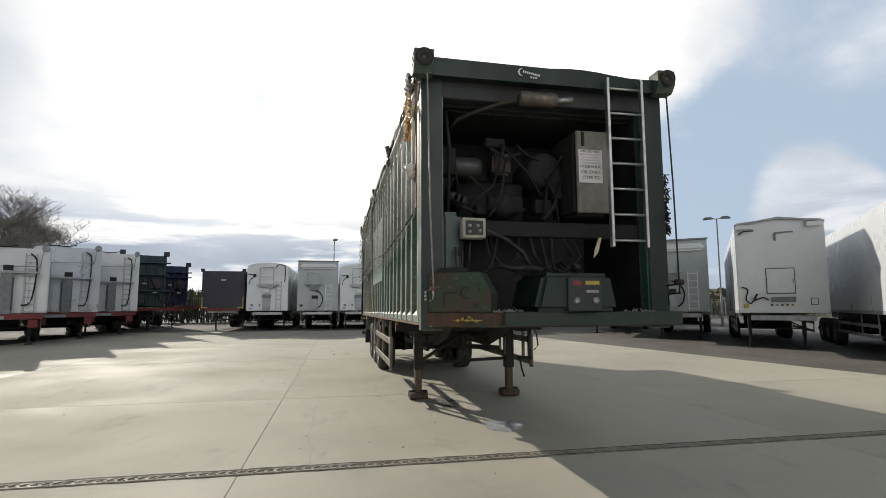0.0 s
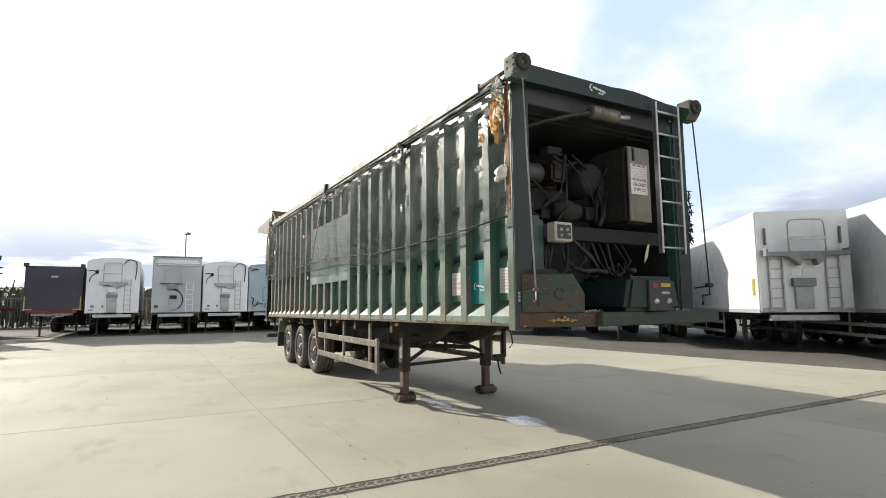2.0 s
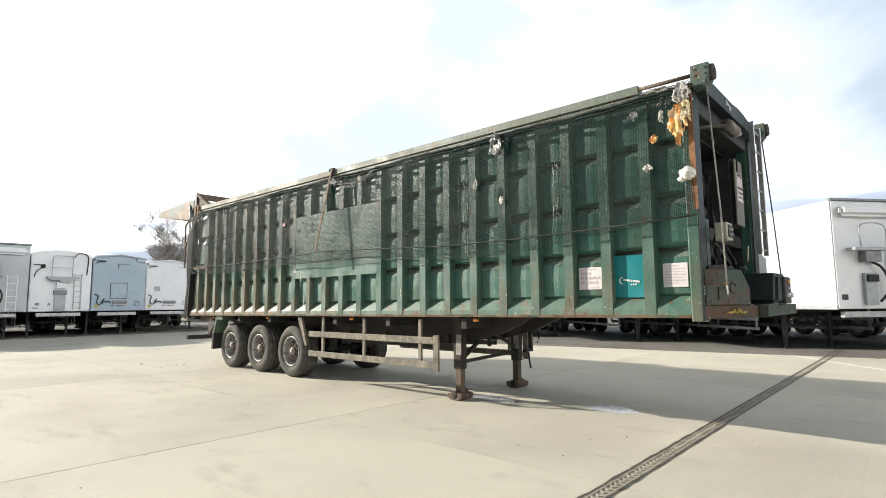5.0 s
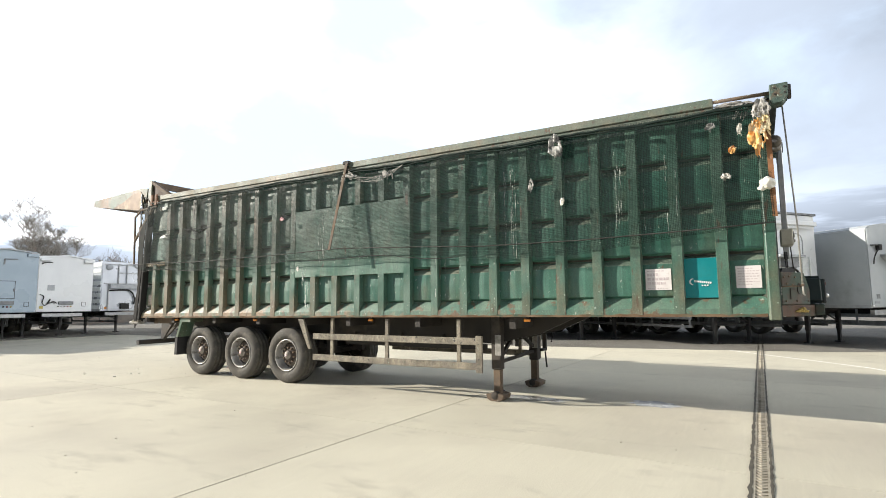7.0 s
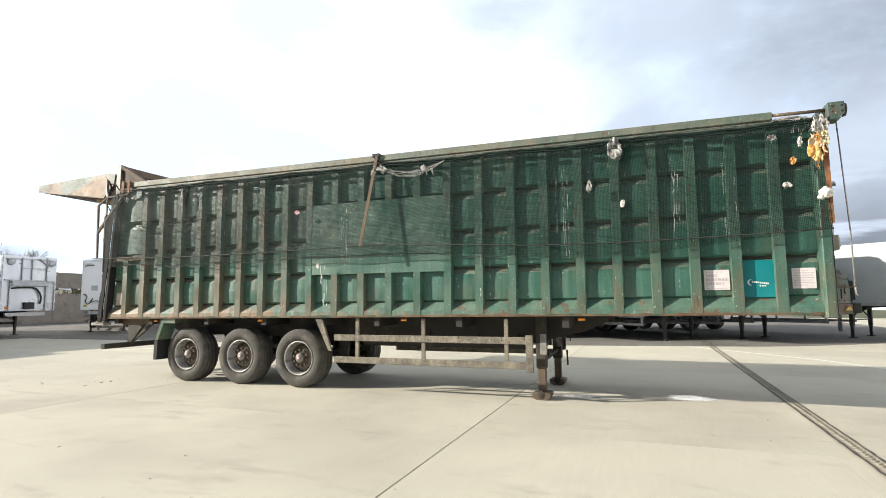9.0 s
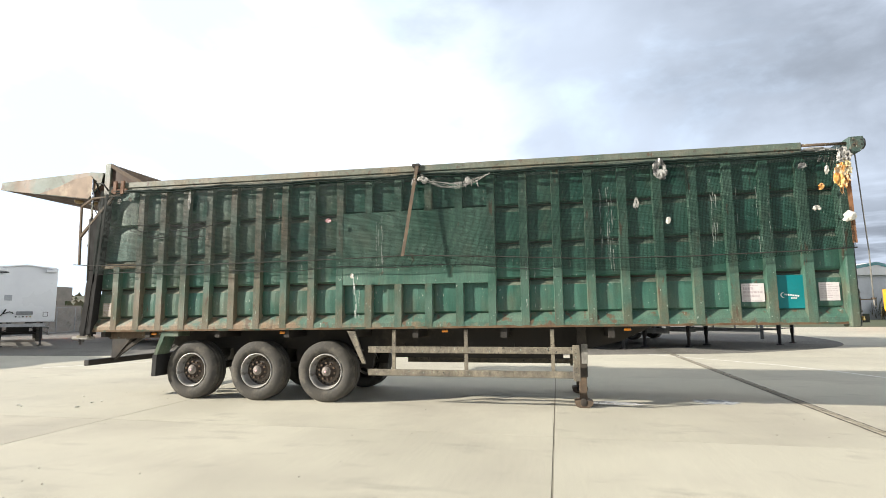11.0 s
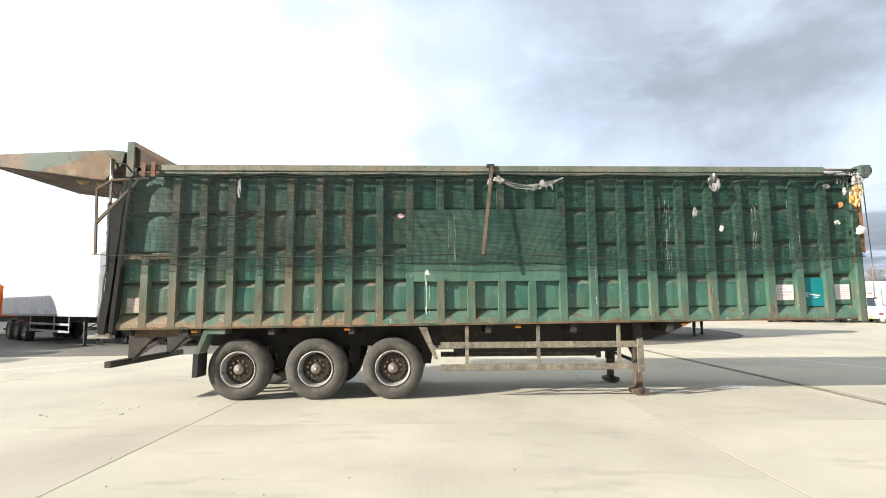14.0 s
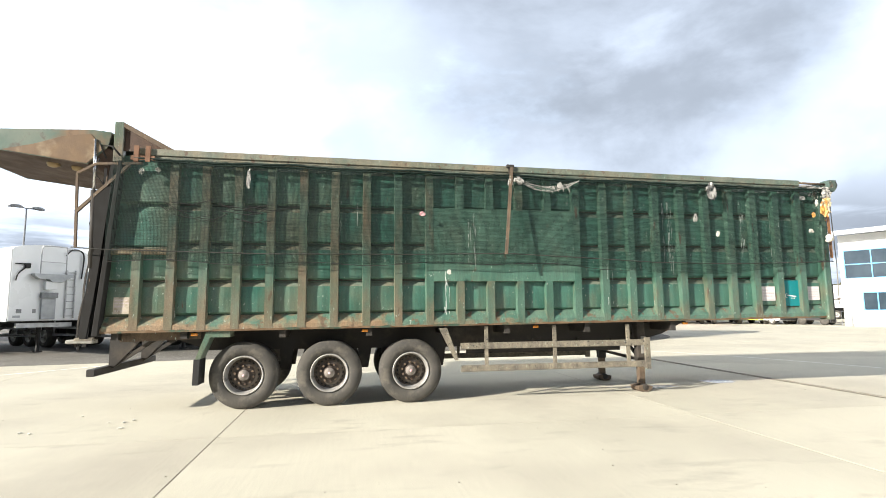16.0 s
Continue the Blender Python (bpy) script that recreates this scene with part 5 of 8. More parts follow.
# ---- rear: raised tailgate, ram and frame ----
for s, x0 in ((1, XL + 0.06), (-1, XR - 0.06)):
    bm = B()
    box(bm, min(x0, x0 + 0.12 * s), max(x0, x0 + 0.12 * s), 18.22, 18.36, 3.95, 4.61)
    bevel(bm, 0.01)
    part("hinge_post", bm, GREEN_RIB, trailer)
    bm = B()
    prism(bm, [(18.22, 4.60), (18.22, 4.52), (17.55, 4.14), (17.38, 4.14)], "x", min(x0, x0 + 0.10 * s), max(x0, x0 + 0.10 * s))
    part("hinge_brace", bm, RUSTY, trailer)
    bm = B()
    prism(bm, [(18.22, 4.52), (18.22, 4.14), (17.55, 4.14)], "x", x0 + 0.05 * s - 0.006, x0 + 0.05 * s + 0.006)
    part("hinge_gusset", bm, RUST_RED, trailer)
    bm = B()
    prism(bm, [(18.40, 4.43), (18.68, 4.46), (20.95, 4.38), (20.97, 4.22), (18.72, 3.90), (18.45, 4.18)], "x", x0 + 0.02 * s - 0.01, x0 + 0.02 * s + 0.01)
    part("tailgate_side", bm, mat("tailgate_green_rust", (0.045, 0.10, 0.075), (0.13, 0.155, 0.12), 1.3, 0.5, c3=(0.17, 0.105, 0.055), s3=1.1, t3=(0.47, 0.60), c4=(0.055, 0.032, 0.02), s4=3.5, t4=(0.55, 0.66), bump=0.3, bscale=9.0), trailer, "green tailgate side streaked with rust")
    bm = B()
    tube(bm, [(x0 + 0.0, 18.62, 4.30), (x0 + 0.0, 18.60, 3.45)], 0.022, 10)
    ram = part("ram_rod", bm, CHROME, trailer, "bright chrome hydraulic ram rod")
    bm = B()
    tube(bm, [(x0 + 0.0, 18.60, 3.48), (x0 + 0.0, 18.56, 2.25)], 0.045, 12)
    part("ram_cylinder", bm, STEEL_DARK, trailer)
    bm = B()
    bar(bm, (x0 - 0.02 * s, 18.10, 3.90), (x0 - 0.02 * s, 18.82, 3.13), 0.045, 0.045)
    bar(bm, (x0 - 0.02 * s, 18.84, 3.74), (x0 - 0.02 * s, 18.80, 2.56), 0.035, 0.035)
    bar(bm, (x0 - 0.02 * s, 18.84, 3.74), (x0 - 0.02 * s, 18.58, 3.90), 0.035, 0.035)
    bar(bm, (x0 - 0.02 * s, 18.58, 3.90), (x0 - 0.02 * s, 17.9, 3.93), 0.035, 0.035)
    part("sheet_frame", bm, RUSTY, trailer, "rusty tubular sheeting frame")
    bm = B()
    for hy in (17.80, 17.97):
        box(bm, x0 - 0.118 * s - 0.018, x0 - 0.118 * s + 0.018, hy - 0.035, hy + 0.035, 3.93, 4.19)
    box(bm, x0 - 0.112 * s - 0.015, x0 - 0.112 * s + 0.015, 17.7, 18.05, 3.96, 4.03)
    part("hinge_bracket", bm, BRACKET_RUST, trailer, "orange-brown rusted hinge bracket")
    bm = B()
    tube(bm, [(x0, 18.45, 4.0), (x0, 18.55, 4.22), (x0, 18.38, 4.20), (x0, 18.25, 4.05)], 0.014, 8)
    tube(bm, [(x0, 18.55, 4.0), (x0, 18.60, 3.75), (x0, 18.45, 3.55), (x0, 18.25, 3.62)], 0.012, 8)
    part("hydraulic_hose", bm, HOSE, trailer)
    # dark flapping seal along the rear edge
    bm = B()
    pts_a = [(18.50, 3.50), (18.62, 3.42), (18.60, 2.9), (18.56, 2.4), (18.62, 1.8), (18.70, 1.1)]
    pts_b = [(18.30, 3.55), (18.34, 3.2), (18.38, 2.7), (18.42, 2.2), (18.48, 1.6), (18.55, 1.05)]
    rr = random.Random(9)
    edge_a, edge_b = [], []
    for i in range(26):
        z = 3.52 - 2.42 * i / 25
        ya = float(np.interp(-z, [-q[1] for q in pts_a], [q[0] for q in pts_a])) + rr.uniform(-0.05, 0.03)
        yb = float(np.interp(-z, [-q[1] for q in pts_b], [q[0] for q in pts_b]))
        edge_a.append((min(ya, yb + 0.16) if z < 2.4 else ya, z))
        edge_b.append((yb + 0.03, z + 0.01))
    prism(bm, edge_a + edge_b[::-1], "x", x0 - 0.03 * s - 0.008, x0 - 0.03 * s + 0.008)
    part("rear_seal", bm, SEAL, trailer, "ragged black rubber edge seal")
bm = B()
prism(bm, [(18.50, 4.16), (18.70, 4.39), (19.10, 4.33), (19.50, 4.19), (19.95, 4.085), (18.73, 3.912)], "x", XL + 0.062, XL + 0.068)
part("rust_plate", bm, BRONZE, trailer, "bronze rusted plate on the tailgate side")
for ly in (19.05, 19.42):
    bm = B()
    lathe(bm, [(-0.09, 0.0), (-0.085, 0.05), (-0.04, 0.07), (0.04, 0.07), (0.085, 0.05), (0.09, 0.0)], 14, "y", (1.15, ly, 3.93 + 0.142 * (ly - 18.9)))
    part("rear_lamp", bm, mat("dusty_amber_lens", (0.34, 0.24, 0.11), (0.26, 0.18, 0.09), 9.0, 0.4), trailer)
bm = B()
box(bm, 0.66, 0.76, 18.45, 18.74, 1.12, 1.19)
bevel(bm, 0.02, 2)
part("lamp_bracket", bm, STEEL_GREY, trailer)
bm = B()
prism(bm, [(18.45, 4.18), (18.72, 3.905), (20.97, 4.225), (20.97, 4.25), (18.74, 3.94), (18.48, 4.2)], "x", XL + 0.1, XR - 0.1)
part("tailgate_skin", bm, mat("dark_rust_skin", (0.075, 0.042, 0.026), (0.045, 0.028, 0.019), 2.5, 0.75, c3=(0.13, 0.085, 0.05), s3=2.0, t3=(0.55, 0.75), bump=0.3), trailer, "rusty inner face of the raised tailgate")
bm = B()
prism(bm, [(18.40, 4.40), (20.95, 4.345), (20.95, 4.37), (18.40, 4.43)], "x", XL + 0.1, XR - 0.1)
part("tailgate_top", bm, RAIL, trailer)
bm = B()
box(bm, XL + 0.18, XR - 0.18, 18.24, 18.34, 4.45, 4.60)
part("hinge_beam", bm, RUSTY, trailer)

# ---- netting, straps, signs on the near side ----
ROPE_PTS = [(18.80, 2.56), (18.4, 2.53), (16.0, 2.48), (13.5, 2.495), (11.95, 2.525), (10.5, 2.46), (9.06, 2.385), (7.6, 2.37), (6.1, 2.40), (5.30, 2.43)]


def rope_z(y):
    return float(np.interp(y, [p[0] for p in ROPE_PTS[::-1]], [p[1] for p in ROPE_PTS[::-1]]))


def hem_z(y):
    return rope_z(y) - (0.17 + 0.03 * math.sin(y * 1.7)) * min(1.0, max(0.06, (y - 5.5) / 1.8))


def net_x(y, z):
    return 0.598 - 0.03 * math.sin((3.9 - z) * 1.7) - 0.018 * math.sin(y * 2.3 + z * 1.3) + 0.012 * math.sin(y * 5.1)


bm = B()
TH = 0.0022
pitch = 0.0195
y = 5.30
while y < 18.32:
    zlow = hem_z(y)
    ztop = zt(y) - 0.12
    zs = [ztop + (zlow - ztop) * k / 8 for k in range(9)]
    row = []
    for z in zs:
        yy = y + 0.02 * math.sin(z * 3 + y)
        row.append((bm.verts.new((net_x(y, z), yy - TH, z)), bm.verts.new((net_x(y, z), yy + TH, z))))
    for a, b in zip(row, row[1:]):
        bm.faces.new((a[0], a[1], b[1], b[0]))
    y += pitch
nrow = 84
for k in range(nrow):
    prev = None
    for i in range(150):
        y = 5.30 + 13.02 * i / 149
        ztop = zt(y) - 0.12
        zlow = hem_z(y)
        z = ztop + (zlow - ztop) * k / (nrow - 1) + 0.006 * math.sin(y * 7 + k)
        cur = (bm.verts.new((net_x(y, z) - 0.002, y, z - TH)), bm.verts.new((net_x(y, z) - 0.002, y, z + TH)))
        if prev:
            bm.faces.new((prev[0], cur[0], cur[1], prev[1]))
        prev = cur
tagged(lone("cover_net", bm, NET, "dark green cover net hung over the trailer side", "net"), kind="stuff")

bm = B()
rr = random.Random(61)
for r, dz in ((0.017, -0.150), (0.012, -0.185)):
    pts = []
    for k in range(120):
        y = 5.32 + (18.0 - 5.32) * k / 119
        pts.append((0.590 + rr.uniform(-0.010, 0.006), y, zt(y) + dz + rr.uniform(-0.010, 0.008) - 0.012 * math.sin(y * 3.1)))
    tube(bm, pts, r, 6)
part("net_cord", bm, NET, trailer, "bunched black net cord under the top rail")
bm = B()
tube(bm, [(0.560 + 0.01 * math.sin(3 * p[0]), p[0], p[1]) for p in ROPE_PTS], 0.009, 6)
lone("net_rope", bm, ROPE, "grey rope along the hem of the cover net", "rope")
bm = B()
pts = [(0.575, 9.5 + (18.3 - 9.5) * k / 29, rope_z(9.5 + (18.3 - 9.5) * k / 29) - 0.16 - 0.03 * math.sin(k * 0.9)) for k in range(30)]
tube(bm, pts, 0.006, 5)
lone("net_hem", bm, HOSE, "dark hem cord of the cover net", "rope")

# leaning strap bar in the middle, rusty bar at the front corner
bm = B()
prism(bm, [(11.775, 4.10), (11.835, 4.10), (12.035, 2.49), (11.98, 2.49)], "x", -0.006, 0.006)
for v in bm.verts:
    v.co.x += 0.575 - 0.215 * (4.10 - v.co.z) / 1.6
lone("strap_bar", bm, RUSTY, "rusty flat strap bar leaning on the cover net", "bar")
bm = B()
box(bm, 0.565, 0.70, 11.76, 11.90, 4.06, 4.12)
bevel(bm, 0.008)
box(bm, 0.58, 0.605, 11.79, 11.86, 3.95, 4.06)
part("strap_bracket", bm, STEEL_DARK, trailer)
bm = B()
prism(bm, [(5.285, 3.86), (5.345, 3.86), (5.33, 2.50), (5.275, 2.50)], "x", 0.585, 0.600)
lone("corner_strap", bm, mat("flaking_rusty_strap", (0.28, 0.13, 0.055), (0.16, 0.075, 0.035), 7.0, 0.8, c3=(0.45, 0.42, 0.38), s3=5.0, t3=(0.58, 0.68)), "flaking rusty strap on the trailer corner", "bar")
bm = B()
tube(bm, [(0.64, 5.25, 3.985), (0.64, 5.90, 3.995)], 0.022, 10)
tube(bm, [(0.66, 5.25, 3.90), (0.68, 5.90, 3.905)], 0.018, 8)
part("roller_tube", bm, RUSTY, trailer)


def sign(y0, y1, z0, z1, material, label, bars, x=0.776):
    """A flat sign on the sheet with rows of unreadable print: (row height fraction, width fraction)."""
    s = thing("sign", label, "sign", Matrix.Translation((x, (y0 + y1) / 2, z0)))
    w, h = y1 - y0, z1 - z0
    bm = B()
    box(bm, -0.003, 0.003, -w / 2, w / 2, 0, h)
    part("plate", bm, material, s)
    for f, wd, th in bars:
        bm = B()
        rr = random.Random(int(f * 100))
        yy = w * 0.42
        end = w * (0.42 - 0.84 * wd)
        while yy > end:
            ln = min(rr.uniform(0.015, 0.05), yy - end + 0.01)
            box(bm, -0.0055, -0.003, yy - ln, yy, h * f, h * f + th)
            yy -= ln + 0.010
        part("print", bm, PRINT_GREY, s)
    return s


sign(6.475, 6.79, 1.675, 1.95, WHITE_SIGN, "faded white warning sign with worn print", [(0.88, 0.75, 0.010), (0.66, 0.50, 0.036), (0.46, 0.95, 0.034), (0.26, 0.80, 0.034), (0.06, 0.9, 0.008)])
sign(5.478, 5.745, 1.68, 1.948, WHITE_SIGN, "faded white notice sign with worn small print", [(0.86, 0.7, 0.012), (0.74, 0.95, 0.012), (0.62, 0.9, 0.012), (0.50, 0.95, 0.012), (0.38, 0.85, 0.012), (0.26, 0.95, 0.012), (0.14, 0.6, 0.012)])
sign(18.00, 18.25, 1.54, 1.80, mat("grimy_cream_plate", (0.50, 0.45, 0.37), (0.40, 0.35, 0.28), 8.0, 0.6, c3=(0.25, 0.20, 0.14), s3=9.0, t3=(0.5, 0.7)), "faded cream data plate at the rear corner", [(0.80, 0.8, 0.016), (0.62, 0.9, 0.016), (0.40, 0.6, 0.03), (0.16, 0.8, 0.014)])
teal = sign(5.945, 6.315, 1.57, 2.068, TEAL, "teal green sign with a white crescent mark", [], 0.774)


def mark(parent, m, size):
    """A plain crescent, a slanting bar and three dots."""
    bm = B()
    n = 14
    outer = [(0.16 * math.cos(a), 0.16 * math.sin(a)) for a in [math.radians(90 + 180 * k / n) for k in range(n + 1)]]
    inner = [(0.05 + 0.14 * math.cos(a), 0.14 * math.sin(a)) for a in [math.radians(90 + 180 * k / n) for k in range(n + 1)]]
    prism(bm, [(x - 0.36, z) for x, z in outer + inner[::-1]], "y", -0.002, 0.002)
    for k in range(9):
        x = -0.30 + 0.085 * k
        z = 0.03 - 0.012 * k
        box(bm, x, x + 0.06, -0.002, 0.002, z - 0.045, z + 0.045)
    for k in range(3):
        box(bm, 0.02 + 0.11 * k, 0.09 + 0.11 * k, -0.002, 0.002, -0.22, -0.15)
    bmesh.ops.scale(bm, vec=(size, 1, size), verts=bm.verts[:])
    ob = part("mark", bm, LOGO_WHITE, parent)
    ob.matrix_local = m
    return ob


mark(teal, pose(-0.006, 0, 0.20, 0, 0, -90), 0.26)
mark(trailer, pose(1.77, 5.196, 3.945, 0, 2, 0), 0.25)

# white streaks of bird lime on the sheet
rd = random.Random(3)
bm = B()
for (yc, z0, z1, runs, spread) in ((8.68, 2.45, 3.62, 9, 0.10), (7.10, 2.6, 3.6, 4, 0.04), (12.52, 2.3, 3.3, 5, 0.06), (12.95, 1.45, 2.24, 4, 0.05), (17.35, 1.45, 1.6, 2, 0.05), (9.9, 1.6, 2.4, 3, 0.1), (15.0, 2.9, 3.6, 3, 0.4), (6.6, 2.5, 3.5, 4, 0.2)):
    for k in range(runs):
        y = yc + rd.uniform(-1.3, 1.3) * spread
        z = z1 - rd.uniform(0, 0.3) * (z1 - z0)
        while z > z0:
            ln = rd.uniform(0.04, 0.34)
            x = 0.778 if not (PANEL[0] < y < PANEL[1] and 2.05 < z < 3.3) else 0.6975
            near = min(RIBS, key=lambda r: abs(r - y))
            if abs(near - y) < 0.055:
                x = 0.694
            left, right = [], []
            for i in range(6):
                zz = z - ln * i / 5
                w = rd.uniform(0.0015, 0.008) * (1 - 0.5 * i / 5)
                dy = 0.004 * math.sin(i * 1.7 + k)
                left.append((y - w + dy, zz))
                right.append((y + w + dy, zz))
            vs = [bm.verts.new((x, a, b)) for a, b in left + right[::-1]]
            bm.faces.new(vs)
            z -= ln + rd.uniform(0.02, 0.35)
tagged(part("bird_lime", bm, SMEAR, trailer, "white streaks of bird lime"), kind="stuff")


# ---- litter caught on the net and on the ground ----
def blob(bm, centre, size, seed, sub=3, crumple=0.35):
    made = bmesh.ops.create_icosphere(bm, subdivisions=sub, radius=1.0)["verts"]
    off = Vector((seed * 3.7, seed * 1.9, seed * 5.3))
    for v in made:
        n1 = noise.noise(v.co * 1.3 + off)
        n2 = abs(noise.noise(v.co * 3.1 + off))
        n3 = noise.noise(v.co * 6.5 + off)
        f = 1 + crumple * (n1 * 1.1 - n2 * 0.9 + n3 * 0.35)
        v.co = Vector((v.co.x * size[0] * f, v.co.y * size[1] * f, v.co.z * size[2] * f)) + Vector(centre)


def scrap(name, label, centre, size, material, seed, tails=2):
    """A crumpled, torn sheet hung on the net: size is (out from the net, half width, half height)."""
    bm = B()
    rr = random.Random(seed)
    n = 12
    off = Vector((seed * 3.7, seed * 1.9, seed * 5.3))
    for layer in range(2):
        grid = []
        for i in range(n + 1):
            row = []
            for j in range(n + 1):
                u, w = 2 * i / n - 1, 2 * j / n - 1
                q = Vector((u * 1.6, w * 1.6, layer * 2.1)) + off
                edge = 1 + 0.55 * noise.noise(Vector((u, w, 3.0)).normalized() * 2.2 + off) + 0.25 * noise.noise(Vector((u, w, 1.0)).normalized() * 6 + off)
                pinch = 0.45 + 0.55 * min(1.0, (1 - w) * 0.7 + 0.25)
                d = abs(noise.noise(q * 1.6)) * 1.1 + 0.4 * noise.noise(q * 3.7)
                row.append(bm.verts.new((-size[0] * (d + 0.25 * layer) * 1.2, size[1] * u * pinch * edge, size[2] * w * edge + 0.25 * size[2] * noise.noise(q))))
            grid.append(row)
        for i in range(n):
            for j in range(n):
                u, w = 2 * (i + 0.5) / n - 1, 2 * (j + 0.5) / n - 1
                hole = noise.noise(Vector((u * 1.9, w * 1.9, 7.0 + layer * 3)) + off)
                if u * u + w * w < 1.15 + 0.5 * hole and hole > -0.38:
                    f = bm.faces.new((grid[i][j], grid[i + 1][j], grid[i + 1][j + 1], grid[i][j + 1]))
    for k in range(tails):
        a = Vector((-0.2 * size[0], rr.uniform(-0.5, 0.5) * size[1], -0.6 * size[2]))
        w = size[1] * 0.14
        b = a + Vector((0.005, rr.uniform(-0.4, 0.4) * size[1], -size[2] * rr.uniform(0.4, 0.9)))
        c = b + Vector((-0.01, rr.uniform(-0.3, 0.3) * size[1], -size[2] * rr.uniform(0.1, 0.4)))
        vs = [bm.verts.new(p) for p in (a + Vector((0, -w, 0)), a + Vector((0, w, 0)), b + Vector((-0.01, w * 0.7, 0)), c, b + Vector((0.01, -w * 0.6, 0.02)))]
        bm.faces.new(vs)
    for v in [v for v in bm.verts if not v.link_faces]:
        bm.verts.remove(v)
    ob = lone(name, bm, material, label, "litter", "litter on the cover net")
    ob.location = centre
    for p in ob.data.polygons:
        p.use_smooth = True
    return ob


LX = 0.550
scrap("plastic_bag", "crumpled orange plastic bag caught on the net", (LX, 5.42, 3.50), (0.06, 0.085, 0.19), BAG_ORANGE, 1, 3)
bm = B()
blob(bm, (0, 0, 0), (0.055, 0.085, 0.07), 2, 4, 0.32)
blob(bm, (-0.01, 0.05, -0.055), (0.03, 0.045, 0.035), 6, 3, 0.4)
bag = lone("plastic_bag", bm, BAG_WHITE, "dirty white plastic bag caught on the net", "litter", "litter on the cover net")
bag.location = (LX, 5.36, 2.89)
for p in bag.data.polygons:
    p.use_smooth = True
scrap("plastic_bag", "pale yellow torn bag caught on the net", (LX, 5.36, 3.60), (0.05, 0.08, 0.10), BAG_YELLOW, 3, 3)
scrap("plastic_bag", "grey torn sheeting caught at the trailer corner", (LX, 5.38, 3.78), (0.06, 0.09, 0.09), TARP, 4, 3)
scrap("plastic_scrap", "small orange plastic scrap on the net", (LX, 5.68, 3.35), (0.03, 0.04, 0.045), BAG_ORANGE, 5, 1)
scrap("plastic_scrap", "white plastic scrap on the net", (LX, 5.78, 3.02), (0.03, 0.05, 0.035), BAG_WHITE, 6, 2)
scrap("plastic_scrap", "white plastic scrap on the net", (LX, 5.60, 3.58), (0.03, 0.03, 0.06), BAG_WHITE, 7, 1)
scrap("plastic_scrap", "grey plastic scrap on the net", (LX, 5.90, 3.66), (0.03, 0.06, 0.04), BAG_BLACK, 17, 1)
scrap("plastic_bag", "grey and black bag hanging from the rail", (LX + 0.02, 7.88, 3.76), (0.06, 0.11, 0.15), BAG_BLACK, 8, 2)
scrap("plastic_scrap", "white paper scrap on the net", (LX, 7.80, 2.94), (0.02, 0.035, 0.05), BAG_WHITE, 9, 1)
scrap("plastic_scrap", "grey paper scrap on the net", (LX, 8.27, 3.22), (0.02, 0.04, 0.07), TARP, 10, 1)
scrap("plastic_scrap", "pink and white scrap on the net", (LX, 13.42, 3.19), (0.02, 0.045, 0.035), BAG_PINK, 11, 0)
scrap("plastic_scrap", "grey rag hanging from the rail", (LX + 0.02, 16.27, 3.72), (0.02, 0.03, 0.13), TARP, 12, 1)
scrap("plastic_scrap", "white torn plastic on the net", (LX, 12.97, 2.20), (0.015, 0.04, 0.04), BAG_WHITE, 13, 1)
scrap("plastic_scrap", "white torn plastic on the frame", (LX + 0.1, 17.66, 3.83), (0.03, 0.05, 0.04), BAG_WHITE, 14, 2)
scrap("plastic_scrap", "white torn plastic on the frame", (LX + 0.1, 17.90, 3.80), (0.03, 0.04, 0.04), BAG_WHITE, 15, 1)
scrap("plastic_scrap", "tattered white sheeting at the strap", (LX, 11.70, 3.83), (0.04, 0.08, 0.06), TARP, 16, 3)
scrap("plastic_scrap", "tattered white sheeting at the strap", (LX, 11.85, 3.78), (0.03, 0.05, 0.06), TARP, 18, 2)
scrap("plastic_scrap", "tattered white sheeting on the net", (LX, 10.92, 3.76), (0.02, 0.05, 0.06), TARP, 19, 3)
scrap("plastic_scrap", "grey torn sheeting along the roller tube", (0.66, 5.70, 3.93), (0.04, 0.22, 0.025), TARP, 20, 2)
# frayed strings between the two tatters
bm = B()
for k in range(7):
    a, b = Vector((LX, 11.66, 3.84 - 0.01 * k)), Vector((LX, 10.55, 3.86))
    sag = rd.uniform(0.05, 0.18)
    pts = []
    for i in range(13):
        f = i / 12
        p = a.lerp(b, f)
        p.z -= sag * math.sin(math.pi * f) - 0.012 * math.sin(f * 23 + k)
        pts.append(p)
    tube(bm, pts, 0.0025, 4)
for k in range(26):
    y = rd.uniform(10.75, 11.15)
    z = 3.78 - abs(y - 10.9) * 0.2
    tube(bm, [(LX, y, z), (LX - 0.01, y + rd.uniform(-0.05, 0.05), z - rd.uniform(0.03, 0.14))], 0.0025, 4)
lone("frayed_strings", bm, TARP, "frayed white strings hanging from the rail", "rope")
bm = B()
for k in range(24):
    y = rd.uniform(5.3, 5.6)
    p = Vector((0.64 + rd.uniform(-0.03, 0.03), y, 3.90 + rd.uniform(-0.05, 0.05)))
    q = p + Vector((rd.uniform(-0.05, 0.02), rd.uniform(-0.12, 0.12), rd.uniform(-0.22, 0.02)))
    tube(bm, [p, (p + q) / 2 + Vector((0, rd.uniform(-0.04, 0.04), 0.02)), q], 0.005, 4)
lone("frayed_strings", bm, TARP, "tangle of frayed strings at the trailer corner", "rope")
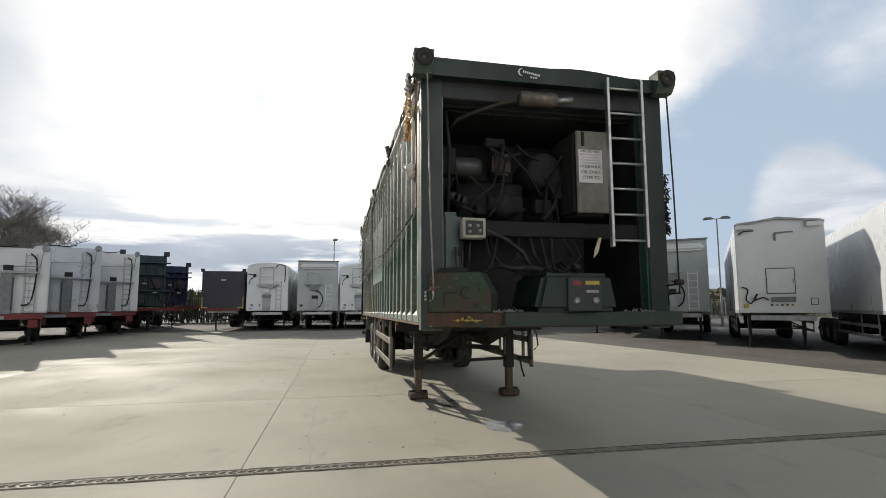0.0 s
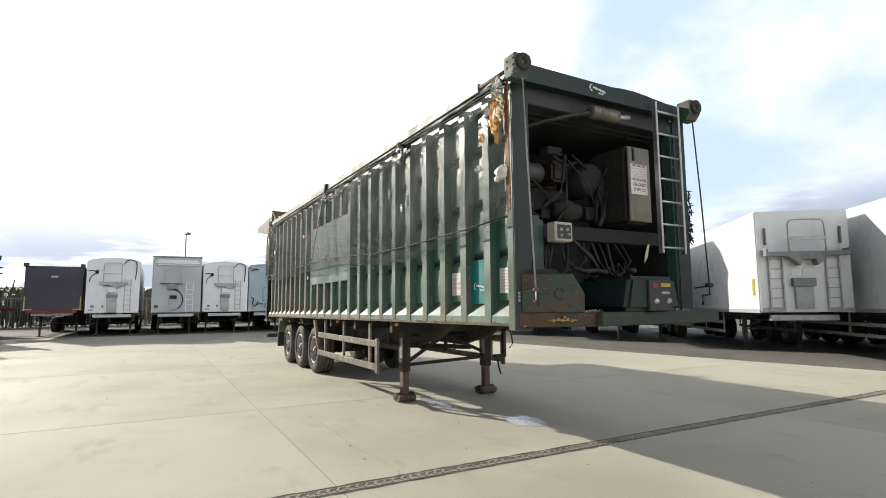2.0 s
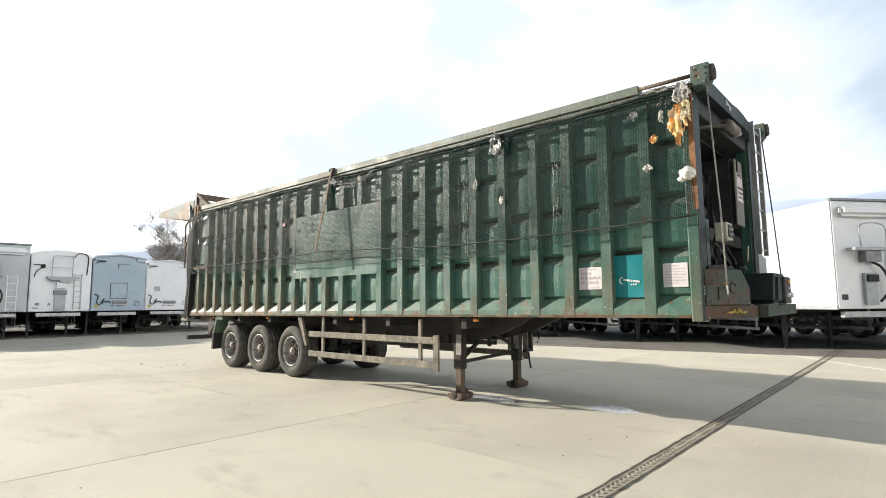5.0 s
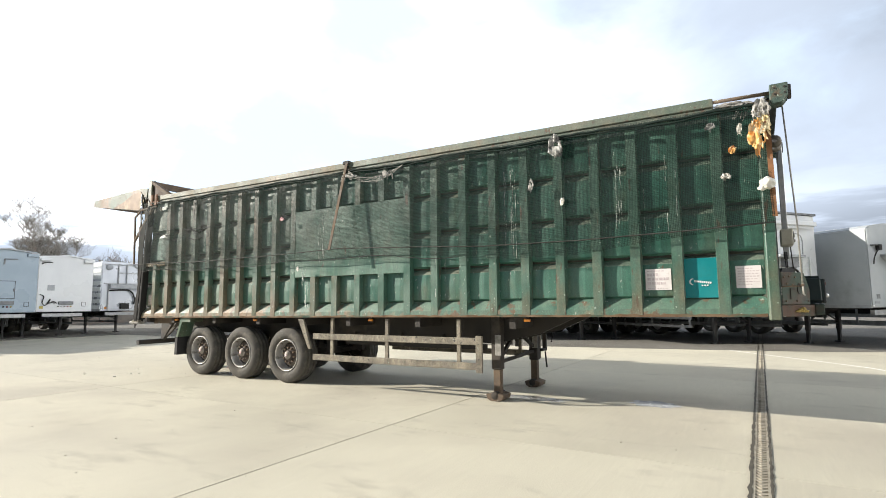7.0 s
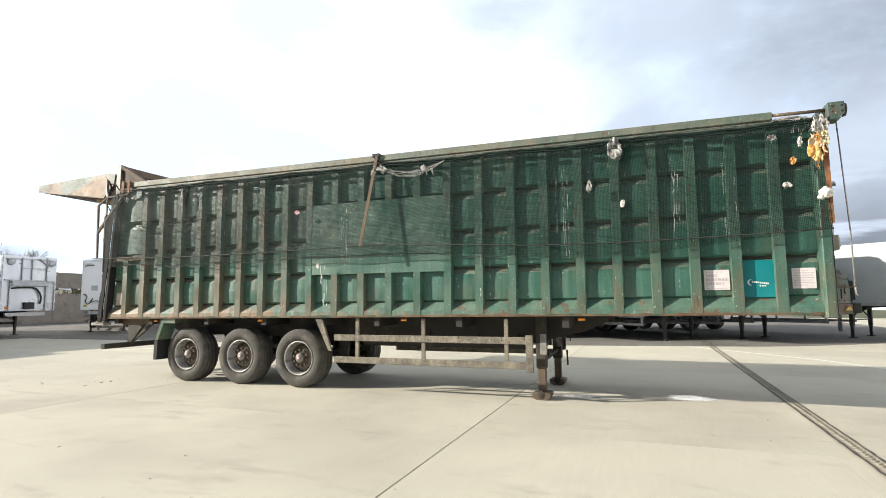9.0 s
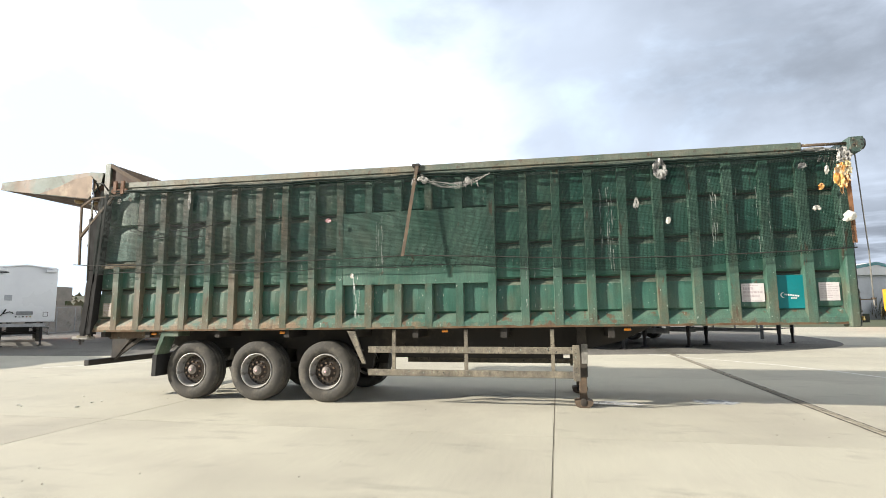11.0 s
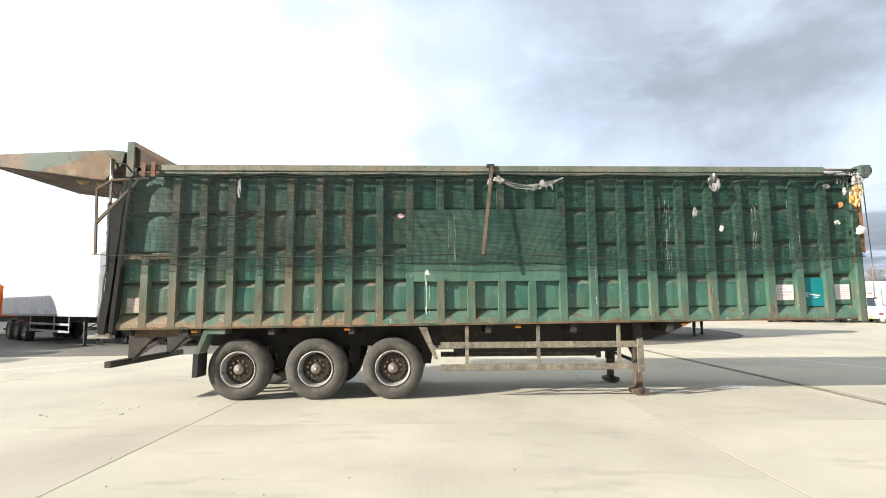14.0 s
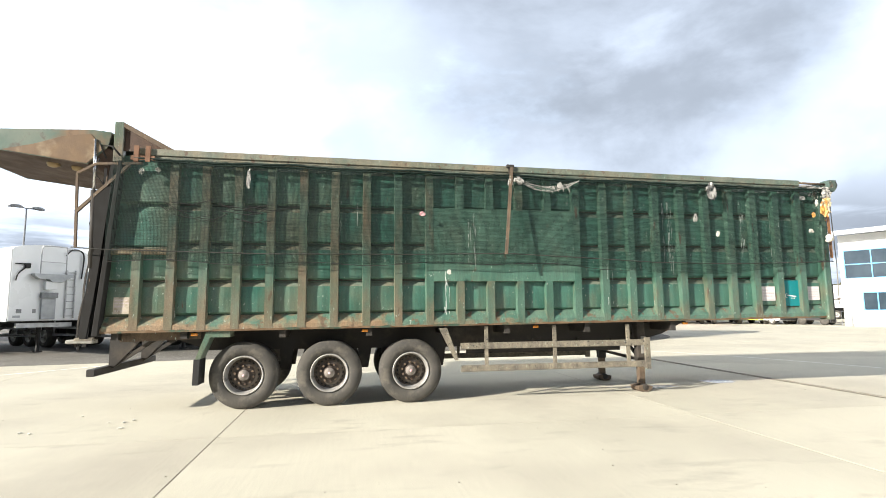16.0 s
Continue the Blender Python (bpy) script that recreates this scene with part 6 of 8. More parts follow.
# dark frayed clump on the far corner
bm = B()
for k in range(260):
    z = 2.35 + 0.62 * rd.random() ** 1.4
    p = Vector((XR + 0.004, 5.32 + rd.uniform(-0.05, 0.10), z))
    q = p + Vector((rd.uniform(0.0, 0.055), rd.uniform(-0.03, 0.03), rd.uniform(-0.07, 0.02)))
    tube(bm, [p, q], rd.uniform(0.004, 0.010), 4)
lone("frayed_net", bm, HOSE, "dark frayed net bunched on the far corner", "net")
# tangle of cord on the rear net
bm = B()
for k in range(14):
    p = Vector((LX, rd.uniform(16.2, 17.6), rd.uniform(3.0, 3.35)))
    q = Vector((LX, p.y - rd.uniform(0.2, 0.9), p.z + rd.uniform(-0.2, 0.1)))
    tube(bm, [p, (p + q) / 2 + Vector((0, 0, -0.06)), q], 0.006, 4)
lone("frayed_net", bm, HOSE, "dark tangled cord on the rear of the net", "net")


def flat_patch(name, label, cat, centre, rx, ry, seed, material, z=0.003, thick=0.0015):
    bm = B()
    pts = []
    for k in range(40):
        a = k * math.tau / 40
        r = 1 + 0.45 * noise.noise(Vector((math.cos(a) * 1.7 + seed, math.sin(a) * 1.7, seed * 2.1))) + 0.18 * noise.noise(Vector((math.cos(a) * 5, math.sin(a) * 5, seed)))
        pts.append((centre[0] + rx * r * math.cos(a), centre[1] + ry * r * math.sin(a)))
    prism(bm, pts, "z", z - thick, z)
    lone(name, bm, material, label, cat)


flat_patch("spill", "white liquid spilt on the concrete", "spill", (1.97, 6.96), 0.26, 0.34, 3.1, WET)
flat_patch("spill", "damp grey spill on the concrete", "spill", (1.60, 8.75), 0.20, 0.50, 5.2, mat("damp_concrete", (0.30, 0.29, 0.27), (0.36, 0.35, 0.32), 4.0, 0.3, bump=0))
rd = random.Random(21)
for k in range(7):
    bm = B()
    c = Vector((rd.uniform(-0.6, 1.0), rd.uniform(17.6, 19.2), 0.012))
    blob(bm, (0, 0, 0), (rd.uniform(0.012, 0.04), rd.uniform(0.012, 0.04), 0.010), 30 + k, 2, 0.6)
    ob = lone("paper_scrap", bm, BAG_WHITE, "small pale scrap lying on the concrete", "litter", "scraps on the concrete")
    ob.location = c
bm = B()
for k in range(160):
    p = Vector((rd.uniform(-8, 3), rd.uniform(2, 22), 0.0))
    s = rd.uniform(0.003, 0.008)
    box(bm, p.x - s, p.x + s, p.y - s, p.y + s * 0.7, 0, s)
lone("grit", bm, JOINT, "dark grit scattered on the concrete", "grit", kind="stuff")

# ---- parked trailers ----
W = 2.5


def road_wheel(parent, x, y, s, r=0.5):
    w = new("wheel")
    w.parent = parent
    w.location = (x, y, r)
    bm = B()
    lathe(bm, [(s * t, q * r / 0.535) for t, q in [(0.05, 0.315), (0.0, 0.36), (-0.01, 0.44), (0.02, 0.515), (0.06, 0.535), (0.30, 0.535), (0.35, 0.50), (0.37, 0.40), (0.33, 0.315)]], 28)
    part("tyre", bm, TYRE, w)
    bm = B()
    lathe(bm, [(s * t, q * r / 0.535) for t, q in [(0.03, 0.32), (0.01, 0.30), (0.10, 0.27), (0.14, 0.22), (0.09, 0.16), (0.05, 0.10), (0.02, 0.07), (0.02, 0.0)]], 20)
    part("rim", bm, RIM, w)


def undercarriage(t, zf, chassis, length, legs=True, guard=True):
    for cx in (0.75, 1.75):
        bm = B()
        prism(bm, [(0.3, zf), (2.2, zf - 0.12), (2.6, zf - 0.30), (length, zf - 0.30), (length, zf)], "x", cx - 0.07, cx + 0.07)
        part("chassis_rail", bm, chassis, t)
    for k in range(3):
        y = length - 1.4 - 1.36 * (2 - k)
        road_wheel(t, 0.02, y, 1)
        road_wheel(t, W - 0.02, y, -1)
        bm = B()
        tube(bm, [(0.3, y, 0.5), (W - 0.3, y, 0.5)], 0.07, 10)
        part("axle", bm, TR_CHASSIS, t)
        bm = B()
        prism(bm, [(y - 0.6, zf - 0.28), (y + 0.1, zf - 0.28), (y, 0.5), (y - 0.5, 0.6)], "x", 0.7, 1.8)
        part("suspension", bm, TR_CHASSIS, t)
    if legs:
        for lx in (0.42, W - 0.42):
            bm = B()
            box(bm, lx - 0.06, lx + 0.06, 2.30, 2.44, 0.45, zf - 0.02)
            bevel(bm, 0.008)
            leg = part("landing_leg", bm, TR_CHASSIS, t)
            bm = B()
            box(bm, lx - 0.045, lx + 0.045, 2.32, 2.42, 0.05, 0.47)
            box(bm, lx - 0.13, lx + 0.13, 2.26, 2.48, 0.0, 0.05)
            part("foot", bm, TR_CHASSIS, leg)
        bm = B()
        bar(bm, (0.42, 2.37, 0.7), (W - 0.42, 2.37, 0.7), 0.04, 0.04)
        bar(bm, (0.42, 2.37, 0.75), (1.0, 2.37, zf - 0.25), 0.04, 0.04)
        bar(bm, (W - 0.42, 2.37, 0.75), (1.5, 2.37, zf - 0.25), 0.04, 0.04)
        part("leg_brace", bm, TR_CHASSIS, t)
    if guard:
        for gx in (0.03, W - 0.03):
            bm = B()
            for z in (0.55, 0.86):
                box(bm, gx - 0.015, gx + 0.015, 3.0, length - 4.9, z, z + 0.10)
            for y in (3.1, 5.0, length - 5.0):
                box(bm, gx - 0.012, gx + 0.012, y - 0.04, y + 0.04, 0.55, zf)
            part("side_guard", bm, TR_GALV, t)
    bm = B()
    box(bm, 0.1, W - 0.1, length - 0.25, length - 0.13, 0.45, 0.58)
    part("rear_bumper", bm, TR_GALV, t)
    bm = B()
    box(bm, 0.35, W - 0.35, 0.15, 0.28, zf - 0.24, zf - 0.08)
    part("front_cross_member", bm, TR_GALV, t)


def ladder_at(t, x0, x1, z0, z1, material=TR_GALV, y=-0.05):
    bm = B()
    for x in (x0, x1):
        box(bm, x - 0.02, x + 0.02, y - 0.02, y + 0.02, z0, z1)
    n = int((z1 - z0) / 0.28)
    for k in range(n + 1):
        z = z0 + 0.08 + k * (z1 - z0 - 0.16) / max(1, n)
        box(bm, x0, x1, y - 0.014, y + 0.014, z - 0.014, z + 0.014)
    part("ladder", bm, material, t)


def susie(t, pts, r=0.022, material=HOSE, name="hose"):
    bm = B()
    smooth = []
    P = [Vector(p) for p in pts]
    for i in range(len(P) - 1):
        p0, p1, p2, p3 = P[max(i - 1, 0)], P[i], P[i + 1], P[min(i + 2, len(P) - 1)]
        for k in range(6):
            u = k / 6
            smooth.append(0.5 * ((2 * p1) + (p2 - p0) * u + (2 * p0 - 5 * p1 + 4 * p2 - p3) * u * u + (3 * p1 - p0 - 3 * p2 + p3) * u ** 3))
    smooth.append(P[-1])
    tube(bm, smooth, r, 6)
    part(name, bm, material, t)


def slab_at(t, name, x0, x1, y0, y1, z0, z1, material, bev=0.01, label=""):
    bm = B()
    box(bm, x0, x1, y0, y1, z0, z1)
    if bev:
        bevel(bm, bev)
    return part(name, bm, material, t, label)


def parked(kind, label, x, y, rz, top, paint, chassis=TR_CHASSIS, zf=1.28, length=13.4, side_paint=None):
    t = thing("parked_trailer", label, "trailer", pose(x, y, 0, 0, 0, rz), "parked trailers round the yard")
    sp = side_paint or paint
    bm = B()
    if kind == "curved":
        arch = [(W * k / 12, top - 0.16 * (2 * k / 12 - 1) ** 2 - (0.05 if k in (0, 12) else 0)) for k in range(13)]
        prism(bm, [(0, zf), (W, zf), *arch[::-1]], "y", 0.0, length)
    elif kind in ("door", "plain"):
        prism(bm, [(0, zf), (W, zf), (W, top - 0.18), (W - 0.05, top - 0.1), (W / 2, top), (0.05, top - 0.1), (0, top - 0.18)], "y", 0.0, length)
    else:
        box(bm, 0, W, 0.0, length, zf, top)
    bevel(bm, 0.03, 2)
    part("body", bm, paint, t)
    undercarriage(t, zf, chassis, length)
    # lower edge rail and front corner posts
    for sx in (-0.012, W - 0.028):
        slab_at(t, "edge_rail", sx, sx + 0.04, 0.02, length - 0.02, zf - 0.02, zf + 0.09, TR_FIT if kind != "dark" else chassis, 0.006)
    for sx in (0.05, W - 0.05):
        slab_at(t, "front_lamp", sx - 0.03, sx + 0.03, -0.02, 0.01, zf + 0.03, zf + 0.08, LOGO_WHITE, 0.005)
    if kind == "curved":
        bm = B()
        z = zf + 1.62
        prism(bm, [(0.62, z), (0.80, z - 0.12), (1.10, z - 0.12), (1.2, z - 0.22), (1.55, z - 0.22), (1.65, z - 0.12), (1.95, z)] + [(1.95, z + 0.07), (0.62, z + 0.07)], "y", -0.28, 0.0)
        part("walkway", bm, TR_FIT, t)
        susie(t, [(0.80, -0.25, z + 0.05), (0.80, -0.26, z + 0.6), (0.82, -0.26, z + 1.0), (0.95, -0.26, z + 1.08), (1.5, -0.26, z + 1.08), (1.62, -0.26, z + 1.0), (1.64, -0.26, z + 0.05)], 0.02, TR_GALV, "guard_hoop")
        bm = B()
        bar(bm, (0.80, -0.25, z + 0.5), (1.63, -0.25, z + 0.5), 0.03, 0.03)
        part("guard_bar", bm, TR_GALV, t)
        ladder_at(t, 1.78, 2.08, zf + 0.08, z + 0.25)
        slab_at(t, "valve_cabinet", 0.98, 1.44, -0.10, 0.0, zf + 0.05, zf + 0.82, TR_FIT)
        slab_at(t, "valve_head", 0.94, 1.48, -0.16, 0.0, zf + 0.82, zf + 1.02, TR_LINE)
        slab_at(t, "oil_box", 1.02, 1.40, -0.2, 0.0, zf + 1.12, zf + 1.42, paint)
        susie(t, [(0.1, -0.05, top - 0.75), (0.35, -0.08, top - 0.75), (0.42, -0.08, top - 0.85), (0.2, -0.08, top - 1.1), (0.15, -0.06, top - 1.35)], 0.022)
        slab_at(t, "camera_box", 0.40, 0.55, -0.12, 0.0, top - 0.9, top - 0.72, HOSE)
        susie(t, [(1.7, -0.05, top - 0.35), (1.9, -0.08, top - 0.12), (2.2, -0.08, top - 0.15), (2.32, -0.08, top - 0.4), (2.28, -0.06, top - 1.2)], 0.025)
        for sx, sw in ((0.25, 0.16), (0.75, 0.10)):
            slab_at(t, "sticker", sx, sx + sw, -0.012, 0.0, zf + 0.28, zf + 0.42, TR_LINE, 0)
        slab_at(t, "plate", 0.16, 0.38, -0.012, 0.0, zf + 0.12, zf + 0.2, TR_FIT, 0)
    elif kind == "ladders":
        z = zf + 1.62
        bm = B()
        prism(bm, [(0.15, z + 0.2), (0.15, z), (0.7, z), (0.85, z - 0.1), (1.05, z - 0.28), (1.1, z - 0.1), (1.45, z - 0.1), (1.5, z - 0.28), (1.7, z - 0.1), (1.85, z), (W - 0.15, z), (W - 0.15, z + 0.2), (W - 0.2, z + 0.2), (W - 0.2, z + 0.12), (0.2, z + 0.12), (0.2, z + 0.2)], "y", -0.30, 0.0)
        part("walkway", bm, TR_LINE, t)
        susie(t, [(0.78, -0.27, z + 0.1), (0.77, -0.27, z + 0.8), (0.82, -0.27, z + 1.0), (1.0, -0.27, z + 1.04), (1.5, -0.27, z + 1.04), (1.68, -0.27, z + 1.0), (1.73, -0.27, z + 0.8), (1.74, -0.27, z + 0.1)], 0.022, TR_GALV, "guard_hoop")
        bm = B()
        bar(bm, (0.78, -0.27, z + 0.5), (1.73, -0.27, z + 0.5), 0.04, 0.10)
        part("guard_bar", bm, TR_GALV, t)
        ladder_at(t, 0.30, 0.66, zf + 0.05, z)
        ladder_at(t, 1.82, 2.16, zf + 0.05, z)
        slab_at(t, "valve_cabinet", 0.95, 1.42, -0.10, 0.0, zf + 0.1, zf + 0.72, TR_FIT)
        slab_at(t, "valve_head", 0.88, 1.48, -0.16, 0.0, zf + 0.74, zf + 0.98, TR_LINE)
        for sx in (0.22, 2.22):
            slab_at(t, "grab_handle", sx, sx + 0.05, -0.08, 0.0, z + 0.35, z + 0.85, TR_LINE)
        for sx in (0.9, 1.2):
            slab_at(t, "notice", sx, sx + 0.26, -0.012, 0.0, zf + 1.08, zf + 1.26, LOGO_WHITE, 0)
        for sx in (0.08, 1.85):
            slab_at(t, "bump_rail", sx, sx + 0.6, -0.05, 0.0, zf + 0.02, zf + 0.12, TR_FIT)
        slab_at(t, "side_marker", -0.012, 0.0, 0.25, 0.42, zf + 0.5, zf + 1.0, YELLOW, 0)
    elif kind == "grey":
        slab_at(t, "roof_edge", -0.04, W + 0.04, -0.06, 0.05, top - 0.02, top + 0.05, TR_LINE)
        bm = B()
        box(bm, 0.15, W - 0.10, -0.22, 0.0, top - 0.48, top - 0.16)
        bevel(bm, 0.10, 3)
        part("sheet_case", bm, TR_WHITE, t, "white rounded sheet roller case")
        z = zf + 1.62
        slab_at(t, "walkway", 0.4, 1.55, -0.3, 0.0, z, z + 0.08, TR_FIT)
        susie(t, [(0.62, -0.27, z + 0.1), (0.64, -0.27, z + 0.7), (1.4, -0.27, z + 0.7), (1.45, -0.27, z + 0.1)], 0.02, TR_GALV, "guard_hoop")
        slab_at(t, "sheave_box", 0.78, 1.3, -0.24, 0.0, z - 0.32, z, TR_LINE)
        slab_at(t, "valve_cabinet", 0.85, 1.25, -0.1, 0.0, zf + 0.1, zf + 1.0, TR_FIT)
        slab_at(t, "valve_head", 0.9, 1.25, -0.16, 0.0, zf + 0.75, zf + 0.95, HOSE)
        susie(t, [(1.05, -0.1, z - 0.3), (1.35, -0.14, z - 0.45), (1.55, -0.14, z - 0.8), (1.5, -0.12, z - 1.2), (1.3, -0.1, zf + 0.2)], 0.035)
        ladder_at(t, 1.72, 2.08, zf + 0.05, z + 0.05, LOGO_WHITE)
        slab_at(t, "sticker", 0.15, 0.34, -0.012, 0.0, zf + 0.25, zf + 0.4, PRINT_BLACK, 0)
    elif kind in ("door", "plain"):
        bm = B()
        prism(bm, [(0.0, top - 0.24), (0.0, top - 0.16), (W / 2, top + 0.02), (W, top - 0.16), (W, top - 0.24), (W / 2 + 0.5, top - 0.10), (W / 2, top - 0.06), (W / 2 - 0.5, top - 0.10)], "y", -0.10, 0.06)
        part("roof_gable", bm, TR_FIT if kind == "door" else paint, t)
        for sx in (0.05, W - 0.50):
            slab_at(t, "sheet_arm", sx, sx + 0.45, -0.14, 0.0, top - 0.34, top - 0.20, paint)
        susie(t, [(0.12, -0.06, top - 0.5), (0.25, -0.1, top - 0.42), (0.55, -0.1, top - 0.40)], 0.025)
        if kind == "door":
            bm = B()
            for a in ((0.82, 0.845, zf + 0.62, zf + 1.45), (1.60, 1.625, zf + 0.62, zf + 1.45), (0.82, 1.625, zf + 0.62, zf + 0.645), (0.82, 1.625, zf + 1.425, zf + 1.45)):
                box(bm, a[0], a[1], -0.02, 0.0, a[2], a[3])
            d = part("door_seal", bm, PRINT_BLACK, t)
            slab_at(t, "door", 0.845, 1.60, -0.03, 0.0, zf + 0.645, zf + 1.425, paint, 0.006)
            slab_at(t, "door_handle", 1.55, 1.58, -0.07, -0.03, zf + 0.95, zf + 1.1, TR_GALV, 0.004)
            bm = B()
            bar(bm, (1.15, -0.03, top - 0.75), (1.15, -0.03, top - 0.5), 0.05, 0.04)
            bar(bm, (1.15, -0.03, top - 0.5), (1.65, -0.03, top - 0.48), 0.04, 0.04)
            part("bracket", bm, TR_LINE, t)
        else:
            slab_at(t, "vent_grille", 0.45, 0.75, -0.012, 0.0, zf + 1.05, zf + 1.32, TR_FIT, 0)
        slab_at(t, "tread_plate", 0.95, 1.6, -0.08, 0.0, zf + 0.36, zf + 0.52, TR_LINE)
        for k in range(5):
            bm = B()
            lathe(bm, [(0.0, 0.0), (-0.05, 0.0), (-0.05, 0.03), (0.0, 0.035)], 8, "y", (0.95 + 0.14 * k, 0.0, zf + 0.26))
            part("air_coupling", bm, (HOSE, TR_GALV, HOSE, RED_STICK, YELLOW)[k], t)
        susie(t, [(0.12, -0.05, zf + 0.85), (0.28, -0.08, zf + 0.75), (0.22, -0.1, zf + 0.45), (0.35, -0.1, zf + 0.32), (0.5, -0.1, zf + 0.5), (0.55, -0.1, zf + 0.62), (0.45, -0.1, zf + 0.42), (0.7, -0.1, zf + 0.5), (0.85, -0.08, zf + 0.42)], 0.025)
        slab_at(t, "corner_sign", W - 0.5, W - 0.3, -0.012, 0.0, zf + 0.26, zf + 0.48, PRINT_BLACK, 0)
        slab_at(t, "corner_sign_face", W - 0.48, W - 0.32, -0.018, -0.012, zf + 0.28, zf + 0.46, paint, 0)
        slab_at(t, "yellow_sticker", 0.14, 0.30, -0.012, 0.0, zf + 0.16, zf + 0.28, YELLOW, 0)
    elif kind == "ribbed":
        for k in range(8):
            z = zf + 0.1 + 0.33 * k
            for sx in (-0.03, W - 0.01):
                slab_at(t, "side_plank", sx, sx + 0.04, 0.05, length - 0.05, z, z + 0.20, LOGO_WHITE, 0.01)
        z = zf + 1.5
        bm = B()
        for a, b in (((0.1, z), (2.4, z)), ((0.1, top - 0.15), (2.4, top - 0.15)), ((0.85, top - 0.6), (2.0, top - 0.6)), ((1.3, z), (1.3, top - 0.1)), ((0.85, z), (0.85, top - 0.1)), ((2.0, zf), (2.0, top)), ((0.35, zf), (0.35, z)), ((1.6, top - 0.1), (2.1, top - 0.45))):
            bar(bm, (a[0], -0.06, a[1]), (b[0], -0.06, b[1]), 0.05, 0.05)
        part("front_frame", bm, TR_GALV, t)
        for sx in (0.35, 2.2):
            bm = B()
            lathe(bm, [(-0.12, 0.0), (-0.12, 0.16), (0.0, 0.18), (0.0, 0.0)], 14, "y", (sx, 0.0, top - 0.3))
            part("roller_end", bm, TR_FIT, t)
        slab_at(t, "walkway", 0.35, 2.0, -0.25, 0.0, z - 0.28, z - 0.05, TR_FIT)
        susie(t, [(0.4, -0.08, zf + 1.1), (1.0, -0.1, zf + 1.15), (1.5, -0.1, zf + 1.1), (1.75, -0.1, zf + 0.7), (1.72, -0.08, zf + 0.35)], 0.04)
        slab_at(t, "valve_cabinet", 1.0, 1.45, -0.15, 0.0, zf + 0.1, zf + 0.42, HOSE)
        ladder_at(t, 2.05, 2.4, zf + 0.05, z)
        slab_at(t, "sticker", 0.2, 0.32, -0.012, 0.0, zf + 0.1, zf + 0.22, AMBER, 0)
    elif kind == "dark":
        for sx in (-0.06, W - 0.14):
            slab_at(t, "roller_box", sx, sx + 0.2, -0.12, 0.12, top - 0.05, top + 0.14, TR_DARK)
        for sx in (0.03, W - 0.09):
            slab_at(t, "yellow_strip", sx, sx + 0.05, -0.02, 0.0, zf + 0.1, zf + 0.75, YELLOW, 0)
            slab_at(t, "yellow_foot", sx - 0.02 if sx < 1 else sx - 0.3, sx + 0.35 if sx < 1 else sx + 0.07, -0.02, 0.0, zf + 0.05, zf + 0.10, YELLOW, 0)
        slab_at(t, "red_beam", 0.2, W - 0.2, -0.10, 0.0, zf - 0.12, zf + 0.03, TR_RED)
        slab_at(t, "mark_plate", 1.1, 1.4, -0.012, 0.0, top - 0.6, top - 0.5, TR_FIT, 0)
        for k in range(9):
            for sx in (-0.05, W):
                slab_at(t, "side_rib", sx, sx + 0.05, 0.4 + 1.45 * k, 0.52 + 1.45 * k, zf, top, TR_DARK)
    elif kind == "old":
        for sx in (-0.10, W - 0.18):
            slab_at(t, "roller_box", sx, sx + 0.28, -0.25, 0.12, top - 0.02, top + 0.26, TR_DARK)
        for z in (zf + 0.9, zf + 1.9, top - 0.5):
            slab_at(t, "walkway", 0.1, W + 0.15, -0.45, 0.0, z, z + 0.07, paint)
        for sx in (0.15, 0.75, 1.35, 1.95, 2.35):
            slab_at(t, "front_post", sx, sx + 0.07, -0.14, 0.0, zf - 0.3, top, paint)
        ladder_at(t, 1.5, 1.85, zf, top - 0.3, TR_CHASSIS, -0.3)
        bm = B()
        bar(bm, (0.3, -0.2, zf), (1.2, -0.35, zf + 1.6), 0.09, 0.09)
        bar(bm, (2.3, -0.2, zf + 0.2), (1.6, -0.4, zf + 1.7), 0.09, 0.09)
        bar(bm, (W, -0.3, zf - 0.2), (W + 0.2, -0.3, zf + 0.9), 0.08, 0.08)
        part("ram_strut", bm, STEEL_DARK, t)
        slab_at(t, "engine_box", 0.4, 1.3, -0.35, 0.0, zf + 0.1, zf + 0.75, TR_CHASSIS)
        slab_at(t, "oil_tank", 1.5, 2.2, -0.3, 0.0, zf + 1.1, zf + 1.7, TR_DARK)
        for sx, zz in ((0.3, zf + 1.85), (1.1, zf + 1.4), (1.7, zf + 0.85)):
            slab_at(t, "pale_label", sx, sx + 0.25, -0.47, -0.455, zz - 0.06, zz + 0.02, TR_FIT, 0)
        slab_at(t, "red_beam", 0.1, W + 1.0, -0.2, 0.0, zf - 0.3, zf - 0.12, TR_RED)
    elif kind == "tipper":
        slab_at(t, "light_board", 0.35, 1.25, -0.42, -0.38, zf - 0.22, zf - 0.10, TR_FIT)
        slab_at(t, "red_chassis_rail", 0.25, 0.55, -0.3, 9.5, zf - 0.55, zf - 0.23, TR_RED)
        slab_at(t, "red_chassis_rail", 1.95, 2.25, -0.3, 9.5, zf - 0.55, zf - 0.23, TR_RED)
        bm = B()
        tube(bm, [(0.0, -0.3, top - 0.75), (2.2, -0.3, top - 0.70)], 0.02, 6)
        tube(bm, [(0.0, -0.02, top - 0.75), (0.0, -0.3, top - 0.75)], 0.02, 6)
        tube(bm, [(2.2, -0.02, top - 0.7), (2.2, -0.3, top - 0.70), (2.3, -0.25, top + 0.1)], 0.02, 6)
        part("hand_rail", bm, TR_GALV, t)
        bm = B()
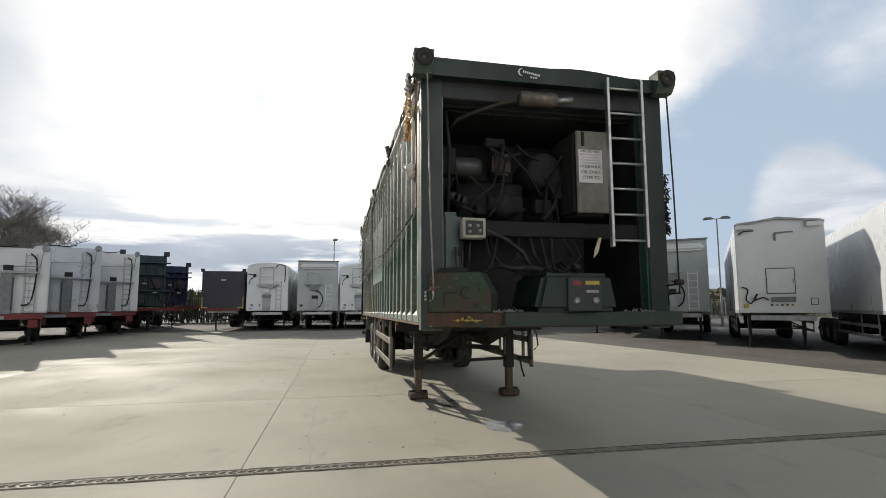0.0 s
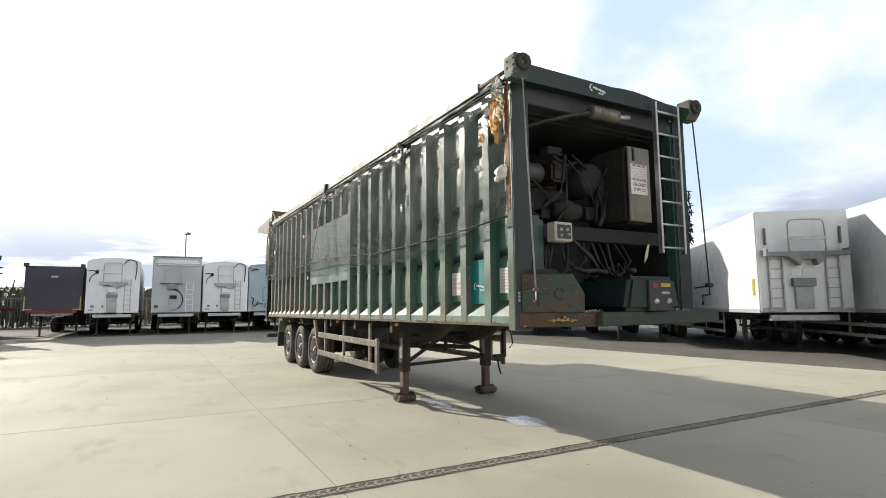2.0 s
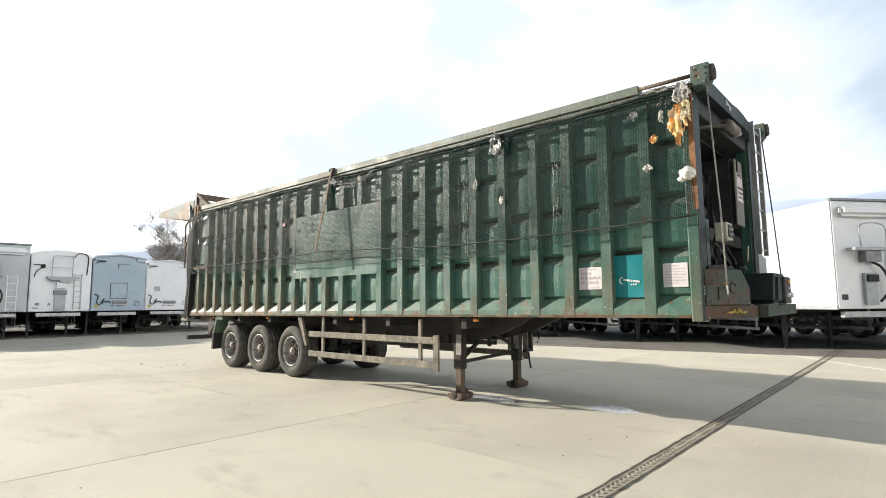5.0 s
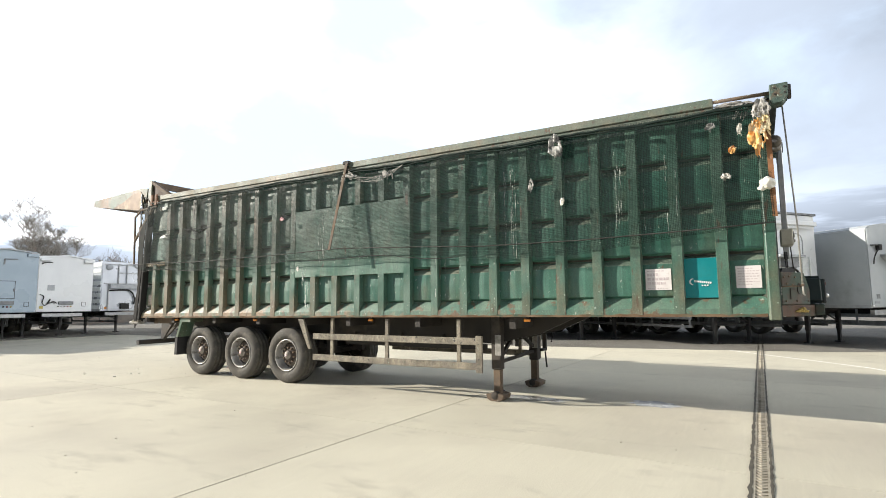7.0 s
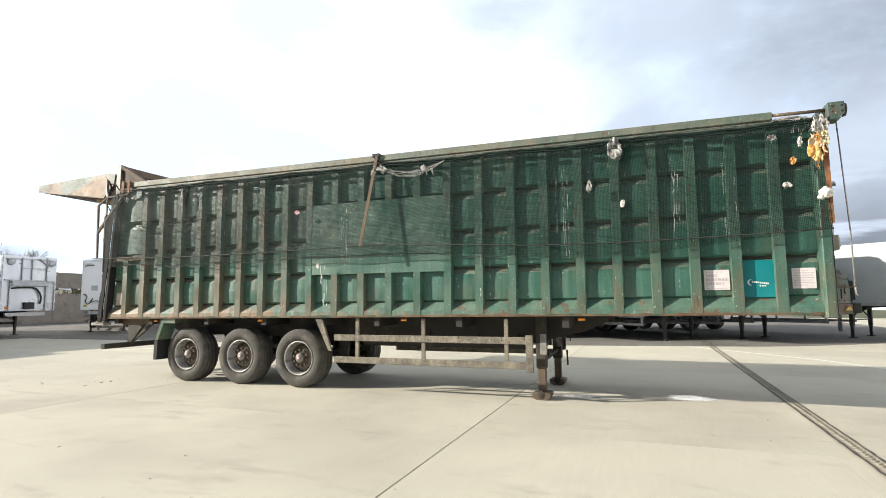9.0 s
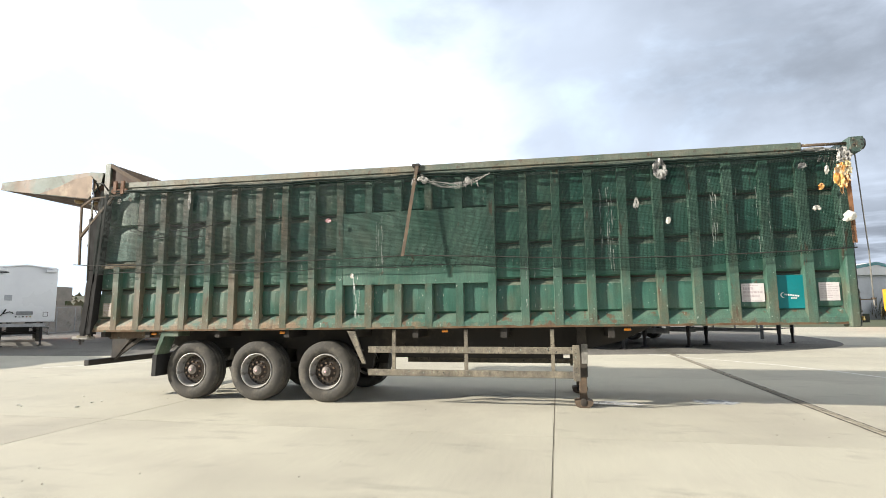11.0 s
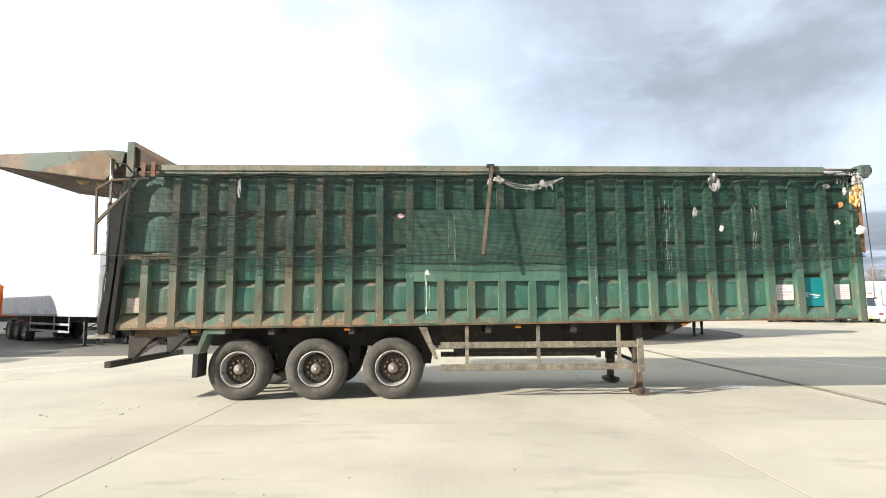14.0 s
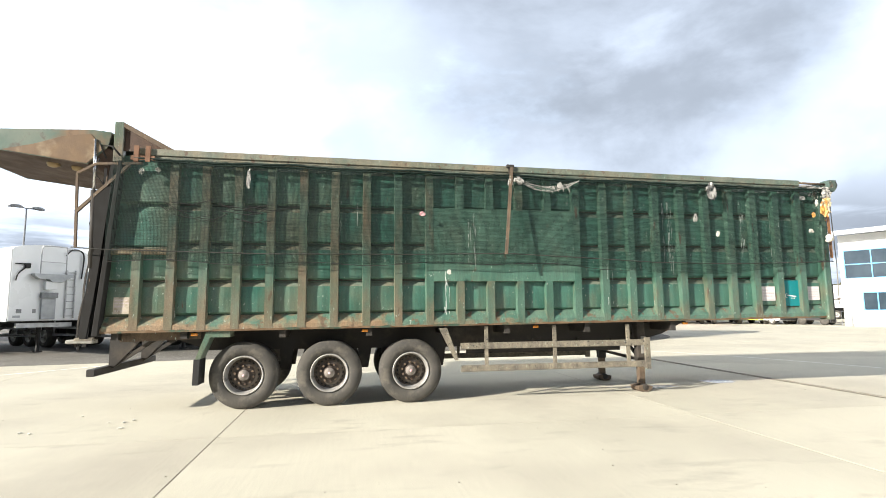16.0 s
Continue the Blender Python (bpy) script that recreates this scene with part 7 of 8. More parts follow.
        lathe(bm, [(0.0, 0.0), (-0.06, 0.0), (-0.06, 0.13), (0.0, 0.14)], 14, "y", (2.35, -0.05, top + 0.02))
        part("roller_cap", bm, TR_FIT, t)
        slab_at(t, "ram_gap", 1.0, 1.45, -0.02, 0.0, zf + 0.1, zf + 1.35, TR_LINE, 0)
        slab_at(t, "vent_plate", 1.1, 1.4, -0.36, -0.32, zf + 1.6, zf + 1.8, HOSE, 0)
        for sx in (0.6, 1.8):
            slab_at(t, "front_rib", sx, sx + 0.1, -0.05, 0.0, zf, top - 0.1, paint)
        slab_at(t, "ram_housing", 1.05, 1.4, -0.32, 0.0, zf - 0.2, zf + 1.5, TR_LINE)
        slab_at(t, "walkway", 0.3, 2.2, -0.35, 0.0, zf + 1.5, zf + 1.58, TR_FIT)
        slab_at(t, "chassis_front", 0.1, 2.4, -0.35, 0.1, zf - 0.22, zf - 0.02, TR_RED)
        ladder_at(t, 1.75, 2.1, zf, top - 0.2, TR_GALV, -0.1)
        susie(t, [(1.9, -0.1, top - 0.2), (2.1, -0.2, top - 0.6), (2.0, -0.2, zf + 0.5), (1.7, -0.15, zf + 0.3)], 0.03)
        susie(t, [(0.35, -0.05, top), (0.6, -0.1, top + 0.05), (1.1, -0.1, top + 0.02), (1.5, -0.05, top + 0.1)], 0.025)
        for k in range(6):
            for sx in (-0.05, W):
                slab_at(t, "side_rib", sx, sx + 0.05, 0.5 + 1.7 * k, 0.62 + 1.7 * k, zf, top, paint)
        slab_at(t, "sticker", 0.3, 0.55, -0.012, 0.0, zf + 0.4, zf + 0.55, TEAL, 0)
    return t


parked("dark", "dark navy trailer with yellow corner strips and red chassis", -8.35, 35.0, 0, 3.75, TR_DARK, TR_RED, 1.42)
parked("curved", "white trailer with an arched front and access ladder", -5.72, 35.0, 0, 4.30, TR_WHITE)
parked("grey", "grey trailer with a white sheet case on its front", -2.62, 34.6, 0, 4.40, TR_GREY)
parked("curved", "white trailer with an arched front and access ladder", 0.0, 35.0, 0, 4.27, TR_WHITE)
parked("door", "blue-grey trailer with a hatch in its front", 2.56, 35.0, 0, 4.22, TR_BLUE)
parked("plain", "plain white trailer with hoses on its front", 5.28, 35.6, 0, 4.12, TR_WHITE)
parked("ribbed", "silver plank-sided trailer with a pipe frame front", 8.5, 36.2, 0, 3.98, TR_SILVER)
parked("plain", "plain white trailer with hoses on its front", 12.2, 36.0, -38, 4.10, TR_WHITE)
A = -38
parked("curved", "white trailer with an arched front and long plain sides", 12.45, 26.3, A, 4.05, TR_WHITE)
parked("grey", "grey trailer with a sheet case and ladder", 12.95, 21.0, A, 4.30, TR_GREY)
parked("door", "white trailer with a hatch in its front", 12.93, 15.55, A, 4.38, TR_WHITE)
parked("ladders", "white trailer with two ladders on its front", 13.05, 10.2, A, 4.25, TR_WHITE)
parked("grey", "white trailer with a sheet case on its front", 12.9, 5.35, A, 4.35, TR_WHITE)
parked("curved", "pale grey trailer with an arched front", 14.6, 2.5, A, 4.0, TR_GREY)
parked("plain", "pale grey box trailer at the row's end", 16.3, -1.6, A, 3.75, TR_GREY)
parked("tipper", "white tipping trailer on a red chassis", -13.45, 22.3, 28, 3.80, TR_WHITE, TR_RED, 1.32, 10.5)
parked("tipper", "silver tipping trailer with a ladder on its front", -13.35, 26.6, 28, 4.28, TR_SILVER, TR_RED, 1.32, 10.5)
parked("tipper", "white tipping trailer on a red chassis", -13.1, 30.8, 28, 4.42, TR_WHITE, TR_RED, 1.32, 10.5)
parked("old", "old blue-green trailer with a cluttered ladder frame front", -13.05, 35.3, 28, 4.75, TR_GREENOLD, TR_RED, 1.6, 12.0)
parked("old", "old blue trailer with a cluttered ladder frame front", -13.0, 40.2, 28, 4.45, TR_NAVY, TR_CHASSIS, 1.7, 12.0)


# ---- distance: fence, wall, lamps, trees, building, vehicles ----
def fence(x0, y0, x1, y1, h=2.4):
    a, b = Vector((x0, y0, 0)), Vector((x1, y1, 0))
    ln = (b - a).length
    f = thing("fence", "dark steel mesh fence along the yard edge", "fence", Matrix.Translation(a), kind="structure")
    d = (b - a).normalized()
    n = int(ln / 3)
    for k in range(n + 1):
        bm = B()
        p = d * (ln * k / n)
        box(bm, p.x - 0.035, p.x + 0.035, p.y - 0.035, p.y + 0.035, -0.1, h)
        part("post", bm, TR_LINE, f)
    bm = B()
    for z in (0.08, h - 0.08):
        bar(bm, Vector((0, 0, z)), d * ln + Vector((0, 0, z)), 0.03, 0.04)
    part("rail", bm, TR_LINE, f)
    bm = B()
    k = 0.0
    nrm = Vector((-d.y, d.x, 0)) * 0.004
    while k < ln:
        p = d * k
        vs = [bm.verts.new(q) for q in (p - d * 0.012 + Vector((0, 0, 0.05)), p + d * 0.012 + Vector((0, 0, 0.05)), p + d * 0.012 + Vector((0, 0, h)), p - d * 0.012 + Vector((0, 0, h)))]
        bm.faces.new(vs)
        k += 0.16
    tagged(part("mesh_infill", bm, TR_LINE, f, "fine upright fence bars"), kind="stuff")


fence(-45, 52.0, 9, 52.0)
fence(26, 52.0, 62, 66.0)
fence(-45, 52.0, -45, -20)

bm = B()
prism(bm, [(14.0, 56.0), (38.0, 58.0), (38.0, 58.6), (14.0, 56.6)], "z", -0.1, 2.6)
lone("wall_north", bm, STONE_WALL, "grey stone boundary wall beyond the yard", "wall", kind="structure")
bm = B()
prism(bm, [(16.0, 62.0), (44.0, 65.8), (44.0, 66.8), (16.0, 63.0)], "z", 3.3, 4.9)
for k in range(4):
    box(bm, 18 + 8 * k, 19 + 8 * k, 62.4 + 1.08 * k, 63.4 + 1.08 * k, -0.1, 3.3)
lone("bridge", bm, STONE_WALL, "grey concrete bridge parapet beyond the wall", "bridge", kind="structure")


def street_lamp(x, y, h, heads, rz=0):
    t = thing("street_lamp", "tall grey steel yard lamp" + (" with twin heads" if heads == 2 else " with one head"), "lamp", pose(x, y, 0, 0, 0, rz))
    bm = B()
    tube(bm, [(0, 0, -0.1), (0, 0, 1.2), (0, 0, 1.25), (0, 0, h)], [0.09, 0.09, 0.065, 0.045], 10)
    part("pole", bm, TR_LINE, t)
    for s in ((-1, 1) if heads == 2 else (1,)):
        bm = B()
        tube(bm, [(0, 0, h - 0.05), (0.25 * s, 0, h + 0.02)], 0.03, 8)
        part("arm", bm, TR_LINE, t)
        bm = B()
        prism(bm, [(0.2 * s, h - 0.02), (0.35 * s, h + 0.13), (0.75 * s, h + 0.13), (0.95 * s, h + 0.0), (0.9 * s, h - 0.06)], "y", -0.16, 0.16)
        bevel(bm, 0.03, 2)
        part("head", bm, TR_LINE, t)


street_lamp(27.39, 34.16, 7.94, 2, -40)
street_lamp(23.1, -1.0, 7.2, 2, -25)
street_lamp(-0.5, 46.7, 7.2, 1, -80)


def bare_tree(x, y, h, seed, spread=1.0, deep=5):
    rr = random.Random(seed)
    t = thing("bare_tree", "leafless winter tree with a spreading twiggy crown", "tree", Matrix.Translation((x, y, -0.06)), "bare trees beyond the yard")
    limbs, twigs = B(), B()

    def grow(p, d, ln, r, depth):
        n = 4 if depth < 3 else (3 if depth < 5 else 2)
        pts, rs = [p.copy()], [r]
        for k in range(n):
            d = (d + Vector((rr.uniform(-1, 1), rr.uniform(-1, 1), rr.uniform(-0.25, 0.5))) * 0.22).normalized()
            p = p + d * ln / n
            pts.append(p.copy())
            rs.append(r * (1 - 0.45 * (k + 1) / n))
        tube(limbs if depth < 3 else twigs, pts, rs, 7 if depth < 2 else (5 if depth < 3 else 3), depth < 3)
        if depth >= deep:
            return
        kids = 5 if depth == 0 else 4
        for k in range(kids):
            f = rr.uniform(0.45, 1.0)
            i = min(n, max(1, round(f * n)))
            a = rr.uniform(0, math.tau)
            side_d = Vector((math.cos(a), math.sin(a), rr.uniform(0.1, 0.7))) * spread
            grow(pts[i], (d * 0.75 + side_d * 0.8).normalized(), ln * rr.uniform(0.58, 0.76), max(0.016, rs[i] * 0.60), depth + 1)

    grow(Vector((0, 0, 0)), Vector((0, 0, 1)), h * 0.34, h * 0.020, 0)
    part("trunk", limbs, BARK, t)
    part("crown", twigs, BARK, t)


bare_tree(-35, 68, 21.0, 3, 1.15, 6)
bare_tree(-43, 66, 19.0, 8, 1.1, 6)
bare_tree(-39.0, 69, 20.0, 21, 1.2, 6)
bare_tree(78, -47, 10.0, 23)
bare_tree(21.5, 74, 15.5, 5, 1.15, 6)
bare_tree(28.5, 72, 11.5, 6)
bare_tree(8.0, 90, 9.5, 7)
bare_tree(0.0, 92, 9.0, 9)
bare_tree(62, -46, 9.0, 11)


def scrub(name, pts, h, wdt, seed, label, dens=14):
    """A hedge of many short crossing twig blades along a line, with an uneven top."""
    rr = random.Random(seed)
    bm = B()
    for (x0, y0), (x1, y1) in zip(pts, pts[1:]):
        ln = math.hypot(x1 - x0, y1 - y0)
        for k in range(int(ln * dens)):
            f = rr.random()
            b = Vector((x0 + (x1 - x0) * f + rr.uniform(-wdt, wdt), y0 + (y1 - y0) * f + rr.uniform(-wdt, wdt), -0.06))
            hh = h * (0.55 + 0.45 * noise.noise(Vector((b.x * 0.12, b.y * 0.12, seed)))) * rr.uniform(0.6, 1.15)
            b.z += rr.uniform(0, hh * 0.5)
            a = rr.uniform(0, math.tau)
            u = Vector((math.cos(a), math.sin(a), 0)) * rr.uniform(0.03, 0.12)
            tip = b + Vector((rr.uniform(-0.5, 0.5), rr.uniform(-0.5, 0.5), hh * rr.uniform(0.5, 1.0)))
            vs = [bm.verts.new(q) for q in (b - u, b + u, tip + u * 0.5, tip - u * 0.3)]
            bm.faces.new(vs)
    return lone(name, bm, BRUSH, label, "hedge", kind="stuff")


scrub("scrub_hedge", [(-48, 56), (-20, 55), (6, 57), (12, 60), (26, 62), (50, 68), (75, 72)], 3.6, 1.6, 4, "brown leafless scrub behind the fence", 60)
scrub("scrub_hedge", [(30, -48), (60, -44), (95, -30), (110, 0)], 3.8, 2.5, 5, "brown leafless scrub beyond the yard", 60)

# low wooded hills all round
bm = B()
prev = None
N = 220
rings = []
for rad, zz in ((150, -0.5), (230, 0.55), (380, 1.0), (420, -0.5)):
    ring = []
    for k in range(N):
        a = k * math.tau / N
        n1 = noise.noise(Vector((math.cos(a) * 2.2, math.sin(a) * 2.2, rad * 0.01)))
        n2 = noise.noise(Vector((math.cos(a) * 14, math.sin(a) * 14, rad * 0.02)))
        hh = (9.0 + 7.0 * n1 + 2.0 * n2) * rad / 300
        ring.append(bm.verts.new((rad * math.cos(a), 15 + rad * math.sin(a), -0.5 if zz < 0 else hh * zz)))
    rings.append(ring)
for a, b in zip(rings, rings[1:]):
    for k in range(N):
        bm.faces.new((a[k], a[(k + 1) % N], b[(k + 1) % N], b[k]))
lone("backdrop", bm, BRUSH, "low brown wooded hills in the distance", "hills", kind="structure")
rd = random.Random(77)
bm = B()
for k in range(9000):
    a = rd.uniform(0, math.tau)
    rad = rd.uniform(190, 385)
    n1 = noise.noise(Vector((math.cos(a) * 2.2, math.sin(a) * 2.2, 3.8)))
    z0 = (9.0 + 7.0 * n1) * rad / 300 * np.interp(rad, [150, 230, 380], [0, 0.55, 1.0]) - 1.0
    c = Vector((rad * math.cos(a), 15 + rad * math.sin(a), z0))
    s = rd.uniform(1.0, 2.6)
    t = Vector((-math.sin(a), math.cos(a), 0))
    vs = [bm.verts.new(q) for q in (c - t * s * 0.7, c + t * s * 0.7, c + t * s * 0.5 + Vector((0, 0, s * 1.0)), c + Vector((0, 0, s * rd.uniform(1.2, 1.9))), c - t * s * 0.6 + Vector((0, 0, s * 0.9)))]
    bm.faces.new(vs)
lone("far_woods", bm, BRUSH, "far bare woods on the hills", "woods", kind="stuff")

# lattice mast far off
mast = thing("radio_mast", "thin grey lattice radio mast far beyond the yard", "mast", Matrix.Translation((103, 111, -0.06)))
bm = B()
for dx, dy in ((-0.6, -0.6), (0.6, -0.6), (0.0, 0.6)):
    tube(bm, [(dx, dy, 0), (dx * 0.5, dy * 0.5, 17.6)], 0.07, 5)
for k in range(14):
    z, w = 1.2 * k, 0.6 * (1 - 0.5 * k / 14.7)
    bar(bm, (-w, -w, z), (w, -w, z + 1.2), 0.05, 0.06)
    bar(bm, (w, -w, z), (0, w, z + 1.2), 0.05, 0.06)
part("lattice", bm, TR_LINE, mast)
bm = B()
box(bm, -0.8, 0.8, -0.5, 0.5, 15.0, 16.4)
box(bm, -1.6, 1.6, -0.1, 0.1, 17.3, 17.5)
part("antenna", bm, TR_FIT, mast)

# office building
corner = Vector((26.45, -22.65))
ang = math.degrees(math.atan2(-0.41, -0.91))
bld = thing("office_building", "white two-storey office with sky-blue window frames", "building", pose(corner.x, corner.y, 0, 0, 0, ang), kind="")
# local x runs along the facade, local y out of it is negative of depth
L, D, H1 = 30.0, 14.0, 6.9
OPEN = [(1.25, 4.85, 1.15, 2.55), (7.2, 10.8, 1.15, 2.55), (12.8, 16.4, 1.15, 2.55), (18.4, 22.0, 1.15, 2.55)]
UP = (0.25, 24.0, 3.55, 5.75)


def wall_piece(x0, x1, z0, z1):
    bm = B()
    box(bm, x0, x1, 0.0, 0.3, z0, z1)
    part("wall", bm, RENDER_WHITE, bld)


wall_piece(0, L, -0.1, 1.15)
wall_piece(0, L, 2.55, 3.55)
wall_piece(0, L, 5.75, H1)
xs = 0.0
for (x0, x1, z0, z1) in OPEN:
    wall_piece(xs, x0, 1.15, 2.55)
    xs = x1
wall_piece(xs, L, 1.15, 2.55)
wall_piece(0, UP[0], 3.55, 5.75)
wall_piece(UP[1], L, 3.55, 5.75)
bm = B()
box(bm, 0.0, 0.3, 0.3, D, -0.1, H1)
part("end_wall", bm, RENDER_WHITE, bld)
bm = B()
box(bm, L - 0.3, L, 0.3, D, -0.1, H1)
part("end_wall", bm, RENDER_WHITE, bld)
bm = B()
box(bm, 0.3, L - 0.3, D - 0.3, D, -0.1, H1)
part("back_wall", bm, RENDER_WHITE, bld)
bm = B()
box(bm, 0.3, L - 0.3, 0.3, D - 0.3, 3.0, 3.2)
part("upper_floor", bm, RENDER_WHITE, bld)
bm = B()
prism(bm, [(-1.2, H1 - 0.05), (D + 0.6, H1 + 1.6), (D + 0.6, H1 + 1.9), (-1.2, H1 + 0.3)], "x", -1.7, L + 0.6)
part("roof", bm, ROOF_GREY, bld, "pale grey oversailing metal roof")


def window(x0, x1, z0, z1, cols, rows):
    bm = B()
    fw = 0.07
    box(bm, x0, x1, 0.03, 0.15, z0, z0 + fw)
    box(bm, x0, x1, 0.03, 0.15, z1 - fw, z1)
    for k in range(cols + 1):
        x = x0 + (x1 - x0 - fw) * k / cols
        box(bm, x, x + fw, 0.03, 0.15, z0 + fw, z1 - fw)
    for k in range(1, rows):
        z = z0 + (z1 - z0) * k / rows
        box(bm, x0, x1, 0.035, 0.145, z - fw / 2, z + fw / 2)
    wf = part("window_frame", bm, BLUE_FRAME, bld)
    for i in range(cols):
        for j in range(rows):
            bm = B()
            box(bm, x0 + (x1 - x0) * i / cols + 0.02, x0 + (x1 - x0) * (i + 1) / cols - 0.02, 0.08, 0.10, z0 + (z1 - z0) * j / rows + 0.02, z0 + (z1 - z0) * (j + 1) / rows - 0.02)
            part("pane", bm, GLASS_DARK, wf)


for o in OPEN:
    window(*o, 4, 1)
window(*UP, 14, 2)
bm = B()
lathe(bm, [(0.0, 0.0), (-0.12, 0.0), (-0.12, 0.22), (0.0, 0.22)], 16, "y", (4.2, 0.0, 6.2))
part("alarm_box", bm, RED_STICK, bld)
bm = B()
tube(bm, [(-0.15, -0.1, 0), (-0.15, -0.1, 1.1), (0.5, -0.1, 1.1), (0.5, -0.1, 0)], 0.04, 8)
part("hand_rail", bm, TR_FIT, bld)


def van(x, y, rz):
    t = thing("service_van", "white service van with yellow and lime side stripe", "van", pose(x, y, 0, 0, 0, rz))
    bm = B()
    prism(bm, [(-2.7, 0.36), (2.75, 0.34), (2.85, 0.75), (2.75, 1.05), (2.0, 1.25), (1.35, 2.05), (0.9, 2.2), (-2.55, 2.2), (-2.7, 2.0)], "y", -0.95, 0.95)
    bevel(bm, 0.07, 2)
    part("body", bm, TR_WHITE, t)
    for s in (-1, 1):
        bm = B()
        box(bm, -2.55, 1.1, 0.952 * s - 0.004, 0.952 * s + 0.004, 0.37, 0.60)
        part("side_stripe", bm, VAN_YELLOW, t)
        for k in range(7):
            bm = B()
            prism(bm, [(-2.4 + 0.5 * k, 0.40), (-2.2 + 0.5 * k, 0.40), (-2.05 + 0.5 * k, 0.57), (-2.25 + 0.5 * k, 0.57)], "y", 0.957 * s - 0.003, 0.957 * s + 0.003)
            part("stripe_block", bm, LINE_PAINT, t)
        bm = B()
        prism(bm, [(0.75, 1.3), (1.75, 1.3), (1.25, 1.95), (0.75, 1.95)], "y", 0.953 * s - 0.005, 0.953 * s + 0.005)
        part("side_window", bm, GLASS_DARK, t)
        for wx in (-1.75, 1.85):
            w = new("wheel")
            w.parent = t
            w.location = (wx, 0.80 * s, 0.34)
            bm = B()
            lathe(bm, [(0.10, 0.20), (0.13, 0.24), (0.12, 0.32), (0.08, 0.34), (-0.08, 0.34), (-0.11, 0.30), (-0.10, 0.20)], 24, "y")
            part("tyre", bm, TYRE, w)
            bm = B()
            lathe(bm, [(0.10 * s, 0.20), (0.07 * s, 0.16), (0.09 * s, 0.06), (0.09 * s, 0.0)], 16, "y")
            part("rim", bm, RIM, w)
        bm = B()
        box(bm, 2.6, 2.83, 0.55 * s - 0.18, 0.55 * s + 0.18, 0.78, 0.98)
        bevel(bm, 0.03)
        part("headlight", bm, GLASS_DARK, t)
    bm = B()
    prism(bm, [(2.02, 1.27), (1.40, 2.02), (1.42, 2.06), (2.06, 1.28)], "y", -0.82, 0.82)
    part("windscreen", bm, GLASS_DARK, t)
    bm = B()
    prism(bm, [(2.5, 0.36), (2.9, 0.38), (2.92, 0.62), (2.6, 0.66)], "y", -0.93, 0.93)
    bevel(bm, 0.03)
    part("bumper", bm, TR_CHASSIS, t)
    bm = B()
    box(bm, 0.6, 0.9, -0.6, 0.6, 2.2, 2.32)
    part("light_bar", bm, AMBER, t)


van(33.2, -21.2, 187)

fk = thing("forklift", "dark forklift truck with a tall mast", "forklift", pose(29.4, -23.2, 0, 0, 0, 200))
bm = B()
prism(bm, [(-1.4, 0.35), (0.9, 0.35), (0.9, 0.95), (0.4, 1.05), (-0.2, 1.15), (-1.4, 1.15)], "y", -0.6, 0.6)
bevel(bm, 0.04)
part("body", bm, TR_CHASSIS, fk)
for s in (-1, 1):
    bm = B()
    box(bm, 1.0, 1.15, 0.35 * s - 0.06, 0.35 * s + 0.06, 0.2, 3.3)
    part("mast_rail", bm, TR_CHASSIS, fk)
    bm = B()
    box(bm, -0.7, 0.5, 0.5 * s - 0.03, 0.5 * s + 0.03, 1.95, 2.05)
    bar(bm, (0.5, 0.5 * s, 1.0), (0.4, 0.5 * s, 2.0), 0.06, 0.06)
    bar(bm, (-0.8, 0.5 * s, 1.1), (-0.7, 0.5 * s, 2.0), 0.06, 0.06)
    part("cab_guard", bm, TR_CHASSIS, fk)
    for wx in (-0.9, 0.75):
        bm = B()
        lathe(bm, [(-0.12, 0.0), (-0.12, 0.28), (-0.08, 0.33), (0.08, 0.33), (0.12, 0.28), (0.12, 0.0)], 18, "y", (wx, 0.55 * s, 0.33))
        part("wheel", bm, TYRE, fk)
    bm = B()
    box(bm, 1.15, 2.2, 0.3 * s - 0.06, 0.3 * s + 0.06, 0.2, 0.25)
    part("fork", bm, STEEL_DARK, fk)


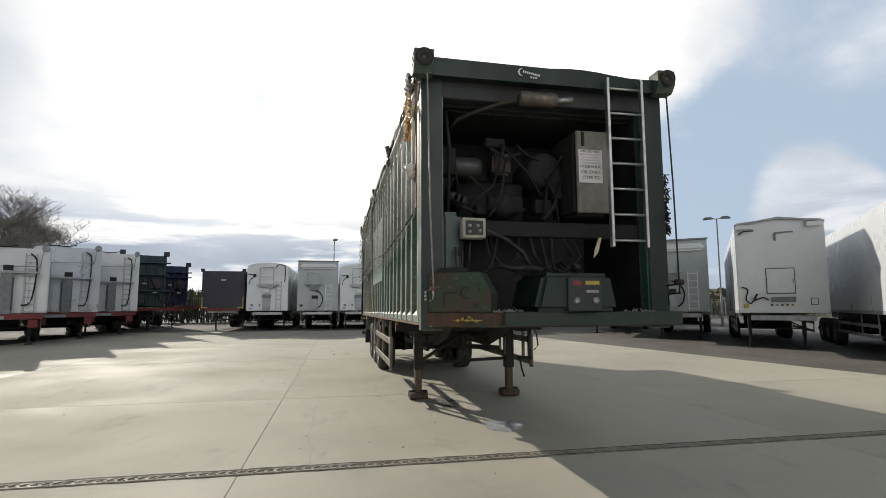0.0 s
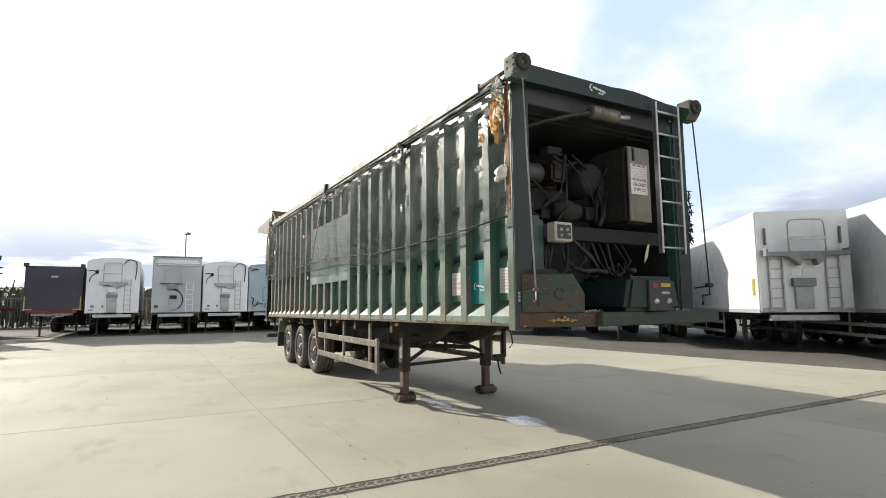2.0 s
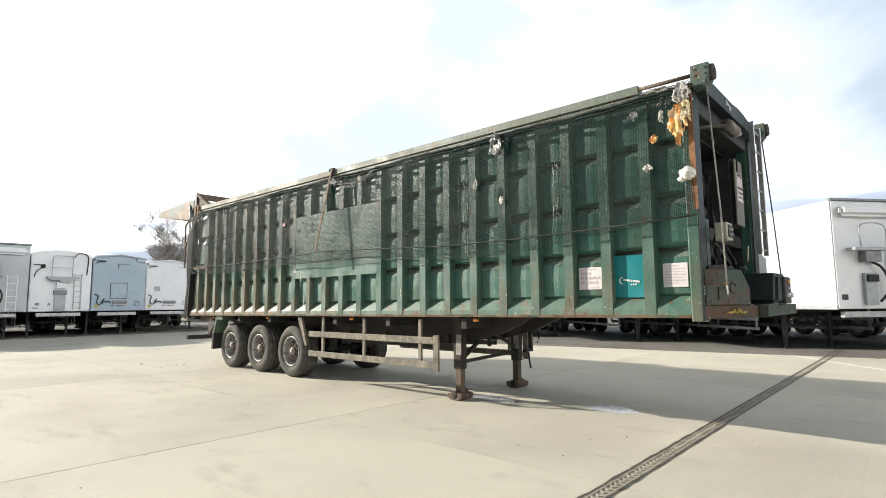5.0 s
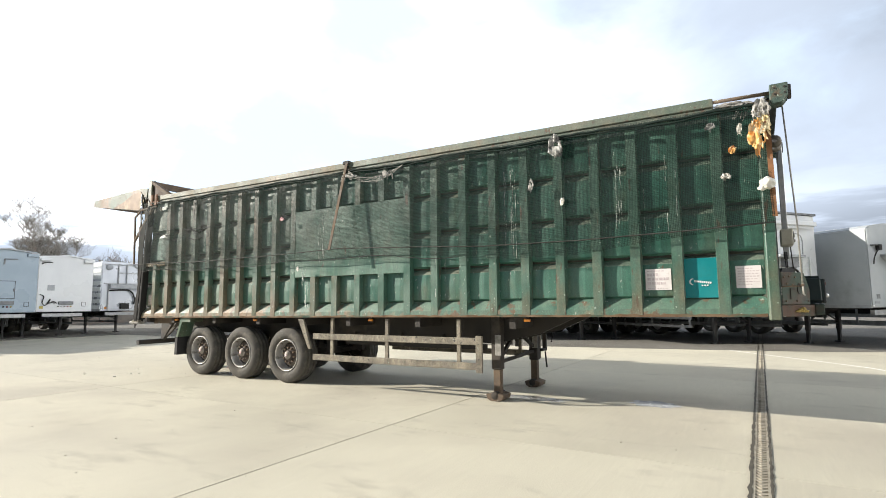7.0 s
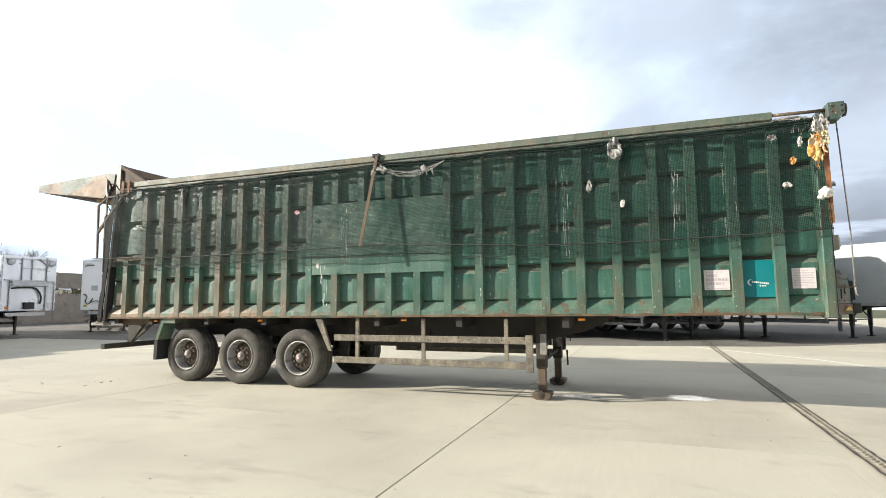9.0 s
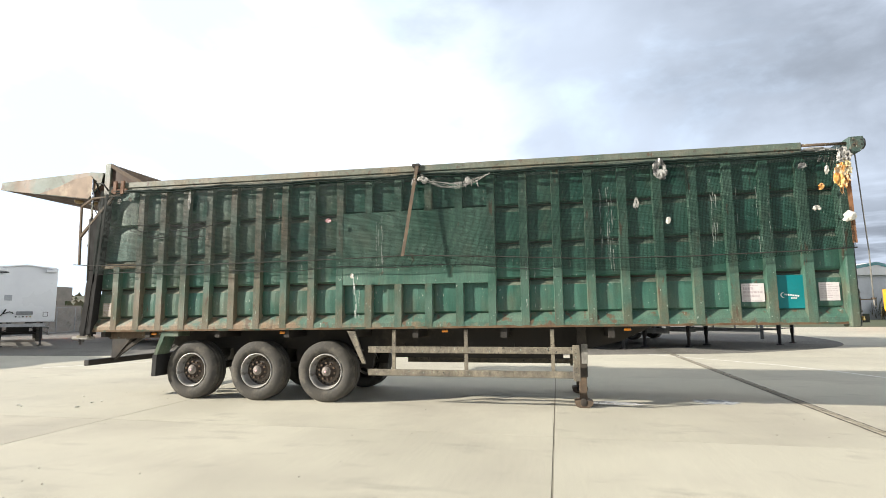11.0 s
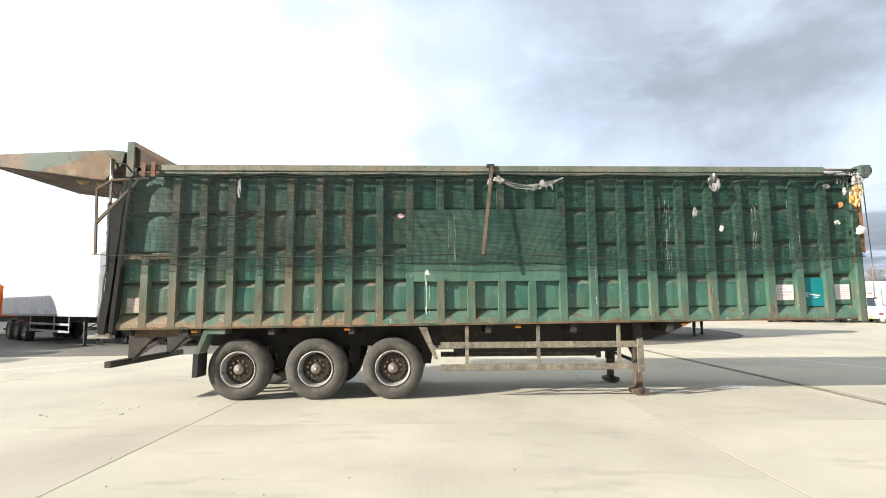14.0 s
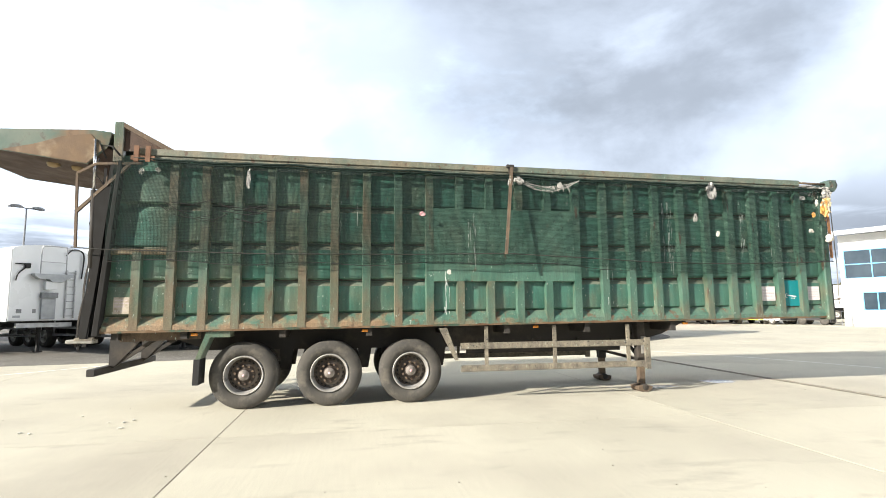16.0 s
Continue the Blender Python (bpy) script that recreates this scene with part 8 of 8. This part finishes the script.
def tipper_lorry(x, y, rz, label, paint=ORANGE):
    t = thing("tipper_lorry", label, "lorry", pose(x, y, 0, 0, 0, rz))
    bm = B()
    prism(bm, [(-1.1, 1.15), (1.1, 1.15), (1.22, 1.5), (1.22, 3.0), (-1.22, 3.0), (-1.22, 1.5)], "y", 0.0, 6.0)
    bevel(bm, 0.03)
    part("tipper_body", bm, paint, t)
    for sx in (-0.9, -0.3, 0.3, 0.9):
        bm = B()
        box(bm, sx - 0.06, sx + 0.06, -0.07, 0.0, 1.25, 2.6)
        part("tail_rib", bm, paint, t)
    for k in range(4):
        bm = B()
        for s in (-1.26, 1.22):
            box(bm, s, s + 0.04, 0.6 + 1.5 * k, 0.75 + 1.5 * k, 1.5, 3.0)
        part("side_rib", bm, paint, t)
    bm = B()
    box(bm, -0.45, 0.45, 0.0, 8.3, 0.75, 1.1)
    part("chassis", bm, TR_CHASSIS, t)
    bm = B()
    prism(bm, [(6.3, 0.7), (8.4, 0.7), (8.45, 1.6), (8.2, 2.8), (6.3, 2.9)], "x", -1.2, 1.2)
    bevel(bm, 0.05)
    part("cab", bm, paint, t)
    bm = B()
    box(bm, -1.15, 1.15, -0.15, 0.0, 0.6, 0.85)
    part("rear_bumper", bm, LOGO_WHITE, t)
    for s in (-1, 1):
        for wy in (1.4, 2.7, 7.2):
            road_wheel(t, 1.2 * s, wy, -s)
        bm = B()
        box(bm, 0.95 * s - 0.14, 0.95 * s + 0.14, -0.17, -0.15, 0.65, 0.8)
        part("tail_lamp", bm, RED_STICK, t)


tipper_lorry(23.2, 38.5, -50, "orange tipper lorry standing beyond the trailers")
tipper_lorry(34.6, -15.3, -122, "orange tipper lorry standing across the yard")
tipper_lorry(38.6, -16.2, -122, "amber yellow tipper lorry standing across the yard", mat("amber_lorry_paint", (0.80, 0.34, 0.02), (0.72, 0.29, 0.02), 1.0, 0.4))
tipper_lorry(33.1, -17.9, -122, "black tipper lorry standing across the yard", TR_CHASSIS)
tipper_lorry(30.8, -21.3, -120, "pale grey tipper lorry standing across the yard", TR_GREY)
parked("plain", "white box trailer standing far across the yard", 44.9, -39.0, -44, 3.9, TR_WHITE)
parked("plain", "white box trailer standing far across the yard", 35.4, -48.8, -44, 3.9, TR_WHITE)
copy_thing(mast, Matrix.Translation((128, -82, -0.06)))

# warehouse beyond the yard
shed = thing("warehouse", "pale grey warehouse with a teal roof edge", "building", pose(78.3, -34.7, 0, 0, 0, -60))
bm = B()
box(bm, -9.0, 9.0, 0.0, 16.0, -0.1, 6.2)
part("wall", bm, ROOF_GREY, shed)
bm = B()
prism(bm, [(-9.6, 6.2), (9.6, 6.2), (9.6, 6.6), (0.0, 8.0), (-9.6, 6.6)], "y", -0.5, 16.5)
part("roof", bm, RENDER_WHITE, shed)
bm = B()
prism(bm, [(-9.7, 6.2), (-9.7, 6.65), (0.0, 8.1), (9.7, 6.65), (9.7, 6.2), (0.0, 7.65)], "y", -0.56, -0.5)
part("roof_edge", bm, TEAL, shed)
